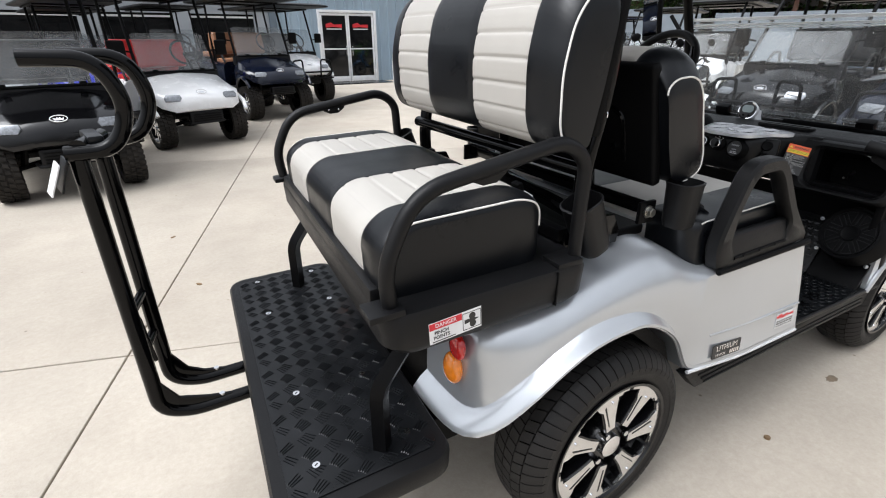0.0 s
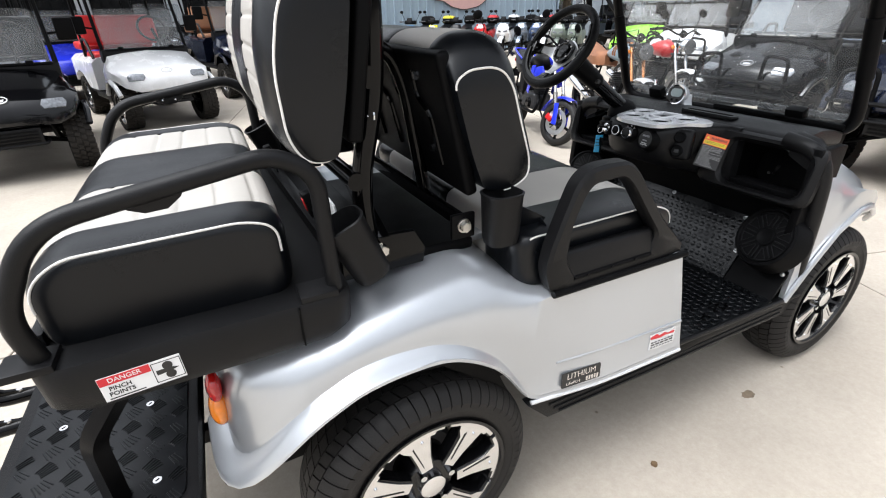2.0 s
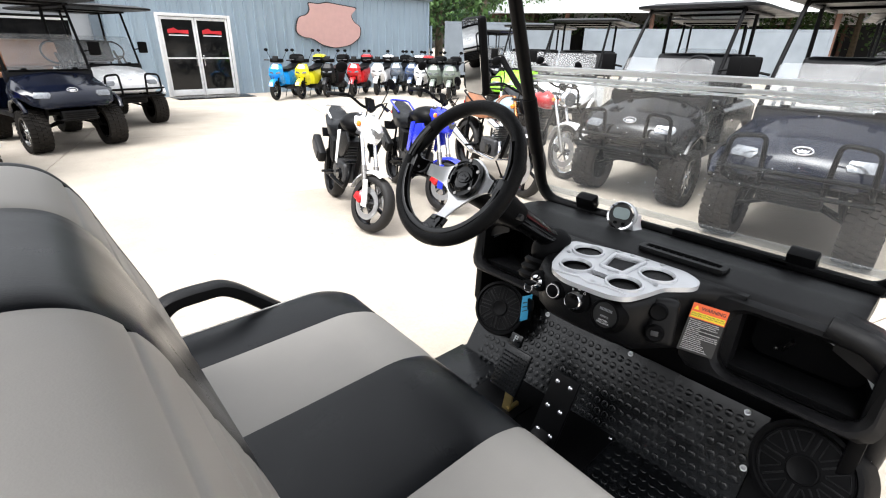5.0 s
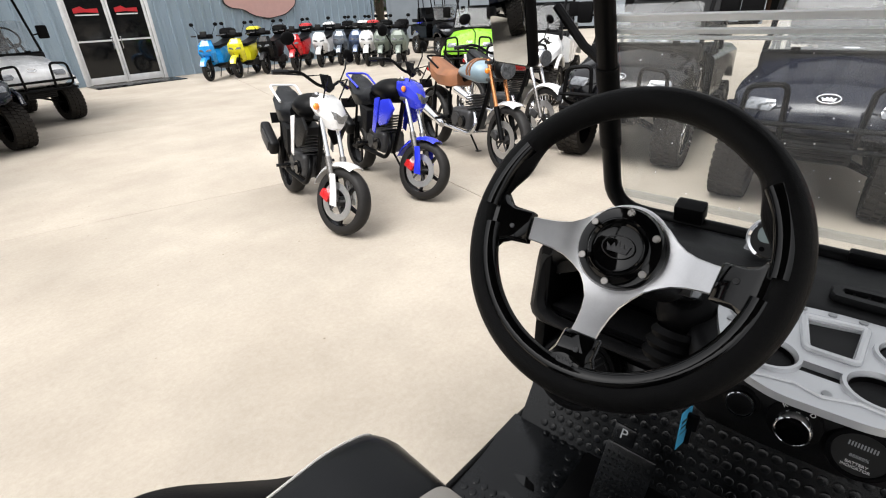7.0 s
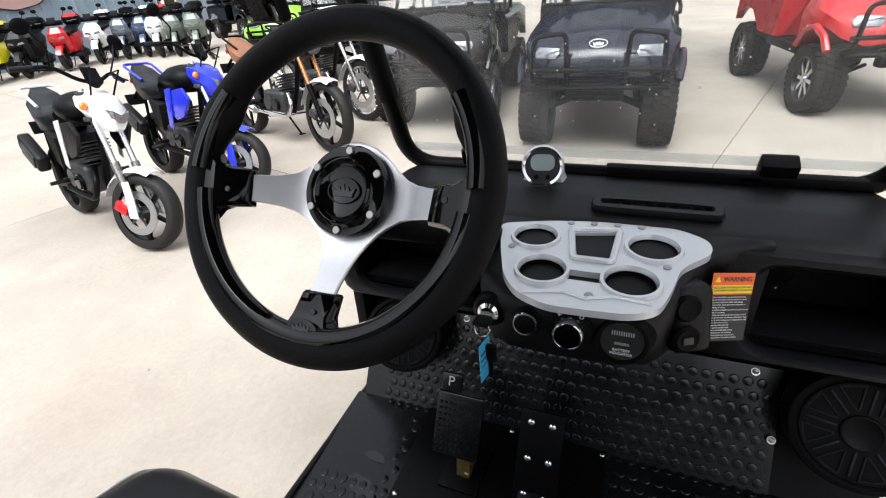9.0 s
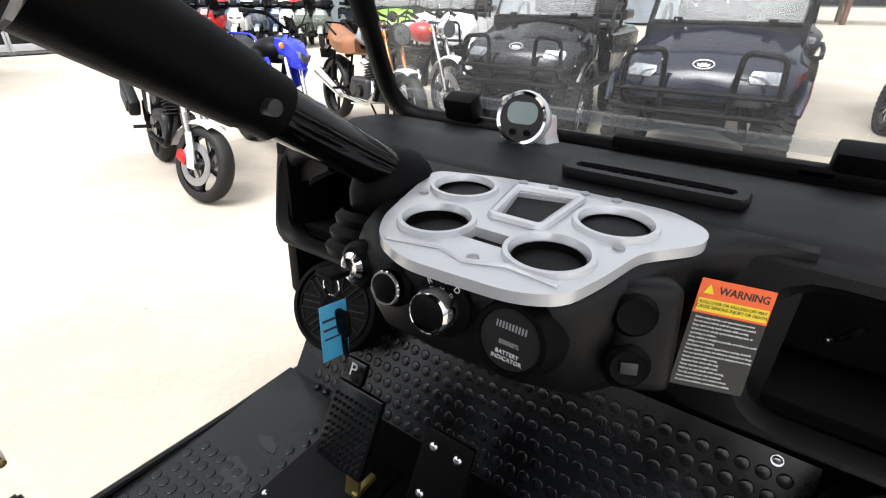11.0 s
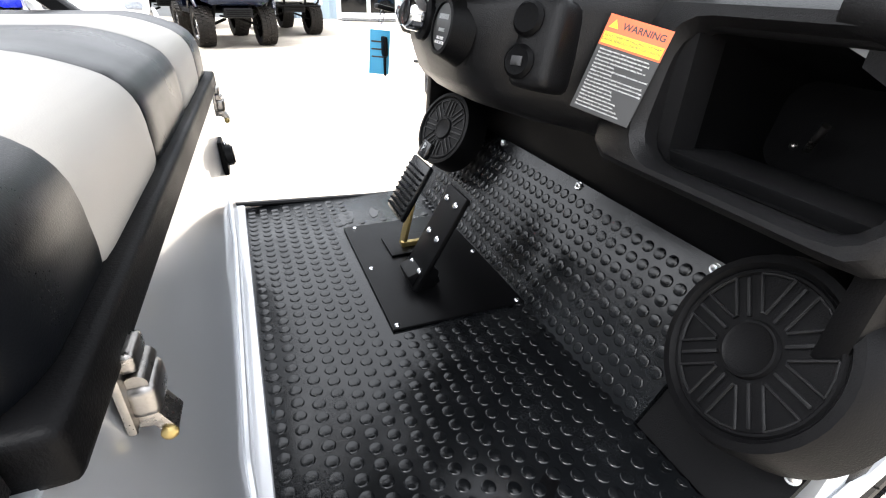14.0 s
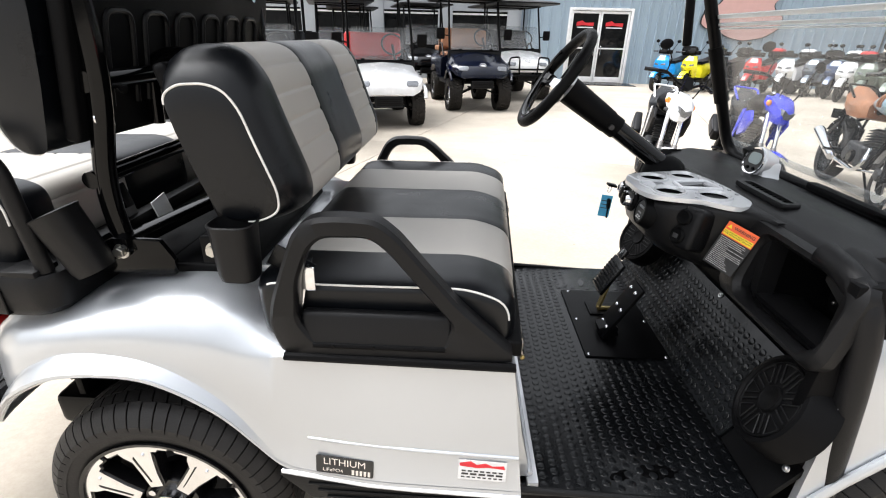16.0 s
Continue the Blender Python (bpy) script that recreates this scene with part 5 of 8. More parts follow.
part("knob_cap", moved(lathe([(0.0195, 0.028), (0.0175, 0.033), (0, 0.034)], 28), k2), M_STEEL, kn)
for ch, a in (("R", 125), ("N", 90), ("D", 55)):
    words("selector_letter", ch, 0.009, M_LABELW, kn, k2 @ pose(0.0275 * math.cos(radians(a)), 0.0275 * math.sin(radians(a)), 0.0085, 0, 0, a - 90))
k3 = on_face(-0.054, 0.888, 1.178)
bg = part("battery_gauge", moved(lathe([(0, -0.02), (0.046, -0.02), (0.038, 0.004), (0.036, 0.01), (0.031, 0.011), (0.03, 0.007), (0, 0.007)], 36), k3), M_PLASTIC, cart, "round battery indicator gauge")
part("gauge_face", moved(cyl(0.0298, 0.001, 32, at=(0, 0, 0.0078)), k3), M_LABELK, bg)
for k in range(10):
    part("gauge_bar", moved(bx(0.0016, 0.0065, 0.0006, at=(-0.0145 + 0.0032 * k, 0.013, 0.0088)), k3), M_LABELG, bg)
words("gauge_words", "BATTERY\nINDICATOR", 0.0058, M_LABELW, bg, k3 @ pose(0, -0.017, 0.0086))
words("gauge_digits", "88888%", 0.0065, M_LABELG, bg, k3 @ pose(0, -0.004, 0.0086))
# charging sockets
sit(0.008, -0.004, 0.017)
k4 = facing((1.272, -0.135, 0.876), (0.5, -1, 0), (0.28, 0, 1))
us = part("socket_housing", moved(bx(0.062, 0.112, 0.07, 0.016, 3, at=(0.012, 0, -0.012)), k4), M_PLASTIC_M, cart, "black charging-socket housing")
for y in (0.025, -0.026):
    part("socket_cap", moved(lathe([(0, 0.02), (0.02, 0.02), (0.0215, 0.026), (0.017, 0.031), (0.013, 0.03), (0, 0.031)], 28, (-0.002, y, 0)), k4), M_PLASTIC, us)
part("socket_window", moved(bx(0.016, 0.012, 0.002, 0.001, at=(-0.002, -0.026, 0.0315)), k4), M_CAST, us)

# warning label
sit()
wm = facing((1.369, -0.2185, 0.9022), (0.615, -1, -0.23), (0.36, 0.0, 1))
wl = part("warning_label", moved(merge(bx(0.08, 0.0365, 0.0008, at=(0, 0.006, 0.0006))), wm), M_LABELO, cart, "orange, yellow and black warning label")
part("yellow_band", moved(bx(0.076, 0.0135, 0.0006, at=(0, -0.003, 0.0014)), wm), M_LABELY, wl)
words("warning_word", "WARNING", 0.0112, M_LABELK, wl, wm @ pose(0.008, 0.0135, 0.0012), bold=0.0002)
words("warning_text", "ROLLOVER OR FALLING OFF MAY\nCAUSE SERIOUS INJURY OR DEATH.", 0.0048, M_LABELK, wl, wm @ pose(0, -0.0025, 0.0018))
part("triangle", moved(prism([(-0.036, 0.009), (-0.024, 0.009), (-0.03, 0.019)], 0.001, 0.0018, "z"), wm), M_LABELY, wl)
part("rule_panel", moved(bx(0.08, 0.082, 0.0006, at=(0, -0.052, 0.0004)), wm), M_LABELK, wl)
RULES = ["Before using vehicle, read operating instructions.", "Do not start vehicle until all occupants are seated.", "Keep entire body inside vehicle while moving.", "Drive at a low, steady speed when taking turns or", "operating on inclines.", "Keep vehicle as straight as possible on inclines to avoid", "sliding or overturning.", "Use brakes to control speed when coasting downhill.", "Never operate under the influence of alcohol or drugs.", "For use by authorized persons in designated areas only.", "Remain seated while moving.", "Operate from driver side only.", "Never operate on public roads.", "Hold on to seat handle while moving.", "Two (2) persons per seat maximum.", "Never stand in front of or behind vehicle.", "Do not leave children unattended on vehicle."]
for i, line in enumerate(RULES):
    tx = words("rule_line", line, 0.0033, M_LABELW, wl, wm)
    w = max(v.co.x for v in tx.data.vertices) - min(v.co.x for v in tx.data.vertices)
    tx.matrix_basis = SET @ wm @ pose(-0.035 + w / 2, -0.0165 - 0.0044 * i, 0.001)

# speakers in the foot well
for s in (-1, 1):
    T = facing((1.38, -0.476, 0.625), (-0.25, -1, 0), (0.5, 0, 1)) @ Matrix.Scale(0.92, 4) if s < 0 else facing((1.39, 0.425, 0.632), (0.25, -1, 0), (0.5, 0, 1)) @ Matrix.Scale(0.8, 4)
    spk = part("speaker", moved(lathe([(0, -0.07), (0.128, -0.07), (0.122, -0.012), (0.116, 0.004), (0.106, 0.006), (0.101, -0.002), (0, -0.002)], 44), T), M_PLASTIC, cart, "round black foot-well speaker")
    part("cone_ring", moved(lathe([(0.1, -0.001), (0.098, 0.002), (0.095, 0.002), (0.093, -0.001)], 44), T), M_PLASTIC, spk)
    part("cone_hub", moved(lathe([(0.036, -0.001), (0.034, 0.004), (0.031, 0.0045), (0.028, 0.002), (0.0, 0.002)], 28), T), M_PLASTIC, spk)
    for k in range(8):
        B = T @ pose(0, 0, 0, 0, 0, 45 * k + 22.5)
        part("grille_rib", moved(merge(tube([(0.091, -0.02, 0.0), (0.045, -0.002, 0.0), (0.045, 0.002, 0.0), (0.091, 0.02, 0.0)], 0.0019, 6), tube([(0.091, -0.02, 0.0), (0.093, 0.0, 0.0), (0.091, 0.02, 0.0)], 0.0019, 6)), B), M_PLASTIC_M, spk)
        part("grille_rib", moved(bx(0.05, 0.0045, 0.0035, 0.001, at=(0.065, 0, 0.0)), B @ pose(0, 0, 0, 0, 0, 22.5)), M_PLASTIC_M, spk)

# windscreen: frame and two clear sheets
sit(0.0, 0.0, 0.02)


def scr(z):
    return 1.69 - 0.42 * (z - 0.93) * 0.9


FR = [(scr(1.95), -0.5, 1.95), (scr(0.935), -0.5, 0.935), (scr(0.935), 0.5, 0.935), (scr(1.95), 0.5, 1.95)]
wsf = part("windscreen_frame", tube(fillet(FR, 0.09, 7), 0.022, 12, flat=0.85), M_SATIN, cart, "black tubular windscreen frame")
for s in (-1, 1):
    part("post_sleeve", tube([(scr(1.3), s * 0.5, 1.3), (scr(1.12), s * 0.5, 1.12)], 0.0245, 12), M_PLASTIC, wsf)
    part("frame_bracket", merge(bx(0.03, 0.05, 0.06, 0.004, at=(1.69, s * 0.4, 0.915)), bx(0.05, 0.012, 0.05, 0.003, at=(1.7, s * 0.37, 0.9))), M_SATIN, wsf)
part("bar_cover", bx(0.03, 0.3, 0.02, 0.006, at=(scr(0.955) - 0.012, -0.14, 0.957)), M_PLASTIC, wsf)
part("bar_cover", bx(0.03, 0.24, 0.02, 0.006, at=(scr(0.955) - 0.012, -0.36, 0.955)), M_PLASTIC, wsf)


def sheet(name, z0, z1, label):
    a = math.atan2(scr(z1) - scr(z0), z1 - z0)
    L = math.hypot(scr(z1) - scr(z0), z1 - z0)
    ob = part(name, bx(0.005, 0.955, L, at=((scr(z0) + scr(z1)) / 2 + 0.012, 0, (z0 + z1) / 2), rot=(0, math.degrees(a), 0)), M_ACRYL, wsf, label)
    ob.visible_shadow = False
    return ob


low = sheet("clear_sheet", 0.955, 1.375, "clear acrylic lower windscreen with water spots")
for z, w in ((1.394, 0.013), (1.3705, 0.009), (1.3585, 0.004)):
    part("hinge_strip", bx(0.01, 0.96, w, 0.002, at=(scr(z) + 0.012, 0, z), rot=(0, -21, 0)), M_ACEDGE, low, "white acrylic hinge strip")
hs = part("hinge_web", bx(0.004, 0.96, 0.045, at=(scr(1.377) + 0.013, 0, 1.377), rot=(0, -21, 0)), M_ACRYL, low)
hs.visible_shadow = False
part("bottom_strip", bx(0.008, 0.95, 0.02, 0.002, at=(scr(0.985) + 0.012, 0, 0.985), rot=(0, -21, 0)), M_WSFAR, low)
for y in (-0.31, 0.31):
    part("sheet_clip", bx(0.04, 0.065, 0.045, 0.006, at=(scr(0.97) - 0.004, y, 0.975), rot=(0, -21, 0)), M_PLASTIC, low, "black rubber clip")
bm = None
for k in range(60):
    y, z = random.gauss(0.12, 0.22), random.uniform(1.0, 1.36)
    if abs(y) > 0.46:
        continue
    d = ball(random.uniform(0.0006, 0.0016), (scr(z) + 0.0085, y, z), (0.4, 1, 1.2), 6, 5)
    bm = d if bm is None else merge(bm, d)
part("water_drops", bm, M_ACEDGE, low, kind="stuff")
# side mirror on the driver's post
for s in (-1, 1):
    T = pose(1.535, s * (0.625 if s < 0 else 0.735), 1.475 if s < 0 else 1.42, 0, -13 if s < 0 else -7, -8 if s < 0 else -24)
    mh = part("side_mirror", moved(bx(0.03, 0.165, 0.25, 0.014, 3), T), M_PLASTIC, cart, "black side mirror on the windscreen post")
    part("mirror_face", moved(prism(rrect(0.152, 0.237, 0.012), -0.0155, -0.0165, "x"), T), M_MIRROR, mh, "mirror glass")
    part("mirror_arm", tube([(scr(1.3), s * 0.5, 1.3), (1.555, s * 0.56, 1.34), (1.55, s * 0.63, 1.42)], 0.01, 8), M_SATIN, mh)

# seats
sit()


def seam_piping(prof, y, lo, hi, f=0.985, r=0.0023, c=None):
    n = len(prof)
    pts = [prof[i % n] for i in range(int(lo * n), int(hi * n) + 1)]
    return tube([(c[0] + (x - c[0]) * f, y, c[1] + (z - c[1]) * f) for x, z in pts], r, 8)


def bench(name, prof, c, half, label, lo, hi, count, depth, pipe, hump=None, full=False):
    prof = rounded(prof, 0.04, 5)
    dense = pleated(prof, 0, 0, 1, 0)
    ple = pleated(prof, lo, hi, count, depth)
    seat = part(name, cushion_panel(dense, -0.13, 0.13, c, hump=hump), M_VINYL, cart, label, 60)
    part("seat_stripe", cushion_panel(ple, -0.355, -0.13, c, hump=hump), M_TAN, seat, "stone-grey stitched vinyl stripe", 60)
    part("seat_stripe", cushion_panel(ple, 0.13, 0.355, c, hump=hump), M_TAN, seat, "stone-grey stitched vinyl stripe", 60)
    for s in (-1, 1):
        y0, y1 = (-half, -0.355) if s < 0 else (0.355, half)
        part("seat_end", cushion_panel(dense, y0, y1, c, end0=s < 0, end1=s > 0, hump=hump, full=full), M_VINYL, seat, "", 60)
        pip = [(x, z + (hump(s * half) * max(0, z - c[1]) if hump else 0)) for x, z in dense]
        part("piping", seam_piping(pip, s * (half - (0.004 if full else 0.006)), *pipe, f=(1 - 0.225 * full) if full else 0.93, c=c), M_PIPING, seat, "white piping")
    return seat


REAR_C = [(-0.582, 0.835), (-0.587, 0.955), (-0.535, 0.997), (-0.25, 1.004), (-0.195, 0.985), (-0.19, 0.835)]
sit(0.0, -0.008, 0.036, 0.05)
bench("rear_seat_cushion", REAR_C, (-0.41, 0.9), 0.457, "black and stone-grey striped vinyl rear bench cushion", 0.18, 0.56, 6, 0.004, (0.1, 0.58))
sit(0.0, 0.0, 0.024, 0.05)
hump = lambda y: 0.06 - 0.1 * abs(abs(y) - 0.24) / 0.2  # noqa: E731
REAR_B = [(-0.095, 1.085), (-0.155, 1.088), (-0.185, 1.14), (-0.192, 1.27), (-0.168, 1.38), (-0.12, 1.44), (-0.05, 1.445), (-0.036, 1.42), (-0.06, 1.25)]
bench("rear_backrest", REAR_B, (-0.045, 1.1), 0.455, "black and stone-grey striped vinyl rear backrest", 0.12, 0.5, 6, 0.004, (0.03, 0.6), None, 0.6)
sit(0.0, 0.0, 0.0, 0.05)
FRONT_C = [(0.83, 0.75), (0.295, 0.75), (0.287, 0.89), (0.5, 0.89), (0.735, 0.893), (0.826, 0.86)]
FRONT_C = FRONT_C[::-1]
bench("front_seat_cushion", FRONT_C, (0.6, 0.79), 0.51, "black and stone-grey striped vinyl front bench cushion", 0.1, 0.45, 1, 0.0, (0.0, 0.44))
FRONT_B = [(0.208, 0.955), (0.3, 0.955), (0.354, 0.985), (0.354, 1.035), (0.335, 1.09), (0.31, 1.16), (0.286, 1.235), (0.255, 1.276), (0.215, 1.29), (0.145, 1.286), (0.106, 1.258), (0.152, 1.1)]
sit(0.022, 0.0, 0.026, 0.025)
bench("front_backrest", FRONT_B, (0.175, 1.0), 0.455, "black and stone-grey striped vinyl front backrest", 0.12, 0.5, 6, 0.004, (0.1, 0.72), None, True)
# moulded pans behind the backrests
pan = part("backrest_pan", moved(bx(0.03, 0.85, 0.31, 0.012, 3), pose(0.147, 0, 1.105, 0, -14, 0)), M_PLASTIC, cart, "black moulded backrest pan")
for k in range(6):
    y = -0.3 + 0.12 * k
    part("pan_slot", moved(tube(fillet([(-0.013, y - 0.03, -0.1), (-0.013, y - 0.03, 0.02), (-0.013, y + 0.02, 0.05), (-0.013, y + 0.02, 0.11)], 0.02), 0.008, 8), pose(0.146, 0, 1.108, 0, -14, 0)), M_STEEL, pan)
pan2 = part("backrest_pan", moved(bx(0.03, 0.875, 0.36, 0.01, 3), pose(-0.05, 0, 1.285, 0, 9, 0)), M_PLASTIC, cart, "black moulded backrest pan")
for k in range(6):
    y = -0.3 + 0.12 * k
    part("pan_slot", moved(tube(fillet([(0.015, y - 0.04, -0.12), (0.015, y - 0.04, 0.06), (0.015, y + 0.04, 0.06), (0.015, y + 0.04, -0.12)], 0.03), 0.006, 8), pose(-0.048, 0, 1.285, 0, 9, 0)), M_PLASTIC_M, pan2)
for s in (-1, 1):
    for x, y, z in ((0.146, 0.3, 1.04), (0.107, 0.3, 1.2), (-0.035, 0.33, 1.2), (-0.01, 0.3, 1.4), (-0.04, 0.41, 1.15)):
        part("frame_bolt", merge(cyl(0.009, 0.012, 6, at=(x, s * y, z), rot=(0, 90, 0)), cyl(0.013, 0.003, 14, at=(x + 0.006, s * y, z), rot=(0, 90, 0))), M_CHROME, cart)

# posts and seat frames between the benches
sit(0.003, 0.0, 0.034)
for s in (-1, 1):
    part("roof_post", tube(fillet([(-0.045, s * 0.4, 0.85), (-0.06, s * 0.4, 1.0), (-0.012, s * 0.4, 1.2), (-0.01, s * 0.4, 1.96)], 0.08), 0.021, 12), M_STEEL, cart, "gloss black roof post")
    part("seat_stay", tube(fillet([(-0.045, s * 0.2, 1.1), (-0.03, s * 0.2, 1.25), (0.095, s * 0.2, 1.25), (0.138, s * 0.2, 1.16), (0.175, s * 0.21, 0.9)], 0.06), 0.017, 12), M_STEEL, cart, "bent black seat stay")
    part("hip_plate", prism([(-0.12, 0.815), (0.065, 0.815), (0.07, 0.85), (0.045, 0.895), (-0.05, 0.9), (-0.12, 0.87)], s * 0.412, s * 0.426, "y", 0.003), M_STEEL, cart)
    part("hip_plate", bx(0.06, 0.012, 0.06, 0.004, at=(0.165, s * 0.425, 0.88)), M_SATIN, cart)
    for x, z in ((0.164, 0.883), (-0.035, 0.872)):
        part("hip_bolt", merge(cyl(0.0125, 0.013, 6, at=(x, s * 0.442, z), rot=(90, 0, 0), bevel=0.0015), cyl(0.0165, 0.004, 20, at=(x, s * 0.434, z), rot=(90, 0, 0))), M_BOLT, cart, "bright hex bolt")
    cup = part("cup_holder", loft([[(0.235 + u * k, s * 0.475 + v * k, z) for u, v in rrect(0.088, 0.075, 0.028)] for k, z in ((0.82, 0.845), (0.9, 0.86), (1.0, 0.955), (1.06, 0.963), (0.96, 0.965), (0.86, 0.9))]), M_PLASTIC_M, cart, "black plastic cup holder")
    T = pose(-0.1, s * 0.47, 0.912, 0, -24, 0)
    part("cup_holder", moved(loft([[(u * k, v * k, z) for u, v in rrect(0.085, 0.08, 0.03)] for k, z in ((0.8, -0.075), (0.9, -0.06), (1.0, 0.055), (1.06, 0.062), (0.96, 0.064), (0.86, 0.0))]), T), M_PLASTIC_M, cart, "black plastic cup holder")
part("cross_tube", tube([(-0.03, -0.42, 1.21), (-0.03, 0.42, 1.21)], 0.02, 12), M_STEEL, cart)
part("cross_tube", tube([(-0.07, -0.42, 1.02), (-0.07, 0.42, 1.02)], 0.018, 12), M_STEEL, cart)
part("seat_rail", bx(0.014, 0.86, 0.036, 0.003, at=(0.165, 0, 0.89)), M_STEEL, cart)
part("seat_rail", bx(0.034, 0.54, 0.03, 0.003, at=(0.014, -0.17, 0.886), rot=(0, 0, -10)), M_STEEL, cart)
part("seat_rail", bx(0.03, 0.84, 0.03, 0.003, at=(-0.12, 0, 0.87)), M_SATIN, cart)
# belts
sit(0.0, 0.0, 0.024)
for y in (-0.26, 0.2):
    belt = part("belt_buckle", bx(0.02, 0.03, 0.06, 0.005, at=(-0.13, y, 0.945), rot=(0, -15, 0)), M_PLASTIC, cart, "black belt buckle with red button")
    if y < 0:
        part("release_button", bx(0.022, 0.018, 0.03, 0.003, at=(-0.132, y, 0.948), rot=(0, -15, 0)), M_RED, belt)
    part("belt_strap", bx(0.004, 0.045, 0.1, 0.001, at=(-0.118, y, 0.89), rot=(0, -12, 0)), M_VINYL, belt)
sit()
fb = part("front_belt", merge(bx(0.09, 0.004, 0.05, 0.002, at=(0.335, -0.45, 0.9), rot=(0, 30, 0)), bx(0.004, 0.05, 0.09, 0.002, at=(0.36, -0.44, 0.86), rot=(20, 15, 0))), M_VINYL, cart, "black webbing seat belt")
part("belt_tongue", merge(bx(0.04, 0.004, 0.05, 0.004, at=(0.385, -0.522, 0.905)), bx(0.012, 0.003, 0.08, 0.002, at=(0.372, -0.522, 0.85), rot=(0, 12, 0))), M_CHROME, fb, "bright belt tongue")
part("price_card", bx(0.004, 0.06, 0.055, 0.001, at=(-0.068, -0.215, 0.926), rot=(8, -10, 0)), M_LABELW, cart, "blank white paper card")

# arm rests
OUT = [(0.345, 0.748), (0.323, 0.812), (0.332, 0.86), (0.356, 0.923), (0.388, 1.0), (0.42, 1.026), (0.47, 1.031), (0.54, 1.028), (0.578, 0.999), (0.624, 0.946), (0.698, 0.862), (0.806, 0.768), (0.806, 0.748)]
INN = [(0.414, 0.778), (0.38, 0.826), (0.388, 0.906), (0.414, 0.968), (0.44, 0.992), (0.528, 0.994), (0.562, 0.966), (0.618, 0.9), (0.684, 0.826), (0.664, 0.779)]
for s in (-1, 1):
    lowr = (lambda q: [(x - 0.008, 0.748 + (z - 0.748) * 1.055) for x, z in q]) if s < 0 else (lambda q: [(x, 0.748 + (z - 0.748) * 0.8) for x, z in q])
    arm = part("arm_rest", holed(rounded(lowr(OUT), 0.02), rounded(lowr(INN), 0.02), s * 0.513, s * 0.558, "y", (0.5, 0.88), 90, 0.007), M_PLASTIC_M, cart, "black moulded arm rest")
    part("arm_pad", moved(bx(0.3, 0.03, 0.075, 0.012, 3), pose(0.525, s * 0.535, 0.805, s * 14, 0, 0)), M_PLASTIC_M, arm)
    part("arm_ledge", tube([(0.4, s * 0.556, 0.777), (0.66, s * 0.556, 0.777)], 0.006, 8), M_PLASTIC, arm)
    part("arm_foot", tube([(0.34, s * 0.558, 0.748), (0.8, s * 0.565, 0.747)], 0.009, 8), M_PLASTIC, arm)
    for x in (0.44, 0.52, 0.6):
        part("foot_plug", cyl(0.004, 0.004, 8, at=(x, s * 0.562, 0.778), rot=(90, 0, 0)), M_SATIN, arm)

# rear seat tray, grab rails and step
sit(0.001, 0.0, 0.0245, 0.055)
tr = part("rear_tray", loft([[(x, y * 1.0, z) for x, y in [(px, py) for px, py in rrect(w, d, 0.05, 5, at=(-0.347, 0))]] for w, d, z in ((0.46, 1.03, 0.765), (0.495, 1.055, 0.785), (0.502, 1.06, 0.845), (0.494, 1.05, 0.858), (0.45, 1.0, 0.86))]), M_PLASTIC_M, cart, "black moulded tray under the rear seat")
for x in (-0.6, -0.15):
    for s in (-1, 1):
        part("rail_foot", bx(0.07, 0.06, 0.014, 0.004, at=(x + (0.01 if x < -0.3 else -0.01), s * 0.495, 0.863)), M_PLASTIC_M, tr)
part("tray_seam", bx(0.003, 1.064, 0.08, at=(-0.2, 0, 0.815)), M_PLASTIC, tr)
part("tray_edge", bx(0.02, 0.9, 0.03, 0.004, at=(-0.588, 0, 0.868)), M_PLASTIC_M, tr)
sit(0.007, 0.0, 0.0245, 0.04)
for s in (-1, 1):
    gr = part("grab_rail", tube(fillet([(-0.588, s * 0.495, 0.86), (-0.6, s * 0.508, 0.95), (-0.54, s * 0.508, 1.074), (-0.212, s * 0.508, 1.128), (-0.15, s * 0.508, 1.087), (-0.14, s * 0.495, 0.86)], 0.075, 8), 0.0152, 14), M_PLASTIC_M, cart, "black textured grab rail")
    tab = prism([(-0.44, 1.088), (-0.34, 1.104), (-0.35, 1.084), (-0.37, 1.069), (-0.4, 1.067), (-0.42, 1.075)], s * 0.5, s * 0.508, "y", 0.002)
    part("rail_tab", tab, M_PLASTIC_M, gr)
    for x in (-0.405, -0.37):
        part("tab_rivet", ball(0.004, (x, s * 0.499, 1.081)), M_CHROME, gr)
    part("step_strut", tube(fillet([(-0.6, s * 0.43, 0.46), (-0.6, s * 0.43, 0.635), (-0.5, s * 0.43, 0.77)], 0.03), 0.022, 4), M_SATIN, cart, "black square-section step strut")
sit(0.001, 0.0, 0.0245, 0.055)
stp = part("rear_step", loft([[(x, y, z) for x, y in rrect(w, d, 0.055, 6, at=(-0.638, 0.035))] for w, d, z in ((0.375, 1.11, 0.41), (0.39, 1.12, 0.42), (0.392, 1.122, 0.456), (0.38, 1.112, 0.467), (0.365, 1.096, 0.468))]), M_PLASTIC_M, cart, "black moulded rear foot step")
part("step_plate", prism(rrect(0.33, 1.04, 0.03, 4, at=(-0.635, 0.035)), 0.4685, 0.472, "z", 0.001), M_TREADPLATE, stp, "diamond-tread step plate")
bm = bmesh.new()
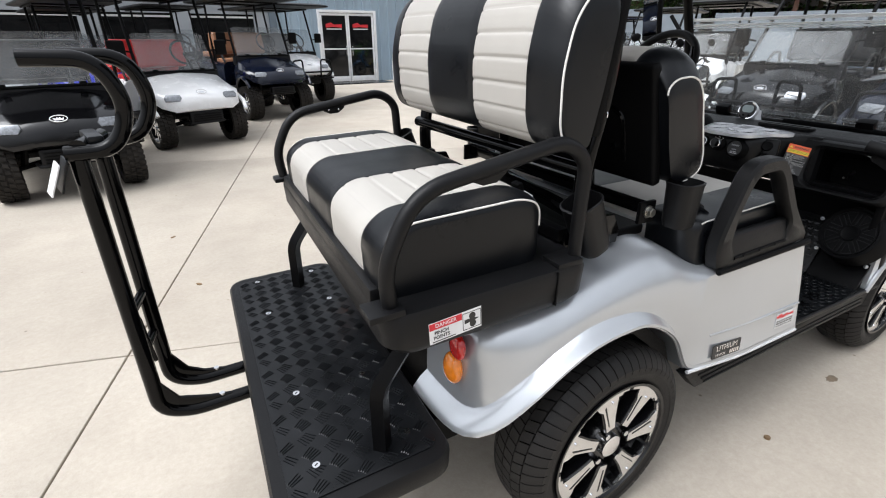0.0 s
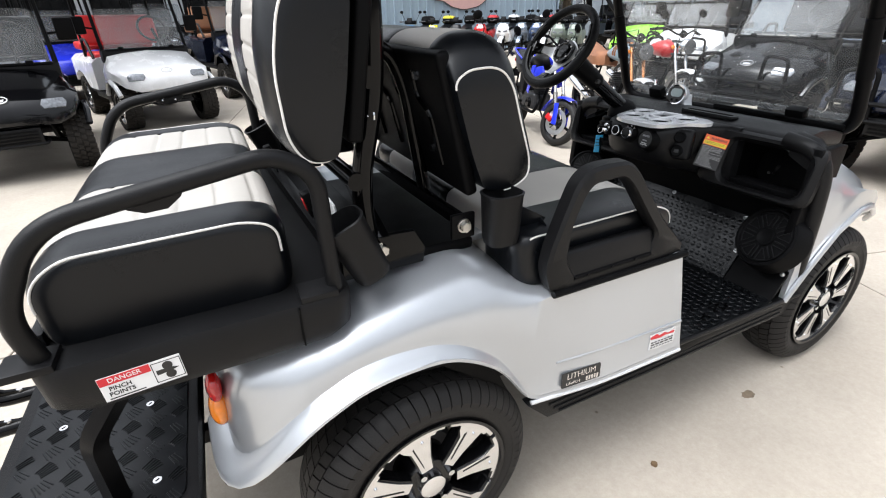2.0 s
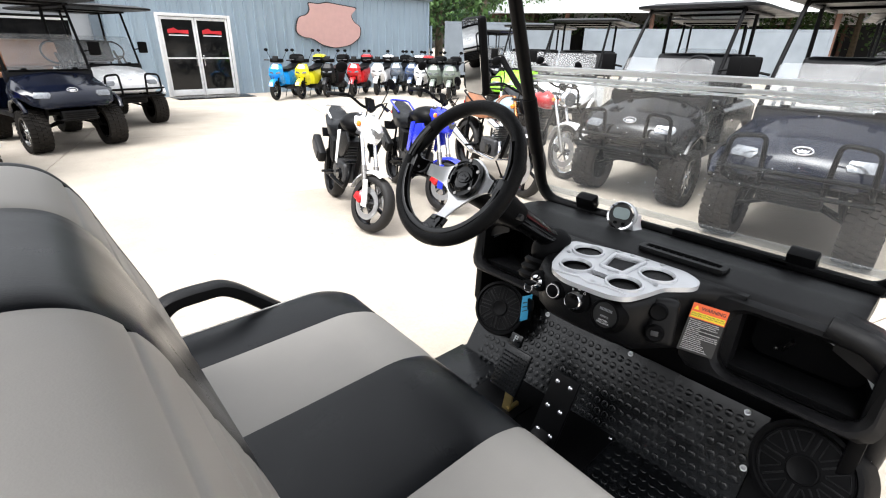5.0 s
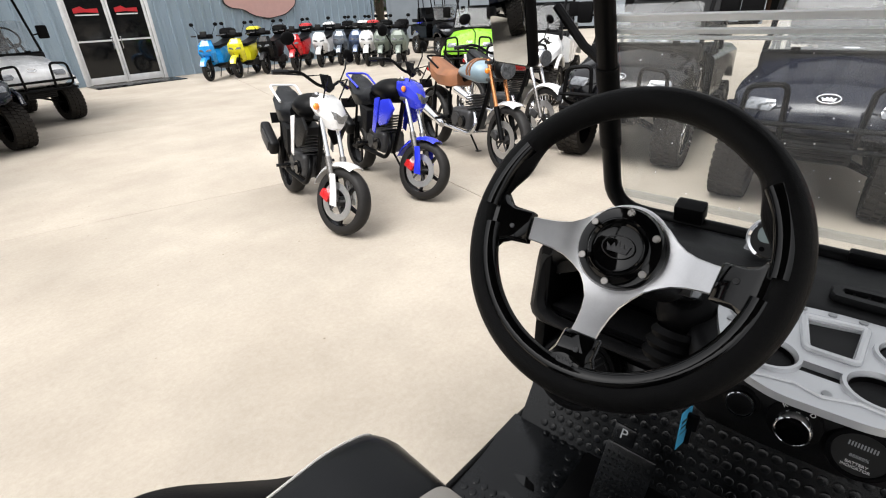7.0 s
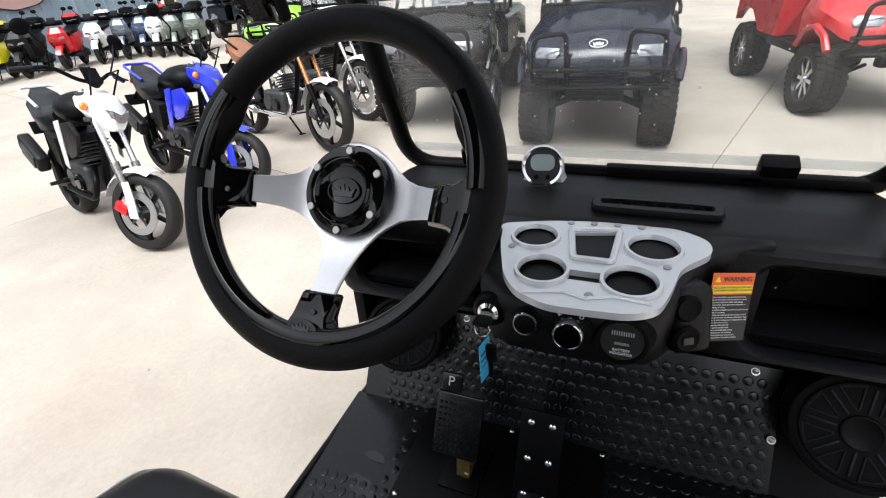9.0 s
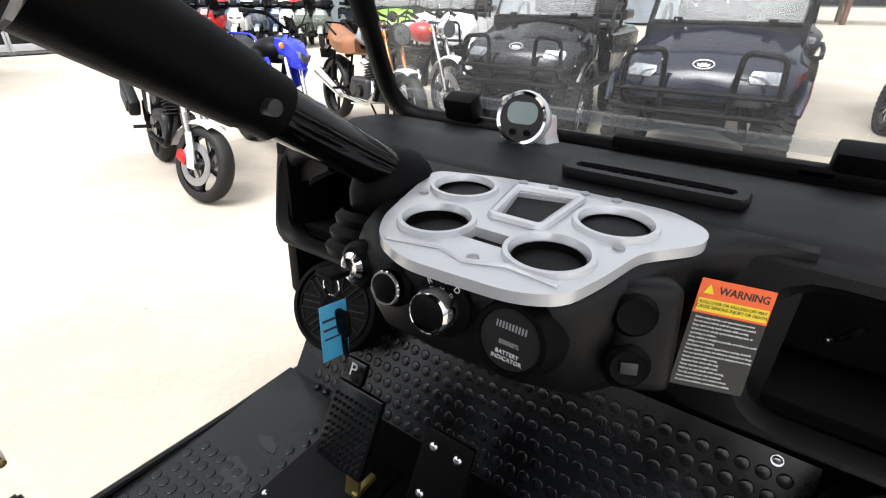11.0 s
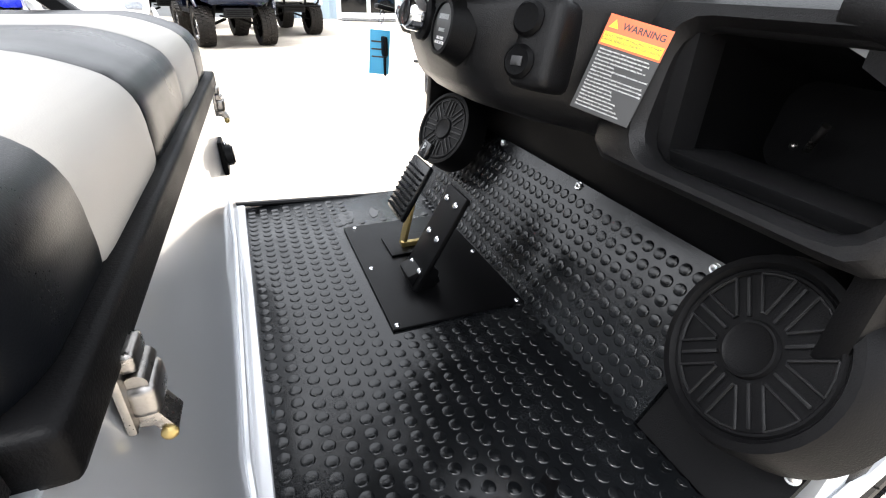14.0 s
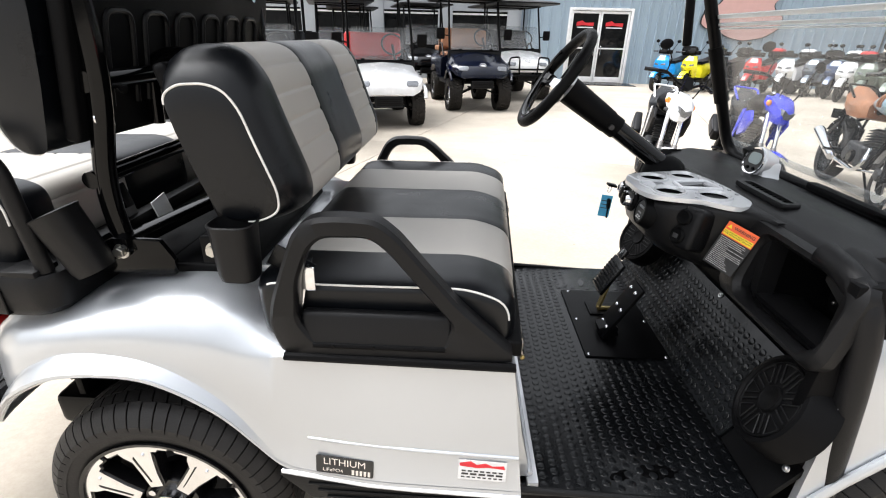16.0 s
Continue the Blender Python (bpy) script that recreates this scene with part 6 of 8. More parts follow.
for i in range(7):
    for j in range(22):
        cx, cy = -0.785 + i * 0.05, -0.465 + j * 0.0475
        for k in range(5):
            off = (k - 2) * 0.0068
            a = radians((35 if (i + j) % 2 else -55) + 4 * (k - 2))
            ex, ey = math.cos(a), math.sin(a)
            px, py = cx - ey * off, cy + ex * off
            if not (-0.788 < px < -0.48 and abs(py - 0.035) < 0.507):
                continue
            L = 0.0165
            vs = [bm.verts.new((px + ex * L * u - ey * 0.0014 * v, py + ey * L * u + ex * 0.0014 * v, z)) for u, v, z in ((-1, -1, 0.472), (1, -1, 0.472), (1, 1, 0.472), (-1, 1, 0.472), (-0.8, -0.5, 0.4745), (0.8, -0.5, 0.4745), (0.8, 0.5, 0.4745), (-0.8, 0.5, 0.4745))]
            bm.faces.new(vs[4:])
            for q in range(4):
                bm.faces.new((vs[q], vs[(q + 1) % 4], vs[4 + (q + 1) % 4], vs[4 + q]))
part("tread_pattern", bm, M_TREADPLATE, stp, kind="stuff", deg=15)
sit(0.001, 0.0, 0.0245)
for x, y in ((-0.735, -0.16), (-0.755, -0.408), (-0.545, -0.418), (-0.56, -0.17), (-0.706, 0.526), (-0.716, 0.277), (-0.506, 0.519), (-0.51, 0.275)):
    sc = part("step_screw", cyl(0.0085, 0.004, 16, at=(x, y, 0.4745)), M_ALU, stp, "bright step screw")
    part("screw_slot", bx(0.008, 0.0022, 0.001, at=(x, y, 0.4768), rot=(0, 0, 30)), M_PLASTIC, sc)
for s in (-1, 1):
    part("step_bracket", bx(0.3, 0.03, 0.04, 0.004, at=(-0.45, s * 0.25, 0.4)), M_SATIN, cart)

# bag rack and hand rail behind the step
sit(0.0, 0.0, 0.004)
rack = part("rear_rack", tube(fillet([(-0.7, 0.04, 0.395), (-0.98, 0.04, 0.395), (-1.05, 0.04, 0.43), (-1.056, 0.04, 1.13)], 0.07), 0.0185, 14), M_STEEL, cart, "gloss black tubular rear bag rack")
part("rack_tube", tube(fillet([(-0.7, 0.17, 0.395), (-0.95, 0.17, 0.395), (-1.02, 0.17, 0.43), (-1.026, 0.17, 1.13)], 0.07), 0.0185, 14), M_STEEL, rack)
for y, x0 in ((0.04, 0), (0.17, 0.03)):
    part("gusset", prism([(-0.86, 0.41), (-1.02 + x0, 0.41), (-1.04 + x0, 0.44), (-1.04 + x0, 0.52), (-1.0 + x0, 0.45), (-0.93, 0.425)], y - 0.006, y + 0.006, "y", 0.002), M_STEEL, rack)
    part("rack_bolt", cyl(0.008, 0.006, 6, at=(-0.9, y, 0.418)), M_ALU, rack)
for z in (0.72, 0.6):
    part("rack_rung", tube([(-1.054, 0.04, z), (-1.025, 0.17, z)], 0.012, 10), M_STEEL, rack)
part("rack_plate", bx(0.01, 0.1, 0.13, 0.003, at=(-1.045, 0.105, 0.63), rot=(0, -4, 13)), M_STEEL, rack)
for y, dx in ((0.03, 0.0), (0.175, 0.045)):
    part("rack_hook", tube(fillet([(-1.075 + dx, y, 1.115), (-0.985 + dx, y, 1.115), (-0.945 + dx, y, 1.2), (-0.98 + dx, y, 1.295), (-1.1 + dx, y, 1.298)], 0.07, 7), 0.0165, 14), M_STEEL, rack, "curved gloss black hook")
part("rack_bridge", tube([(-1.05, 0.03, 1.125), (-1.02, 0.175, 1.125)], 0.017, 12), M_STEEL, rack)
part("rack_strap", merge(bx(0.03, 0.12, 0.02, 0.006, at=(-1.03, 0.1, 1.135), rot=(0, 0, 12)), bx(0.004, 0.04, 0.07, 0.001, at=(-1.09, 0.03, 1.075), rot=(10, 18, 20))), M_VINYL, rack)
part("rack_tag", bx(0.003, 0.03, 0.07, 0.001, at=(-1.105, 0.02, 1.07), rot=(15, 20, 25)), M_LABELW, rack, "white paper tag")

# labels on the body
sit(0.002, 0.003, 0.0245)
dm = facing((-0.484, -0.533, 0.8075), (1, 0, 0.06), (0, 0, 1))
dl = part("danger_label", moved(bx(0.116, 0.046, 0.001, at=(0, 0, 0)), dm), M_LABELW, cart, "white danger label with red band")
part("red_band", moved(bx(0.071, 0.0145, 0.0006, at=(-0.022, 0.0148, 0.0006)), dm), M_SIGNRED, dl)
words("danger_word", "DANGER", 0.0115, M_LABELW, dl, dm @ pose(-0.022, 0.0148, 0.0011))
words("pinch_words", "PINCH\nPOINTS", 0.0105, M_LABELK, dl, dm @ pose(-0.032, -0.006, 0.0008), bold=0.0002)
part("small_print", moved(bx(0.05, 0.002, 0.0004, at=(-0.027, -0.0195, 0.0007)), dm), M_LABELK, dl)
for q in (bx(0.042, 0.0012, 0.0004, at=(0.036, 0.0185, 0.0007)), bx(0.042, 0.0012, 0.0004, at=(0.036, -0.0185, 0.0007)), bx(0.0012, 0.038, 0.0004, at=(0.0155, 0, 0.0007)), bx(0.0012, 0.038, 0.0004, at=(0.0565, 0, 0.0007))):
    part("border_line", moved(q, dm), M_LABELK, dl)
part("pictogram", moved(merge(cyl(0.0075, 0.0005, 18, at=(0.037, 0.009, 0.0008)), cyl(0.0075, 0.0005, 18, at=(0.038, -0.009, 0.0008)), prism([(0.019, -0.005), (0.04, -0.003), (0.052, 0.0), (0.04, 0.004), (0.019, 0.004)], 0.0006, 0.0012, "z")), dm), M_LABELK, dl)
sit()
lm = facing((0.449, -0.5795, 0.4745), (1, -0.075, -0.03), (0, 0.09, 1)) @ Matrix.Scale(1.05, 4)
lb = part("battery_badge", moved(prism(rrect(0.122, 0.044, 0.004), 0, 0.002, "z"), lm), M_LABELK, cart, "black and silver lithium badge")
words("badge_word", "LITHIUM", 0.024, M_ALU, lb, lm @ pose(0, 0.0085, 0.0023))
words("badge_small", "LiFePO4", 0.0125, M_ALU, lb, lm @ pose(-0.025, -0.0125, 0.0023))
part("badge_bars", moved(merge(*[bx(0.0055, 0.013, 0.0004, at=(0.018 + 0.0085 * k, -0.0125, 0.0023)) for k in range(5)]), lm), M_ALU, lb)
hm = facing((0.748, -0.5895, 0.492), (1, -0.03, -0.02), (0, 0.09, 1)) @ Matrix.Scale(1.05, 4)
hl = part("dealer_sticker", moved(bx(0.098, 0.05, 0.0008), hm), M_TRIM, cart, "white sticker with a red mark and black bars")
part("red_mark", moved(prism([(-0.046, 0.009), (-0.01, 0.006), (0.012, 0.009), (0.046, 0.007), (0.043, 0.016), (0.02, 0.013), (0.006, 0.019), (-0.012, 0.014), (-0.024, 0.022), (-0.047, 0.016)], 0.0005, 0.0009, "z"), hm), M_SIGNRED, hl)
for y, w, n_ in ((-0.003, 0.0035, 7), (-0.0105, 0.0045, 5), (-0.0185, 0.003, 8)):
    for k in range(n_):
        part("text_bar", moved(bx(0.088 / n_ - 0.004, w, 0.0005, at=(-0.044 + 0.088 * (k + 0.5) / n_, y, 0.0007)), hm), M_LABELK, hl)
part("dash_sticker", bx(0.008, 0.03, 0.001, 0.0005, at=(1.47, -0.3, 0.9585), rot=(0, -5, 8)), M_TEAL, cart, "small green sticker")

# roof canopy on the posts
part("roof", loft([[(x, y, z) for x, y in rrect(w, d, 0.1, 6, at=(0.62, 0))] for w, d, z in ((1.75, 1.1, 1.95), (1.82, 1.16, 1.955), (1.82, 1.16, 1.985), (1.6, 1.0, 2.01), (0.8, 0.5, 2.02))]), M_PLASTIC_M, cart, "black moulded roof canopy")

# water left on the rubber floor
for k, (x, y, r_) in enumerate(((1.17, -0.5, 0.05), (1.08, -0.515, 0.03), (1.2, -0.42, 0.025), (1.12, 0.43, 0.05), (1.2, 0.44, 0.03))):
    blot("puddle", (x, y, 0.4108), r_, M_WATER, "thin puddle of rain water on the rubber floor", "puddle", 0.0012, 40 + k, 0.45, 20 * k)


# ---------------------------------------------------------------- parked carts
def parked_cart(label, body, seat, at, rz, lifted=True, bull=False, rear_seat=True, roof_m=None, group="parked carts", seat2=None, cab=False):
    """A parked cart that faces -y before it is turned; origin under the front axle."""
    e = thing("parked_cart", label, "golf cart", group, at, rz)
    back = 0.33 if cab else 0.0
    r = 0.29 if lifted else 0.27
    up = 0.12 if lifted else 0.0
    tw = 0.24 if lifted else 0.2
    for yy in (0.0, 1.66):
        for s in (-1, 1):
            parked_wheel(e, (s * 0.47, yy, r), s, r, tw)
    z0 = 0.36 + up
    # nose
    rings = []
    for y, hw, zt, zb in ((-0.37, 0.22, 0.57, 0.5), (-0.345, 0.36, 0.63, 0.48), (-0.26, 0.49, 0.69, 0.53), (-0.1, 0.56, 0.75, 0.61), (0.1, 0.57, 0.81, 0.61), (0.28, 0.56, 0.88, 0.4), (0.36, 0.55, 0.9, 0.36)):
        zt, zb = zt + up, zb + up
        rings.append([(x, y, z) for x, z in ((-hw, zb), (-hw, zb + (zt - zb) * 0.6), (-hw * 0.86, zt - 0.02), (-hw * 0.5, zt + 0.012), (0, zt + 0.03), (hw * 0.5, zt + 0.012), (hw * 0.86, zt - 0.02), (hw, zb + (zt - zb) * 0.6), (hw, zb))])
    part("nose_cowl", loft(rings), body, e, "painted nose cowl", 50)
    part("grille", bx(0.42, 0.1, 0.14, 0.02, at=(0, -0.3, 0.4 + up * 0.8)), M_PLASTIC_M, e, "black ribbed grille")
    for k in range(4):
        part("grille_bar", bx(0.36, 0.012, 0.012, at=(0, -0.352, 0.355 + up * 0.8 + 0.028 * k)), M_PLASTIC, e)
    part("badge", moved(prism([(-0.03, -0.014), (0.03, -0.014), (0.04, 0.014), (0.02, 0.003), (0.01, 0.02), (0, 0.005), (-0.01, 0.02), (-0.02, 0.003), (-0.04, 0.014)], 0.004, 0.009, "z"), facing((0, -0.296, 0.7 + up), (1, 0, 0), (0, 0.75, 0.66))), M_ALU, e, "small silver badge shape")
    part("badge_oval", moved(tube([(0.062 * math.cos(a), 0.036 * math.sin(a), 0.004) for a in (2 * math.pi * k / 24 for k in range(24))], 0.004, 6, closed=True), facing((0, -0.296, 0.706 + up), (1, 0, 0), (0, 0.75, 0.66))), M_ALU, e)
    for s in (-1, 1):
        part("headlight", moved(prism([(-0.09, -0.04), (0.075, -0.045), (0.1, 0.0), (0.085, 0.04), (-0.075, 0.045), (-0.1, 0.0)], -0.03, 0.014, "z", 0.006), facing((s * 0.36, -0.3, 0.648 + up), (1, s * 0.3, 0), (0, 0.6, 1))), M_LENS, e, "clear headlight")
        part("wheel_arch", tube([(s * 0.57, -0.27, 0.44 + up), (s * 0.585, -0.2, 0.54 + up), (s * 0.59, -0.05, 0.6 + up), (s * 0.59, 0.12, 0.57 + up), (s * 0.58, 0.27, 0.42 + up)], 0.028, 8), body, e)
        part("control_arm", merge(tube([(s * 0.12, 0, 0.32 + up * 0.6), (s * 0.4, -0.05, r)], 0.016, 6), tube([(s * 0.12, 0.1, 0.32 + up * 0.6), (s * 0.4, 0.03, r)], 0.016, 6), tube([(s * 0.25, 0, 0.62), (s * 0.33, 0, r + 0.02)], 0.028, 8)), M_SATIN, e)
        # posts
        part("front_post", tube([(s * 0.5, 0.32, 0.9 + up), (s * 0.48, 0.62 + back, 1.82 + up * 0.7)], 0.02, 8), M_SATIN, e)
        part("rear_post", tube([(s * 0.47, 1.45, 0.8 + up), (s * 0.47, 1.5, 1.84 + up * 0.7)], 0.02, 8), M_SATIN, e)
        mr = part("side_mirror", bx(0.16, 0.05, 0.2, 0.025, at=(s * 0.66, 0.42, 1.22 + up)), M_PLASTIC, e)
        part("mirror_stalk", tube([(s * 0.5, 0.42, 1.18 + up), (s * 0.62, 0.42, 1.2 + up)], 0.012, 6), M_PLASTIC, mr)
        part("rear_fender", loft([[(s * x, y, z) for x, z in ((0.3, 0.84 + up), (0.5, 0.82 + up), (0.57, 0.76 + up), (0.575, zb2 + up), (0.5, zb2 + up))] for y, zb2 in ((0.78, 0.42), (1.25, 0.42), (1.35, 0.5), (1.5, 0.6), (1.7, 0.62), (1.9, 0.56), (2.0, 0.46))]), body, e)
        part("rocker", bx(0.06, 0.7, 0.07, 0.01, at=(s * 0.54, 0.62, 0.37 + up)), M_PLASTIC_M, e)
        part("arm_rest", tube(fillet([(s * 0.52, 1.25, 0.82 + up), (s * 0.52, 1.2, 1.04 + up), (s * 0.52, 1.0, 1.04 + up), (s * 0.52, 0.82, 0.82 + up)], 0.05), 0.018, 8), M_PLASTIC_M, e)
    part("floor_pan", bx(1.06, 1.9, 0.05, 0.01, at=(0, 0.95, 0.38 + up)), M_SATIN, e)
    part("dash", bx(1.04, 0.14, 0.16, 0.03, at=(0, 0.36, 0.86 + up)), M_PLASTIC_M, e)
    part("seat_box", bx(1.04, 0.5, 0.34, 0.02, at=(0, 1.1, 0.58 + up)), body, e)
    part("bench_seat", bx(0.98, 0.5, 0.12, 0.045, 3, at=(0, 1.08, 0.82 + up)), seat, e)
    part("bench_back", bx(0.96, 0.11, 0.38, 0.045, 3, at=(0, 1.36, 1.13 + up), rot=(-14, 0, 0)), seat, e)
    if rear_seat:
        part("rear_back", bx(0.96, 0.11, 0.36, 0.045, 3, at=(0, 1.56, 1.15 + up), rot=(10, 0, 0)), seat, e)
        part("rear_cushion", bx(0.96, 0.42, 0.11, 0.04, 3, at=(0, 1.86, 0.93 + up)), seat, e)
    part("steering_wheel", moved(tube([(0.17 * math.cos(a), 0.17 * math.sin(a), 0) for a in (2 * math.pi * k / 28 for k in range(28))], 0.015, 8, closed=True), pose(0.22, 0.62, 1.16 + up, 60, 0, 0)), M_VINYL, e)
    part("steering_column", tube([(0.22, 0.4, 0.92 + up), (0.22, 0.62, 1.15 + up)], 0.022, 8), M_SATIN, e)
    zr = 1.86 + up * (0.3 if cab else 0.7)
    ext = 0.6 if bull and not cab else 0.0
    part("roof", loft([[(x, y + 1.05 + ext * 0.35 + back * 2.6, z) for x, y in rrect(w + ext * 0.15, d + ext - back * 0.6, 0.12, 4)] for w, d, z in ((1.2, 2.15, zr), (1.3, 2.3, zr + 0.012), (1.3, 2.3, zr + 0.04), (1.05, 1.95, zr + 0.075))]), roof_m or M_PLASTIC_M, e, "moulded roof canopy")
    for y in (0.66 + back, 1.5 + back):
        part("roof_bow", tube([(-0.48, y, zr - 0.01), (0.48, y, zr - 0.01)], 0.016, 6), M_SATIN, e)
    for s in (-1, 1):
        part("roof_rail", tube([(s * 0.48, 0.5 + back * 1.5, zr - 0.02), (s * 0.48, 1.9 + back, zr - 0.02)], 0.016, 6), M_SATIN, e)
    # folding windscreen
    tall = 0.35 if cab else 0.47
    p0, p1 = Vector((0, 0.3, 0.93 + up)), Vector((0, 0.3 + 0.4 * tall, 0.93 + tall + up))
    ws = part("windscreen", loft([[(x, p.y + d, p.z) for x, d in ((-hw, 0.0), (hw, 0.0), (hw, 0.008), (-hw, 0.008))] for p, hw in ((p0, 0.47), (p0 + (p1 - p0) * 0.95, 0.45), (p1, 0.41))]), M_WSFAR, e, "hazy clear acrylic windscreen, folded half")
    ws.visible_shadow = False
    part("screen_base", tube([(-0.47, 0.3, 0.93 + up), (0.47, 0.3, 0.93 + up)], 0.016, 8), M_PLASTIC, e)
    for x in (-0.3, 0.3):
        part("screen_clip", bx(0.06, 0.03, 0.04, 0.006, at=(x, 0.285, 0.945 + up)), M_PLASTIC, e)
    if bull:
        part("bull_bar", merge(tube(fillet([(-0.46, -0.2, 0.42 + up), (-0.46, -0.42, 0.5 + up), (-0.44, -0.42, 0.78 + up), (-0.22, -0.4, 0.8 + up), (-0.2, -0.4, 0.42 + up)], 0.06), 0.018, 8), tube(fillet([(0.46, -0.2, 0.42 + up), (0.46, -0.42, 0.5 + up), (0.44, -0.42, 0.78 + up), (0.22, -0.4, 0.8 + up), (0.2, -0.4, 0.42 + up)], 0.06), 0.018, 8), tube([(-0.5, -0.42, 0.55 + up), (0.5, -0.42, 0.55 + up)], 0.018, 8), tube([(-0.5, -0.41, 0.42 + up), (0.5, -0.41, 0.42 + up)], 0.018, 8)), M_SATIN, e, "black tubular bull bar")
    else:
        part("bumper", tube(fillet([(-0.24, -0.2, 0.33 + up), (-0.22, -0.34, 0.33 + up), (0.22, -0.34, 0.33 + up), (0.24, -0.2, 0.33 + up)], 0.04), 0.016, 8), M_PLASTIC_M, e)
    return e


WHEEL_SRC = {}


def parked_wheel(e, at, s, r, w):
    """All parked wheels of a size share their meshes."""
    key_ = (r, w)
    m = pose(*at, 0, 0, 0 if s > 0 else 180)
    if key_ not in WHEEL_SRC:
        h = w / 2
        rr = 0.185
        hold = new("wheel_source")
        R = (0, 90, 0)
        prof = [(rr, -h * 0.86), (r - 0.05, -h), (r - 0.02, -h * 0.95), (r - 0.012, -h * 0.5), (r - 0.012, h * 0.5), (r - 0.02, h * 0.95), (r - 0.05, h), (rr, h * 0.86), (rr - 0.02, 0)]
        ty = part("wheel", lathe(prof, 36, rot=R, closed=True), M_TYRE_D, e, "knobbly black tyre on an alloy rim", 50)
        bm = bmesh.new()
        nb = 30
        for j, (c, half) in enumerate(((-0.74, 0.28), (-0.22, 0.2), (0.26, 0.2), (0.76, 0.28))):
            for k in range(nb):
                a, da = 2 * math.pi * (k + 0.5 * (j % 2)) / nb, 2 * math.pi / nb * 0.34
                vs = []
                for rad, q in ((r - 0.025, 1.0), (r + 0.002 - (0.008 if abs(c) > 0.6 else 0), 0.85)):
                    for hh, an in ((c - half * q, a - da * q), (c + half * q, a - da * q + 0.03), (c + half * q, a + da * q + 0.03), (c - half * q, a + da * q)):
                        vs.append(bm.verts.new((hh * h, rad * math.cos(an), rad * math.sin(an))))
                bm.faces.new(vs[4:])
                for i in range(4):
                    bm.faces.new((vs[i], vs[(i + 1) % 4], vs[4 + (i + 1) % 4], vs[4 + i]))
        bmesh.ops.recalc_face_normals(bm, faces=bm.faces[:])
        tr_ = part("tread", bm, M_TYRE_D, ty, "tread blocks", 30)
        rim = part("rim", lathe([(rr, -h * 0.8), (rr - 0.03, 0.0), (rr - 0.01, h * 0.8), (rr + 0.006, h * 0.9), (rr - 0.012, h * 0.88), (rr - 0.05, h * 0.2), (0, h * 0.2)], 32, rot=R), M_SPOKE_B, ty)
        bm = None
        for k in range(8):
            q = moved(prism([(0.03, -0.012), (rr - 0.02, -0.024), (rr - 0.006, 0.0), (rr - 0.02, 0.018), (0.03, 0.012)], h * 0.6, h * 0.72, "z", 0.002), Matrix.Rotation(2 * math.pi * k / 8, 4, "Z"))
            bm = q if bm is None else merge(bm, q)
        bm.transform(pose(0, 0, 0, 0, 90, 0))
        spk_ = part("rim_spokes", bm, M_ALU, ty, "machined silver spokes")
        cap = part("hub_cap", lathe([(0, h * 0.86), (0.03, h * 0.82), (0.034, h * 0.4), (0, h * 0.4)], 16, rot=R), M_CHROME, ty)
        bpy.data.objects.remove(hold)
        WHEEL_SRC[key_] = (ty, tr_, rim, spk_, cap)
        ty.matrix_basis = m
        return ty
    src = WHEEL_SRC[key_]
    w0 = share("wheel", src[0], e, m)
    w0["label"] = "knobbly black tyre on an alloy rim"
    for o in src[1:]:
        share(o.name.split(".")[0], o, w0, Matrix.Identity(4))
    return w0


# the row beyond the silver cart, noses to it
parked_cart("black cart with a hazy windscreen", M_BLACKP, M_VINYL, (-1.72, 4.38, 0), 11, False)
parked_cart("white cart with red seats", M_WHITE, M_REDVINYL, (-0.47, 6.25, 0), 17, False)
parked_cart("navy blue lifted cart with brown seats", M_NAVY, M_BROWN, (1.0, 8.22, 0), 13)
parked_cart("white lifted cart with a black bull bar", M_WHITE, M_VINYL, (2.04, 10.1, 0), 13, True, True)
parked_cart("black cart behind the front row", M_BLACKP, M_VINYL, (-3.4, 5.6, 0), 13)
parked_cart("blue cart behind the front row", M_BLUE, M_VINYL, (-1.7, 8.9, 0), 15, False)
parked_cart("white cart behind the front row", M_WHITE, M_VINYL, (-3.2, 8.6, 0), 15, False)
parked_cart("black lifted cart near the grey wall", M_BLACKP, M_VINYL, (-0.2, 11.4, 0), 14)
parked_cart("grey cart near the grey wall", M_GREYP, M_BROWN, (-2.1, 11.9, 0), 14, False)
parked_cart("dark cart at the end of the row", M_BLACKP, M_TAN, (-5.2, 7.0, 0), 13)
# the row in front of the silver cart, noses to it
parked_cart("dark navy utility cart with a black bull bar", M_NAVY, M_VINYL, (4.77, 0.3, 0), -88, True, True, cab=True)
parked_cart("black utility cart with a black bull bar", M_BLACKP, M_VINYL, (5.22, 1.88, 0), -86, True, True, cab=True)
parked_cart("red utility cart with a black bull bar", M_RED, M_VINYL, (5.9, -1.9, 0), -80, True, True, cab=True)
parked_cart("white utility cart with a bull bar", M_WHITE, M_VINYL, (7.3, 4.4, 0), -72, True, True, cab=True)
parked_cart("lime green utility cart with a bull bar", M_LIME, M_VINYL, (8.6, 6.4, 0), -66, True, True, cab=True)
parked_cart("grey utility cart in the second row", M_GREYP, M_VINYL, (9.4, 3.0, 0), -74, True)
parked_cart("black utility cart in the second row", M_BLACKP, M_VINYL, (9.0, 0.2, 0), -78, True)
parked_cart("blue cart beside the showroom", M_BLUE, M_VINYL, (15.2, 12.5, 0), -20, True)
parked_cart("black cart beside the showroom", M_BLACKP, M_VINYL, (13.6, 11.2, 0), -20, True)


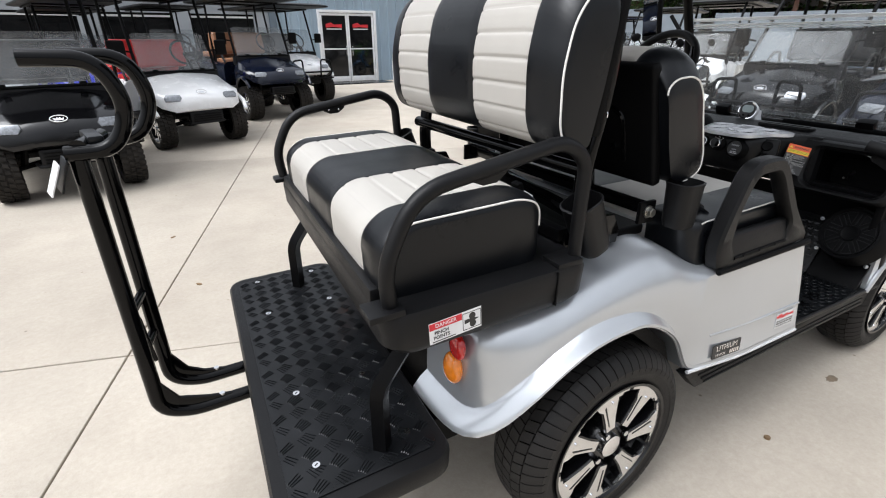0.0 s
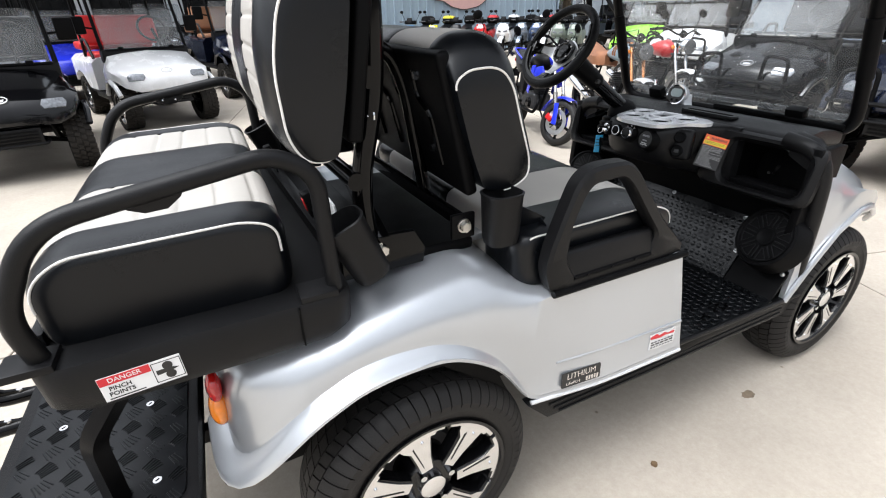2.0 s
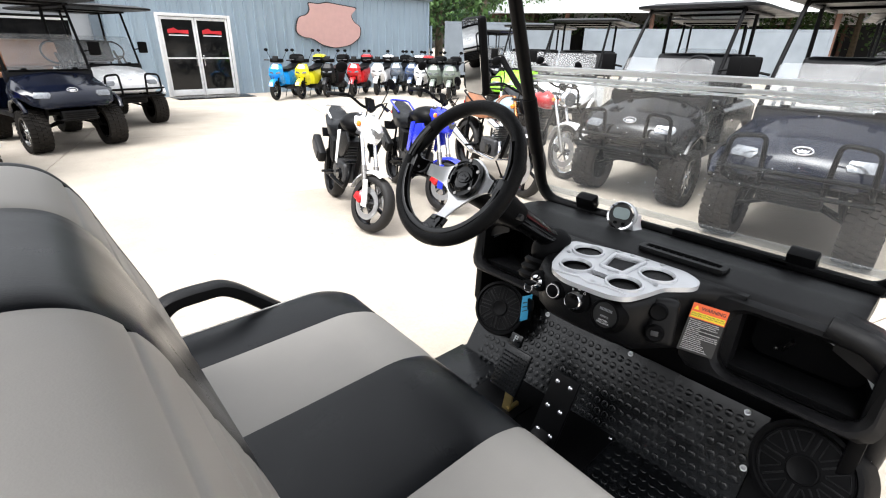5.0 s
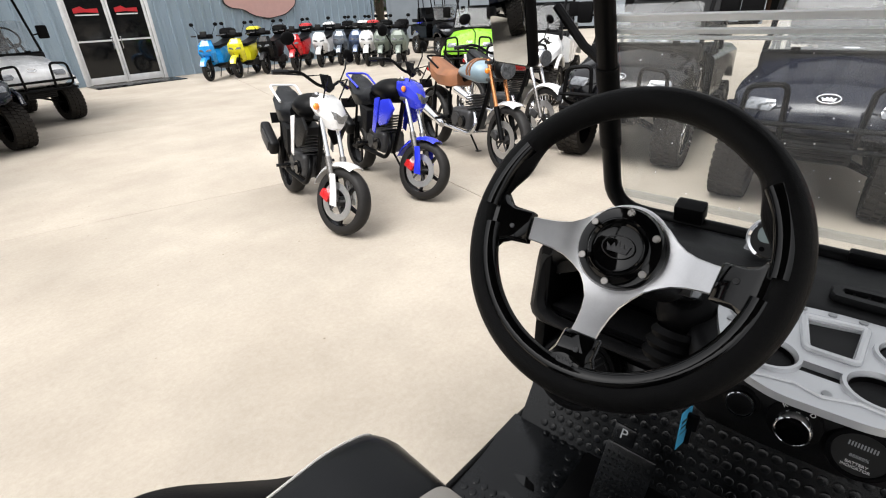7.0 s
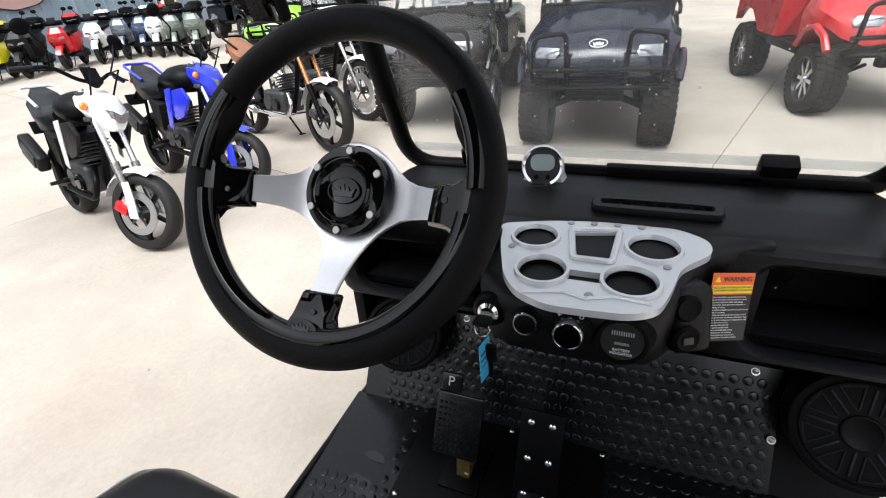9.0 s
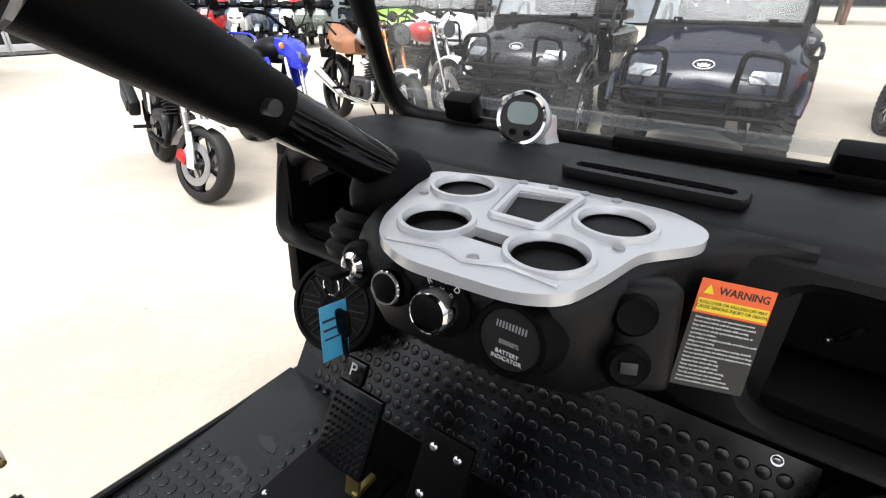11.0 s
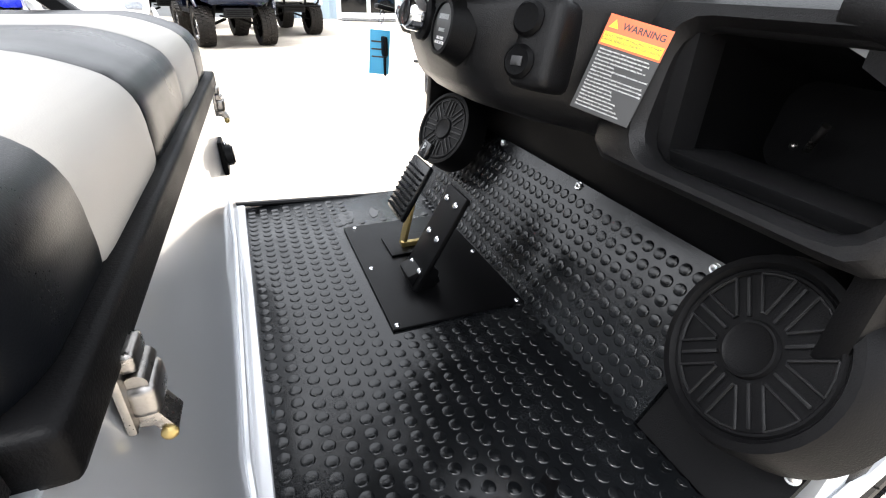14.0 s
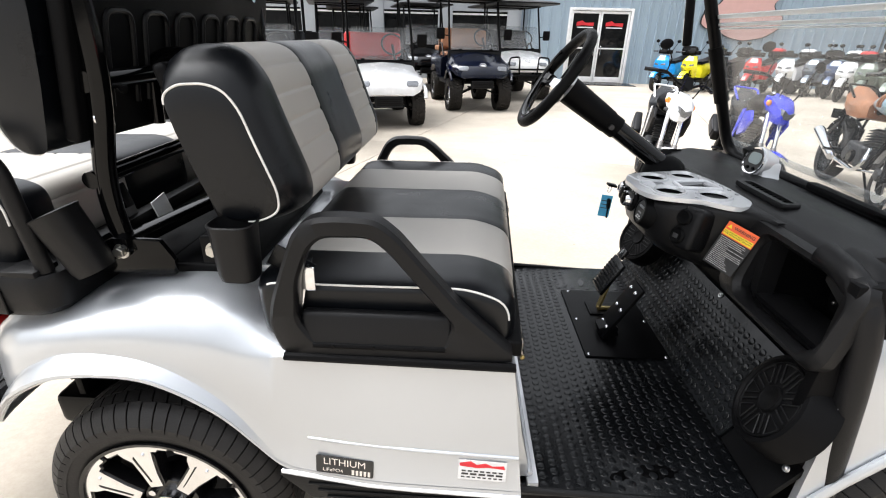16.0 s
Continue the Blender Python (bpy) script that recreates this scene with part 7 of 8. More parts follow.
# ---------------------------------------------------------------- motorcycles
def bike_wheel(e, y, r, w, kind, disc=True, rim_m=None):
    wh = part("wheel", lathe([(r - 0.07, -w * 0.42), (r - 0.035, -w * 0.5), (r - 0.012, -w * 0.36), (r, 0), (r - 0.012, w * 0.36), (r - 0.035, w * 0.5), (r - 0.07, w * 0.42), (r - 0.075, 0)], 40, (0, y, r), (0, 90, 0), closed=True), M_TYRE, e, "black road tyre", 60)
    part("rim", lathe([(r - 0.07, -w * 0.4), (r - 0.085, 0), (r - 0.07, w * 0.4), (r - 0.062, w * 0.4), (r - 0.062, -w * 0.4)], 36, (0, y, r), (0, 90, 0), closed=True), rim_m or M_SPOKE_B, wh)
    T = pose(0, y, r, 0, 90, 0)
    if kind == "cast":
        for k in range(5):
            part("spoke", moved(prism([(0.03, -0.016), (r - 0.075, -0.012), (r - 0.075, 0.012), (0.03, 0.016)], -0.012, 0.012, "z", 0.004), T @ pose(0, 0, 0, 0, 0, 72 * k)), M_SPOKE_B, wh)
    else:
        bm = None
        for k in range(32):
            a, b = 2 * math.pi * k / 32, 2 * math.pi * (k + (1.6 if k % 2 else -1.6)) / 32
            q = tube([(0.035 * math.cos(b), 0.035 * math.sin(b), 0.03 if k % 4 < 2 else -0.03), ((r - 0.075) * math.cos(a), (r - 0.075) * math.sin(a), 0)], 0.002, 4)
            bm = q if bm is None else merge(bm, q)
        part("wire_spokes", moved(bm, T), M_CHROME, wh)
    part("hub", cyl(0.04, w * 1.0, 18, at=(0, y, r), rot=(0, 90, 0), bevel=0.005), M_CAST, wh)
    if disc:
        part("brake_disc", lathe([(r * 0.36, -0.002), (r * 0.56, -0.002), (r * 0.56, 0.002), (r * 0.36, 0.002)], 36, (-w * 0.62, y, r), (0, 90, 0), closed=True), M_BRUSH, wh, "bright brake disc")
        for k in range(5):
            part("disc_arm", moved(prism([(0.03, -0.01), (r * 0.37, -0.007), (r * 0.37, 0.007), (0.03, 0.01)], -0.0025, 0.0025, "z"), pose(-w * 0.62, y, r, 0, 90, 0) @ pose(0, 0, 0, 0, 0, 72 * k + 36)), M_CAST, wh)
    return wh


def bike(label, at, rz, style, paint, fork_m, accent=None, lean=6.0):
    """A motorcycle that faces -y before it is turned; origin under its middle."""
    e = thing("motorcycle", label, "motorcycle", "parked motorcycles", at)
    e.matrix_world = pose(*at, 0, 0, rz) @ pose(0, 0, 0, 0, lean, 0) @ Matrix.Scale(0.93 if style == "mini" else 1.0, 4)
    r, w, wb = {"mini": (0.26, 0.125, 1.24), "scram": (0.31, 0.12, 1.38), "classic": (0.32, 0.09, 1.36)}[style]
    k = {"mini": 1.14, "scram": 1.12, "classic": 1.12}[style]
    yf, yr = -wb / 2, wb / 2
    wire = style == "classic"
    bike_wheel(e, yf, r, w * 0.9, "wire" if wire else "cast", True, M_CHROME if wire else None)
    back = bike_wheel(e, yr, r, w * 1.1, "wire" if wire else "cast", False, M_CHROME if wire else None)
    hx = 0.075
    head = Vector((0, yf + 0.3 * k, 0.82 * k))
    for s in (-1, 1):
        a, b = Vector((s * hx, yf, r)), Vector((s * hx, head.y - 0.03, head.z + 0.02))
        part("fork_leg", tube([a, a.lerp(b, 0.45)], 0.026, 12), M_STAINLESS if style != "scram" else M_SATIN, e, "fork lower")
        part("fork_tube", tube([a.lerp(b, 0.43), b + (b - a).normalized() * 0.06], 0.019, 12), fork_m, e, "bright fork tube")
    part("yoke", merge(bx(0.21, 0.06, 0.03, 0.008, at=(0, head.y - 0.02, head.z + 0.05)), bx(0.21, 0.06, 0.03, 0.008, at=(0, head.y - 0.06, head.z - 0.1))), M_CAST, e)
    part("caliper", bx(0.04, 0.1, 0.07, 0.015, at=(-0.09, yf + 0.1, r + 0.03), rot=(25, 0, 0)), M_RED if style == "mini" else M_CAST, e, "brake caliper")
    # mudguard
    fm = paint if style != "scram" else M_TRIM
    arc = [(radians(a)) for a in range(15, 170, 12)]
    guard = loft([[(x, yf + (r + 0.022 + dz) * math.cos(a), r + (r + 0.022 + dz) * math.sin(a)) for x, dz in ((-0.075, -0.015), (-0.05, 0.012), (0, 0.02), (0.05, 0.012), (0.075, -0.015), (0.05, 0.006), (0, 0.014), (-0.05, 0.006))] for a in (arc if wire else arc[:9])])
    part("front_mudguard", guard, fm, e, "painted mudguard")
    if style == "mini":
        for s in (-1, 1):
            part("fork_guard", prism([(yf - 0.035, r - 0.03), (yf + 0.035, r - 0.03), (yf + 0.05, r + 0.1), (yf + 0.075, r + 0.2), (yf + 0.02, r + 0.21), (yf - 0.01, r + 0.1)], s * 0.1, s * 0.108, "x", 0.003), paint, e)
    # bars, clocks, lamp, mirrors
    hb = head + Vector((0, 0.03, 0.14 * k))
    part("handlebar", tube(fillet([(-0.36, hb.y + 0.1, hb.z), (-0.2, hb.y + 0.02, hb.z + 0.04), (-0.06, hb.y - 0.03, hb.z - 0.03), (0.06, hb.y - 0.03, hb.z - 0.03), (0.2, hb.y + 0.02, hb.z + 0.04), (0.36, hb.y + 0.1, hb.z)], 0.05), 0.012, 8), M_SATIN, e)
    for s in (-1, 1):
        part("grip", tube([(s * 0.27, hb.y + 0.06, hb.z + 0.02), (s * 0.37, hb.y + 0.105, hb.z - 0.002)], 0.018, 10), M_RUBBER, e)
        part("lever", tube([(s * 0.2, hb.y - 0.01, hb.z + 0.02), (s * 0.34, hb.y + 0.03, hb.z)], 0.006, 6), M_SATIN, e)
        mi = part("mirror", ball(1, (s * 0.3, hb.y + 0.06, hb.z + 0.24), (0.062, 0.018, 0.045), rot=(0, s * 20, 0)), M_PLASTIC, e)
        part("mirror_stem", tube([(s * 0.2, hb.y + 0.02, hb.z + 0.03), (s * 0.22, hb.y, hb.z + 0.14), (s * 0.27, hb.y + 0.05, hb.z + 0.22)], 0.006, 6), M_SATIN, mi)
        part("indicator", merge(ball(0.026, (s * 0.13, head.y - 0.08, head.z - 0.02), (1, 0.7, 1)), tube([(s * 0.06, head.y - 0.05, head.z - 0.02), (s * 0.12, head.y - 0.07, head.z - 0.02)], 0.008, 6)), M_ORANGE, e, "amber indicator")
    if style == "mini":
        part("head_cowl", loft([[(x * q, head.y - 0.08 - d, head.z + z * q2 + dz) for x, z in ((-0.07, 0.13), (0.07, 0.13), (0.13, 0.06), (0.12, -0.05), (0.06, -0.15), (-0.06, -0.15), (-0.12, -0.05), (-0.13, 0.06))] for q, q2, d, dz in ((0.85, 0.5, -0.1, 0.0), (0.95, 0.75, -0.03, -0.02), (0.85, 0.75, 0.05, -0.05), (0.65, 0.58, 0.1, -0.08), (0.35, 0.32, 0.135, -0.1))]), paint, e, "painted head cowl", 28)
        part("headlight", loft([[(x * q, head.y - 0.15 - d, head.z - 0.06 + z * q) for x, z in ((-0.085, 0.03), (0.0, -0.005), (0.085, 0.03), (0.075, -0.03), (0.03, -0.075), (-0.03, -0.075), (-0.075, -0.03))] for q, d in ((0.95, -0.02), (0.9, 0.03), (0.68, 0.072))]), M_LENS, e, "clear headlight", 28)
        part("fly_screen", bx(0.11, 0.012, 0.1, 0.004, at=(0, head.y - 0.02, head.z + 0.17), rot=(-30, 0, 0)), M_PLASTIC, e)
    else:
        part("headlight", merge(ball(0.095, (0, head.y - 0.15, head.z + 0.0), (1, 0.85, 1))), M_SATIN if style == "scram" else M_CHROME, e)
        part("headlight_glass", cyl(0.082, 0.02, 24, at=(0, head.y - 0.225, head.z), rot=(90, 0, 0), bevel=0.006), M_LENS, e)
    part("clock", cyl(0.045, 0.04, 18, at=(0, hb.y - 0.07, hb.z - 0.02), rot=(50, 0, 0)), M_PLASTIC, e)
    for q in (-1, 1):
        part("cable", tube([(q * 0.15, hb.y, hb.z + 0.02), (q * 0.1, hb.y - 0.16, hb.z + 0.055), (q * 0.05, head.y - 0.04, head.z - 0.15)], 0.006, 6), M_RUBBER, e)
    if style == "mini":
        # bars and front wheel turned to the rider's left
        turn = Matrix.Translation(head) @ Matrix.Rotation(radians(24), 4, (head - Vector((0, yf, r))).normalized()) @ Matrix.Translation(-head)
        for ob in list(e.children):
            if ob is not back:
                ob.matrix_basis = turn @ ob.matrix_basis
    # tank, seat, tail
    ty0, ty1, tz = head.y + 0.06, head.y + 0.5 * k, 0.78 * k
    tank_m = accent or paint
    rings = []
    for y, hw, zt, zb in ((ty0 - 0.02, 0.04, tz + 0.03, tz - 0.06), (ty0 + 0.03, 0.11, tz + 0.08, tz - 0.1), (ty0 + 0.14, 0.145, tz + 0.11, tz - 0.11), (ty0 + 0.28, 0.13, tz + 0.09, tz - 0.1), (ty1 - 0.05, 0.08, tz + 0.03, tz - 0.08), (ty1, 0.05, tz, tz - 0.05)):
        mid = (zt + zb) / 2
        rings.append([(hw * math.cos(a), y, mid + (zt - zb) / 2 * math.sin(a)) for a in (2 * math.pi * q / 18 for q in range(18))])
    tk = part("tank", loft(rings), M_SATIN if style == "mini" else tank_m, e, "fuel tank")
    if style == "mini":
        for s in (-1, 1):
            part("tank_shroud", prism([(head.y - 0.06, 0.76), (head.y + 0.02, 0.84), (head.y + 0.26, 0.8), (head.y + 0.3, 0.66), (head.y + 0.18, 0.58), (head.y + 0.06, 0.62)], s * 0.14, s * 0.165, "x", 0.006), M_PLASTIC_M if paint is M_WHITE else paint, e, "side shroud")
            part("shroud_stripe", prism([(head.y + 0.16, 0.84), (head.y + 0.26, 0.82), (head.y + 0.32, 0.52), (head.y + 0.26, 0.5)], s * 0.166, s * 0.174, "x", 0.003), paint, e)
    else:
        part("tank_cap", cyl(0.028, 0.02, 16, at=(0, ty0 + 0.16, tz + 0.115), bevel=0.004), M_CHROME, tk)
        for d in ((0.0, 0.05) if style == "scram" else ()):
            part("tank_strap", tube([(0.146 * math.cos(a), ty0 + 0.14 + d, tz + 0.112 * math.sin(a)) for a in (radians(q) for q in range(-20, 201, 20))], 0.012, 6, flat=1.0), M_STRAP, tk, "brown leather tank strap")
    sy0, sy1 = ty1 - 0.06, yr + 0.08
    part("seat", loft([[(x * q, y, z + dz) for x, dz in ((-0.12, -0.07), (-0.14, 0.03), (-0.08, 0.095), (0.08, 0.095), (0.14, 0.03), (0.12, -0.07))] for y, z, q in ((sy0, 0.7 * k, 0.7), (sy0 + 0.1, 0.68 * k, 1.0), ((sy0 + sy1) / 2, 0.68 * k, 1.1), (sy1 - 0.1, 0.74 * k, 0.95), (sy1, 0.77 * k, 0.6))]), M_VINYL if style != "scram" else M_STRAP, e, "padded seat", 50)
    part("tail", loft([[(x * q, y, z + dz) for x, dz in ((-0.09, -0.03), (-0.1, 0.03), (0.1, 0.03), (0.09, -0.03))] for y, z, q in ((sy1 - 0.35, 0.66 * k, 1.1), (sy1, 0.74 * k, 0.9), (sy1 + 0.12, 0.77 * k, 0.4))]), paint if wire else M_PLASTIC_M, e)
    part("grab_bar", tube(fillet([(-0.11, sy1 - 0.25, 0.76 * k), (-0.12, sy1 + 0.02, 0.86 * k), (0.12, sy1 + 0.02, 0.86 * k), (0.11, sy1 - 0.25, 0.76 * k)], 0.05), 0.011, 8), paint if style == "mini" else M_SATIN, e)
    part("tail_light", bx(0.09, 0.03, 0.04, 0.01, at=(0, sy1 + 0.12, 0.73 * k)), M_REDLENS, e)
    part("plate_holder", merge(bx(0.16, 0.015, 0.1, 0.004, at=(0, sy1 + 0.22, 0.58 * k), rot=(-25, 0, 0)), tube([(0, sy1 + 0.05, 0.7 * k), (0, sy1 + 0.22, 0.6 * k)], 0.014, 6)), M_PLASTIC, e)
    # frame, engine, exhaust
    part("spine_frame", merge(tube([(0, head.y + 0.02, head.z), (0, ty1, 0.68 * k), (0, yr - 0.2, 0.6 * k)], 0.03, 8), tube([(0, head.y + 0.02, head.z - 0.08), (0, head.y + 0.1, 0.5 * k), (0, head.y + 0.2, 0.28 * k), (0, yr - 0.3, 0.26 * k), (0, yr - 0.25, 0.55 * k)], 0.022, 8)), M_SATIN, e)
    en = part("engine", merge(bx(0.24, 0.34, 0.2, 0.04, 3, at=(0, head.y + 0.36, 0.36 * k)), cyl(0.085, 0.28, 20, at=(0, head.y + 0.43, 0.35 * k), rot=(0, 90, 0), bevel=0.02)), M_CAST, e, "black engine block")
    for q in range(7):
        part("cooling_fin", bx(0.17, 0.15, 0.008, 0.002, at=(0, head.y + 0.24, (0.44 + 0.022 * q) * k), rot=(-15, 0, 0)), M_CAST, en)
    part("engine_cover", cyl(0.06, 0.3, 18, at=(0, head.y + 0.3, 0.34 * k), rot=(0, 90, 0), bevel=0.012), M_SPOKE_B, en)
    for s in (-1, 1):
        part("swingarm", tube([(s * 0.09, yr - 0.42, 0.34 * k), (s * 0.09, yr, r)], 0.02, 8), M_SATIN, e)
        part("shock", merge(tube([(s * 0.1, yr - 0.05, r + 0.03), (s * 0.1, yr - 0.12, 0.64 * k)], 0.013, 8), lathe([(0.028, 0.0), (0.028, 0.16)], 12, (s * 0.1, yr - 0.1, r + 0.1), (0, 0, 0))), M_CHROME if wire else M_SATIN, e)
        part("foot_peg", cyl(0.014, 0.12, 8, at=(s * 0.2, yr - 0.42, 0.33 * k), rot=(0, 90, 0)), M_RUBBER, e)
    part("exhaust_pipe", tube(fillet([(-0.05, head.y + 0.2, 0.45 * k), (-0.1, head.y + 0.08, 0.36 * k), (-0.12, head.y + 0.14, 0.25 * k), (-0.14, yr - 0.35, 0.27 * k)], 0.06), 0.02, 10), M_SATIN if style == "mini" else M_CHROME, e)
    if style == "mini":
        T = pose(-0.19, yr - 0.02, 0.47 * k, 28, 0, 0)
        sl = part("silencer", moved(bx(0.085, 0.34, 0.13, 0.03, 3), T), M_PLASTIC_M, e, "black exhaust silencer")
        part("heat_shield", moved(bx(0.012, 0.2, 0.1, 0.005, at=(-0.046, -0.02, 0.0)), T), M_CAST, sl)
        part("side_plate", prism([(ty1 - 0.1, 0.68), (ty1 + 0.06, 0.72), (ty1 + 0.02, 0.5), (ty1 - 0.08, 0.46)], -0.15, 0.15, "x", 0.01), M_PLASTIC_M, e)
    else:
        part("silencer", tube([(-0.15, yr - 0.4, 0.27 * k), (-0.18, yr + 0.12, 0.42 * k)], 0.042, 14, r2=0.055), M_CHROME, e, "exhaust silencer")
    part("rear_mudguard", loft([[(x, yr + (r + 0.03 + dz) * math.cos(a), r + (r + 0.03 + dz) * math.sin(a)) for x, dz in ((-0.07, -0.015), (0, 0.015), (0.07, -0.015), (0, 0.008))] for a in (radians(q) for q in range(30, 130, 14))]), paint if wire else M_PLASTIC, e)
    part("side_stand", merge(tube([(0.08, yr - 0.5, 0.28 * k), (0.2, yr - 0.6, 0.03)], 0.011, 6), bx(0.06, 0.04, 0.01, at=(0.21, yr - 0.6, 0.025))), M_SATIN, e)
    if style == "scram":
        part("skid_plate", bx(0.26, 0.3, 0.02, 0.006, at=(0, head.y + 0.34, 0.235 * k), rot=(-8, 0, 0)), M_ALU, e)
    return e


def bike_at(front, rear, *args):
    f, b = Vector((*front, 0)), Vector((*rear, 0))
    d = (f - b).normalized()
    rz = math.degrees(math.atan2(d.x, -d.y))
    wb = {"mini": 1.24 * 0.93, "scram": 1.38, "classic": 1.36}[args[1]]
    c = f - d * (wb / 2)
    return bike(args[0], (c.x, c.y, 0.0), rz, *args[1:])


bike_at((2.37, 2.72), (2.67, 3.85), "white naked minibike with red brake caliper", "mini", M_WHITE, M_CHROME)
bike_at((3.22, 2.73), (3.49, 3.87), "royal blue naked minibike with red brake caliper", "mini", M_BLUE, M_CHROME)
bike_at((4.2, 2.57), (4.62, 3.8), "blue-grey scrambler with copper fork and leather tank strap", "scram", M_TRIM, M_COPPER, M_SAGE)
bike_at((5.2, 2.76), (5.55, 4.05), "white and red classic motorcycle with wire wheels", "classic", M_WHITE, M_CHROME, M_RED)


# ---------------------------------------------------------------- scooters along the wall
def scooter(label, at, rz, paint, box_m):
    e = thing("scooter", label, "scooter", "scooters along the wall", at, rz)
    e.matrix_world = e.matrix_world @ Matrix.Scale(1.04, 4)
    r = 0.25
    for y in (-0.62, 0.62):
        bike_wheel(e, y, r, 0.1, "cast", y < 0)
    for s in (-1, 1):
        part("fork_leg", tube([(s * 0.07, -0.62, r), (s * 0.07, -0.45, 0.72)], 0.018, 8), M_SATIN, e)
    part("front_mudguard", loft([[(x, -0.62 + (r + 0.03 + dz) * math.cos(a), r + (r + 0.03 + dz) * math.sin(a)) for x, dz in ((-0.075, -0.03), (-0.05, 0.01), (0.05, 0.01), (0.075, -0.03), (0, 0.0))] for a in (radians(q) for q in range(30, 165, 14))]), paint, e)
    part("front_apron", loft([[(x * q, y + (0.06 if abs(x) > 0.12 else 0.0), z) for x in (-0.2, -0.12, -0.05, 0.05, 0.12, 0.2)] + [(x * q * 0.95, y + 0.1, z) for x in (0.2, 0.05, -0.05, -0.2)] for z, q, y in ((0.34, 0.55, -0.36), (0.45, 0.9, -0.46), (0.62, 1.05, -0.56), (0.78, 0.95, -0.55), (0.9, 0.6, -0.46))]), paint, e, "painted front apron", 30)
    for s in (-1, 1):
        part("headlight", moved(prism([(-0.07, -0.03), (0.07, -0.01), (0.06, 0.03), (-0.03, 0.02)], 0, 0.012, "z", 0.003), facing((s * 0.09, -0.572, 0.68), (s * 1, 0.3 * 1, 0), (0, 0.1, 1))), M_LENS, e)
        part("mirror", merge(ball(1, (s * 0.29, -0.34, 1.24), (0.055, 0.018, 0.04)), tube([(s * 0.15, -0.36, 0.98), (s * 0.27, -0.35, 1.2)], 0.006, 6)), M_PLASTIC, e)
        part("grip", cyl(0.018, 0.12, 10, at=(s * 0.31, -0.33, 0.99), rot=(0, 90, 0)), M_RUBBER, e)
    part("lower_apron", bx(0.2, 0.06, 0.18, 0.02, at=(0, -0.42, 0.5)), M_PLASTIC, e)
    part("handlebar_cowl", bx(0.34, 0.14, 0.1, 0.035, 3, at=(0, -0.38, 0.98)), M_PLASTIC, e)
    part("screen", bx(0.16, 0.02, 0.14, 0.01, at=(0, -0.46, 1.03), rot=(-25, 0, 0)), M_PLASTIC, e)
    part("foot_board", bx(0.32, 0.4, 0.06, 0.015, at=(0, -0.16, 0.33)), M_PLASTIC, e)
    part("rear_body", loft([[(x * q, y, z) for x, z in ((-0.17, z0), (-0.2, (z0 + z1) / 2), (-0.13, z1), (0.13, z1), (0.2, (z0 + z1) / 2), (0.17, z0))] for y, q, z0, z1 in ((0.02, 0.7, 0.36, 0.68), (0.15, 1.0, 0.36, 0.72), (0.45, 1.05, 0.5, 0.76), (0.75, 0.7, 0.62, 0.8), (0.92, 0.3, 0.7, 0.8))]), paint, e, "painted rear body", 30)
    part("seat", loft([[(x * q, y, z + d) for x, d in ((-0.15, 0), (-0.14, 0.06), (0.14, 0.06), (0.15, 0))] for y, z, q in ((0.0, 0.7, 0.7), (0.15, 0.73, 1.0), (0.45, 0.75, 1.05), (0.75, 0.83, 0.8))]), M_VINYL, e)
    part("engine", merge(bx(0.2, 0.5, 0.16, 0.03, at=(0.04, 0.42, 0.3)), cyl(0.09, 0.2, 16, at=(0.08, 0.6, 0.27), rot=(0, 90, 0), bevel=0.02)), M_CAST, e)
    part("silencer", tube([(-0.14, 0.3, 0.26), (-0.17, 0.8, 0.34)], 0.045, 12), M_SATIN, e)
    part("rack", tube(fillet([(-0.12, 0.6, 0.84), (-0.13, 0.95, 0.88), (0.13, 0.95, 0.88), (0.12, 0.6, 0.84)], 0.04), 0.012, 6), M_SATIN, e)
    tb = part("top_box", loft([[(x, y + 0.9, z) for x, y in rrect(w, d, 0.08, 4)] for w, d, z in ((0.3, 0.28, 0.89), (0.36, 0.34, 0.94), (0.36, 0.34, 1.05), (0.28, 0.26, 1.1))]), M_PLASTIC, e, "black top box")
    part("box_lid", loft([[(x, y + 0.9, z) for x, y in rrect(w, d, 0.08, 4)] for w, d, z in ((0.35, 0.33, 1.055), (0.33, 0.31, 1.1), (0.2, 0.2, 1.13))]), box_m, tb)
    part("centre_stand", tube([(-0.12, 0.2, 0.01), (-0.08, 0.3, 0.3), (0.08, 0.3, 0.3), (0.12, 0.2, 0.01)], 0.012, 6), M_SATIN, e)
    return e


SC = [("sky blue", M_CYAN, M_PLASTIC), ("yellow", M_YEL, M_YEL), ("black", M_PLASTIC_M, M_PLASTIC), ("red", M_RED, M_RED), ("white", M_WHITE, M_WHITE), ("blue-grey", M_GREYP, M_PLASTIC), ("denim blue", M_DENIM, M_WHITE), ("white and red", M_WHITE, M_RED), ("olive grey", M_OLIVE, M_PLASTIC), ("olive grey", M_OLIVE, M_PLASTIC)]
SX = [(6.15, 12.97), (6.86, 12.85), (7.72, 12.93), (8.52, 12.76), (9.38, 12.75), (10.0, 12.6), (10.3, 12.2), (10.15, 11.55), (10.2, 11.0), (10.4, 10.5)]
for (nm, p_, b_), (sx, sy) in zip(SC, SX):
    scooter(f"{nm} scooter with top box by the wall", (sx + 0.428, sy + 0.305, 0), -50, p_, b_)


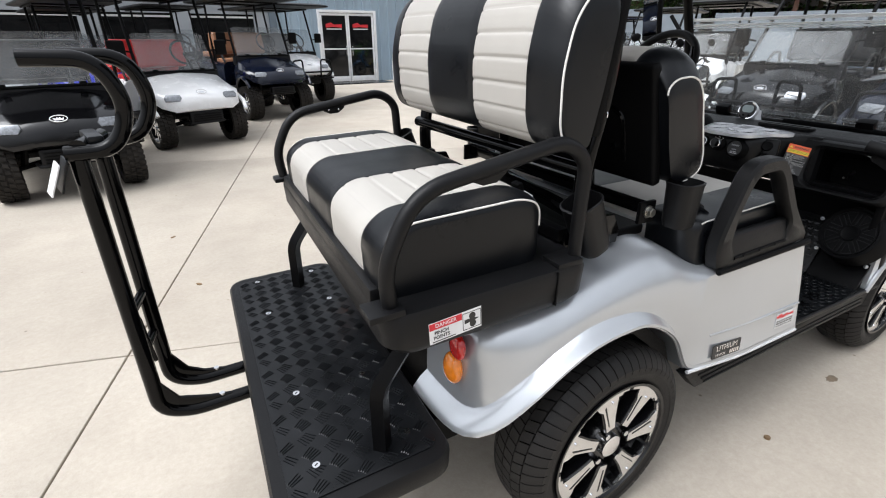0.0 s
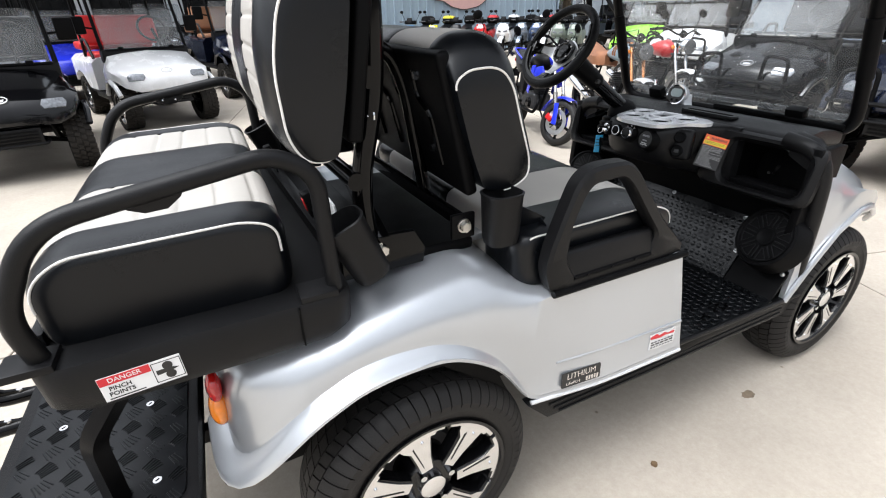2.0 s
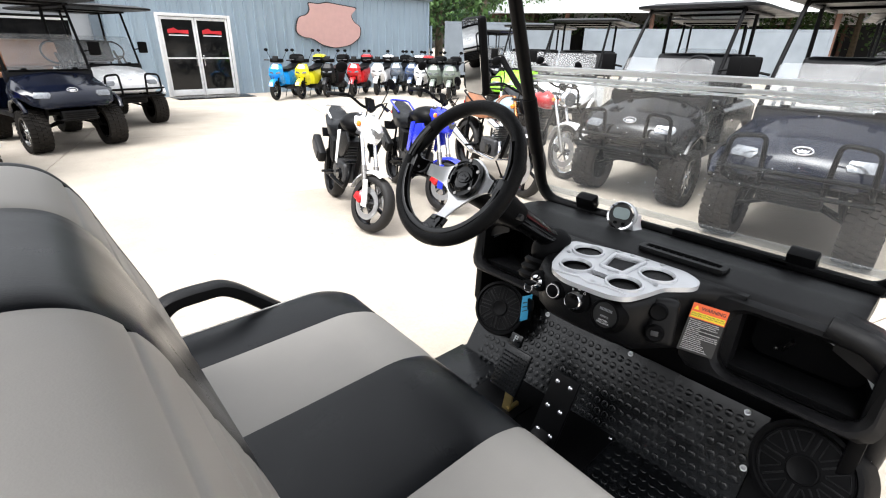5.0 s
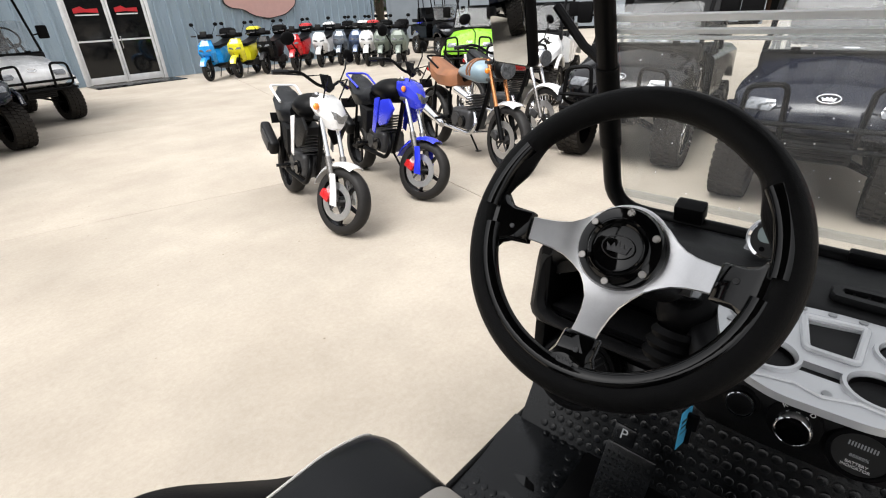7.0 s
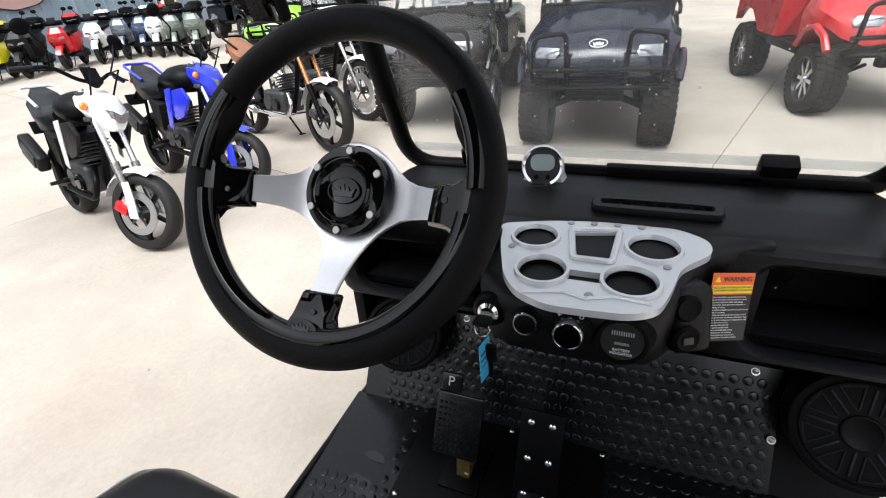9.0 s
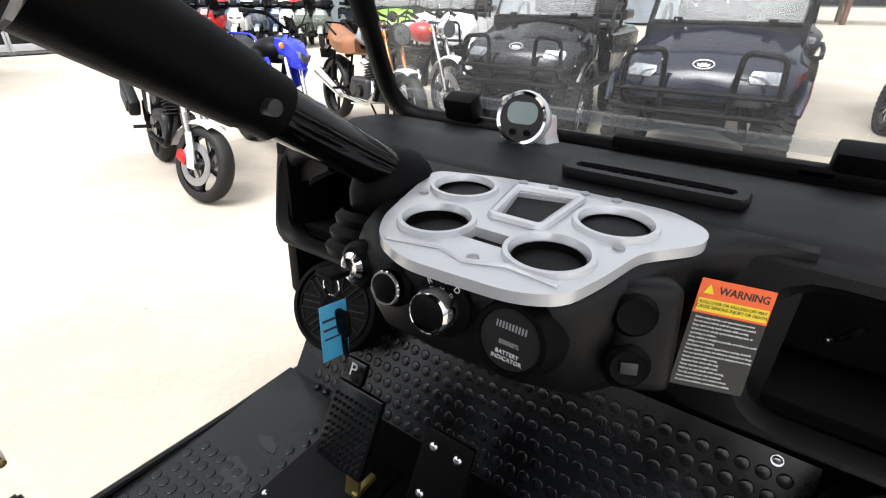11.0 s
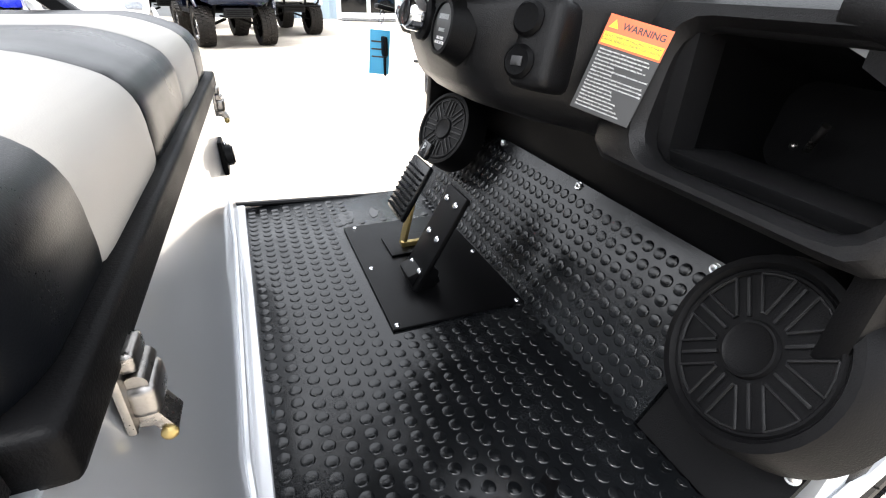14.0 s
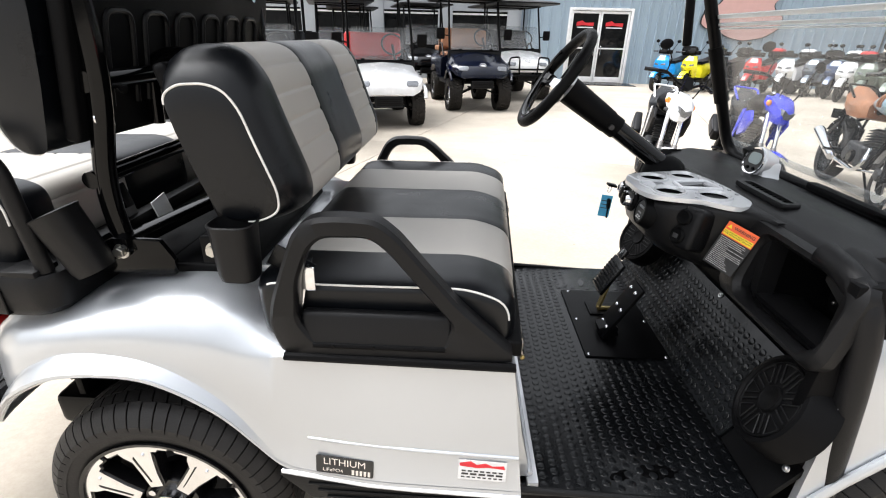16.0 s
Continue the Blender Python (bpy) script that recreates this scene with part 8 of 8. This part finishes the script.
# ---------------------------------------------------------------- open shed, container and woods
shed = thing("open_shed", "open shed with a white metal roof and rusty frame", "shed", at=(39.7, 23.3, 0), rz=-65)
part("roof_slope", prism([(-9.5, 3.7), (0, 6.2), (0, 6.3), (-9.5, 3.8)], -7, 24, "x"), M_ROOFW, shed)
part("roof_slope", prism([(9.5, 3.7), (0, 6.2), (0, 6.3), (9.5, 3.8)], -7, 24, "x"), M_ROOFW, shed)
part("gable", prism([(-9, 3.7), (9, 3.7), (0, 6.1)], -6.9, -6.8, "x"), M_SHEDWOOD, shed)
part("gable_trim", merge(tube([(-7, -9.5, 3.7), (-7, 0, 6.2)], 0.14, 4), tube([(-7, 9.5, 3.7), (-7, 0, 6.2)], 0.14, 4)), M_CONTAINER, shed)
for x in (-6.8, -1.5, 4, 9, 14, 19, 23.5):
    for y in (-8.8, 8.8):
        part("shed_post", bx(0.25, 0.25, 3.8, at=(x, y, 1.9)), M_SHEDWOOD, shed)
# sheet painted near-black to give the shade under the shed roof
part("back_shade_sheet", bx(30, 0.1, 3.8, at=(8.5, 8.9, 1.9)), M_INNERSHADE, shed)


def container(label, at, rz, L, mark):
    e = thing("shipping_container", label, "container", "", at, rz)
    w, h = 2.4, 2.6
    for y in (-w / 2, w / 2):
        n = int(L / 0.28)
        pts = []
        for k in range(n):
            x = -L / 2 + L * k / n
            d = L / n
            pts += [(x, 0), (x + d * 0.3, 0), (x + d * 0.45, 0.04), (x + d * 0.8, 0.04)]
        pts += [(L / 2, 0), (L / 2, -0.03), (-L / 2, -0.03)]
        part("side_wall", prism([(a, y + (b if y < 0 else -b)) for a, b in pts], 0.15, h - 0.1, "z"), M_CONTAINER, e, deg=20)
    part("roof", bx(L, w, 0.08, at=(0, 0, h - 0.05)), M_CONTAINER, e)
    part("base", bx(L, w, 0.16, at=(0, 0, 0.1)), M_SATIN, e)
    for x in (-L / 2, L / 2):
        part("end_wall", bx(0.06, w, h - 0.2, at=(x, 0, h / 2)), M_CONTAINER, e)
        for y in (-w / 2, w / 2):
            part("corner_post", bx(0.14, 0.14, h, at=(x, y, h / 2)), M_CONTAINER, e)
    if mark:
        part("red_mark", moved(prism([(-1.4, -0.25), (1.4, -0.2), (1.5, 0.2), (0.3, 0.2), (0.0, 0.4), (-0.4, 0.2), (-1.5, 0.25)], 0, 0.01, "z"), facing((mark, -w / 2 - 0.015, 1.75), (1, 0, 0), (0, 0, 1))), M_SIGNRED, e, "red logo shape")
        part("white_mark", moved(prism([(-1.6, -0.35), (1.6, -0.3), (1.7, 0.3), (0.3, 0.3), (0.0, 0.5), (-0.4, 0.3), (-1.7, 0.35)], 0, 0.005, "z"), facing((mark, -w / 2 - 0.006, 1.75), (1, 0, 0), (0, 0, 1))), M_LABELW, e)
    return e


container("pale grey shipping container with a red logo shape", (30.7, 11.8, 0), -67.6, 12, 2.2)
container("pale grey shipping container behind the carts", (20.5, 17.2, 0), -45, 6, 0.8)


def tree(label, at, h, seed):
    rg = random.Random(seed)
    e = thing("tree", label, "tree", "woods behind the yard", at)
    trunk = tube([(0, 0, 0), (0.1, 0.05, h * 0.35), (-0.05, 0.1, h * 0.7), (0, 0, h * 0.95)], 0.02 * h + 0.04, 8, r2=0.03)
    limbs = [trunk]
    tips = []
    for k in range(11):
        z = h * (0.22 + 0.7 * k / 11)
        a = rg.uniform(0, 6.28)
        L = h * 0.27 * (1.15 - 0.6 * k / 11)
        tip = Vector((math.cos(a) * L, math.sin(a) * L, z + L * 0.35))
        limbs.append(tube([(0, 0, z), tip * 0.5 + Vector((0, 0, z * 0.5)), tip], 0.05, 5, r2=0.012))
        tips += [tip, tip * 0.6 + Vector((0, 0, z * 0.4))]
    part("trunk", merge(*limbs), M_BARK, e)
    verts, faces = [], []
    for tip in tips + [Vector((0, 0, h * 0.95))]:
        for q in range(70):
            d = Vector((rg.gauss(0, 1), rg.gauss(0, 1), rg.gauss(0, 0.75))) * h * 0.075
            c = tip + d
            sz = rg.uniform(0.09, 0.2)
            n = Vector((rg.gauss(0, 1), rg.gauss(0, 1), rg.gauss(0.6, 1))).normalized()
            t = n.orthogonal().normalized()
            b = n.cross(t)
            i = len(verts)
            verts += [c + t * sz, c + b * sz * 0.6, c - t * sz, c - b * sz * 0.6]
            faces.append((i, i + 1, i + 2, i + 3))
    me = bpy.data.meshes.new("crown")
    me.from_pydata(verts, [], faces)
    me.materials.append(M_LEAF if seed % 2 else M_LEAF2)
    cr = new("crown", me)
    cr.parent = e
    return e


base = [tree("broad green tree at the edge of the woods", (17, 22, 0), 8.5, 1), tree("dark green tree at the edge of the woods", (20.5, 24, 0), 10, 2)]
rg = random.Random(5)
for k in range(46):
    a = 12 + k * 1.45 + rg.uniform(-0.8, 0.8)
    y = 27 + rg.uniform(-2.5, 8) + (0 if k > 6 else -3)
    t_ = copy_thing(base[k % 2], pose(a, y, 0, 0, 0, rg.uniform(0, 360)) @ Matrix.Scale(rg.uniform(0.8, 1.3), 4))
for k in range(14):
    copy_thing(base[k % 2], pose(48 + rg.uniform(-3, 6), 24 - k * 3.2, 0, 0, 0, rg.uniform(0, 360)) @ Matrix.Scale(rg.uniform(0.8, 1.3), 4))
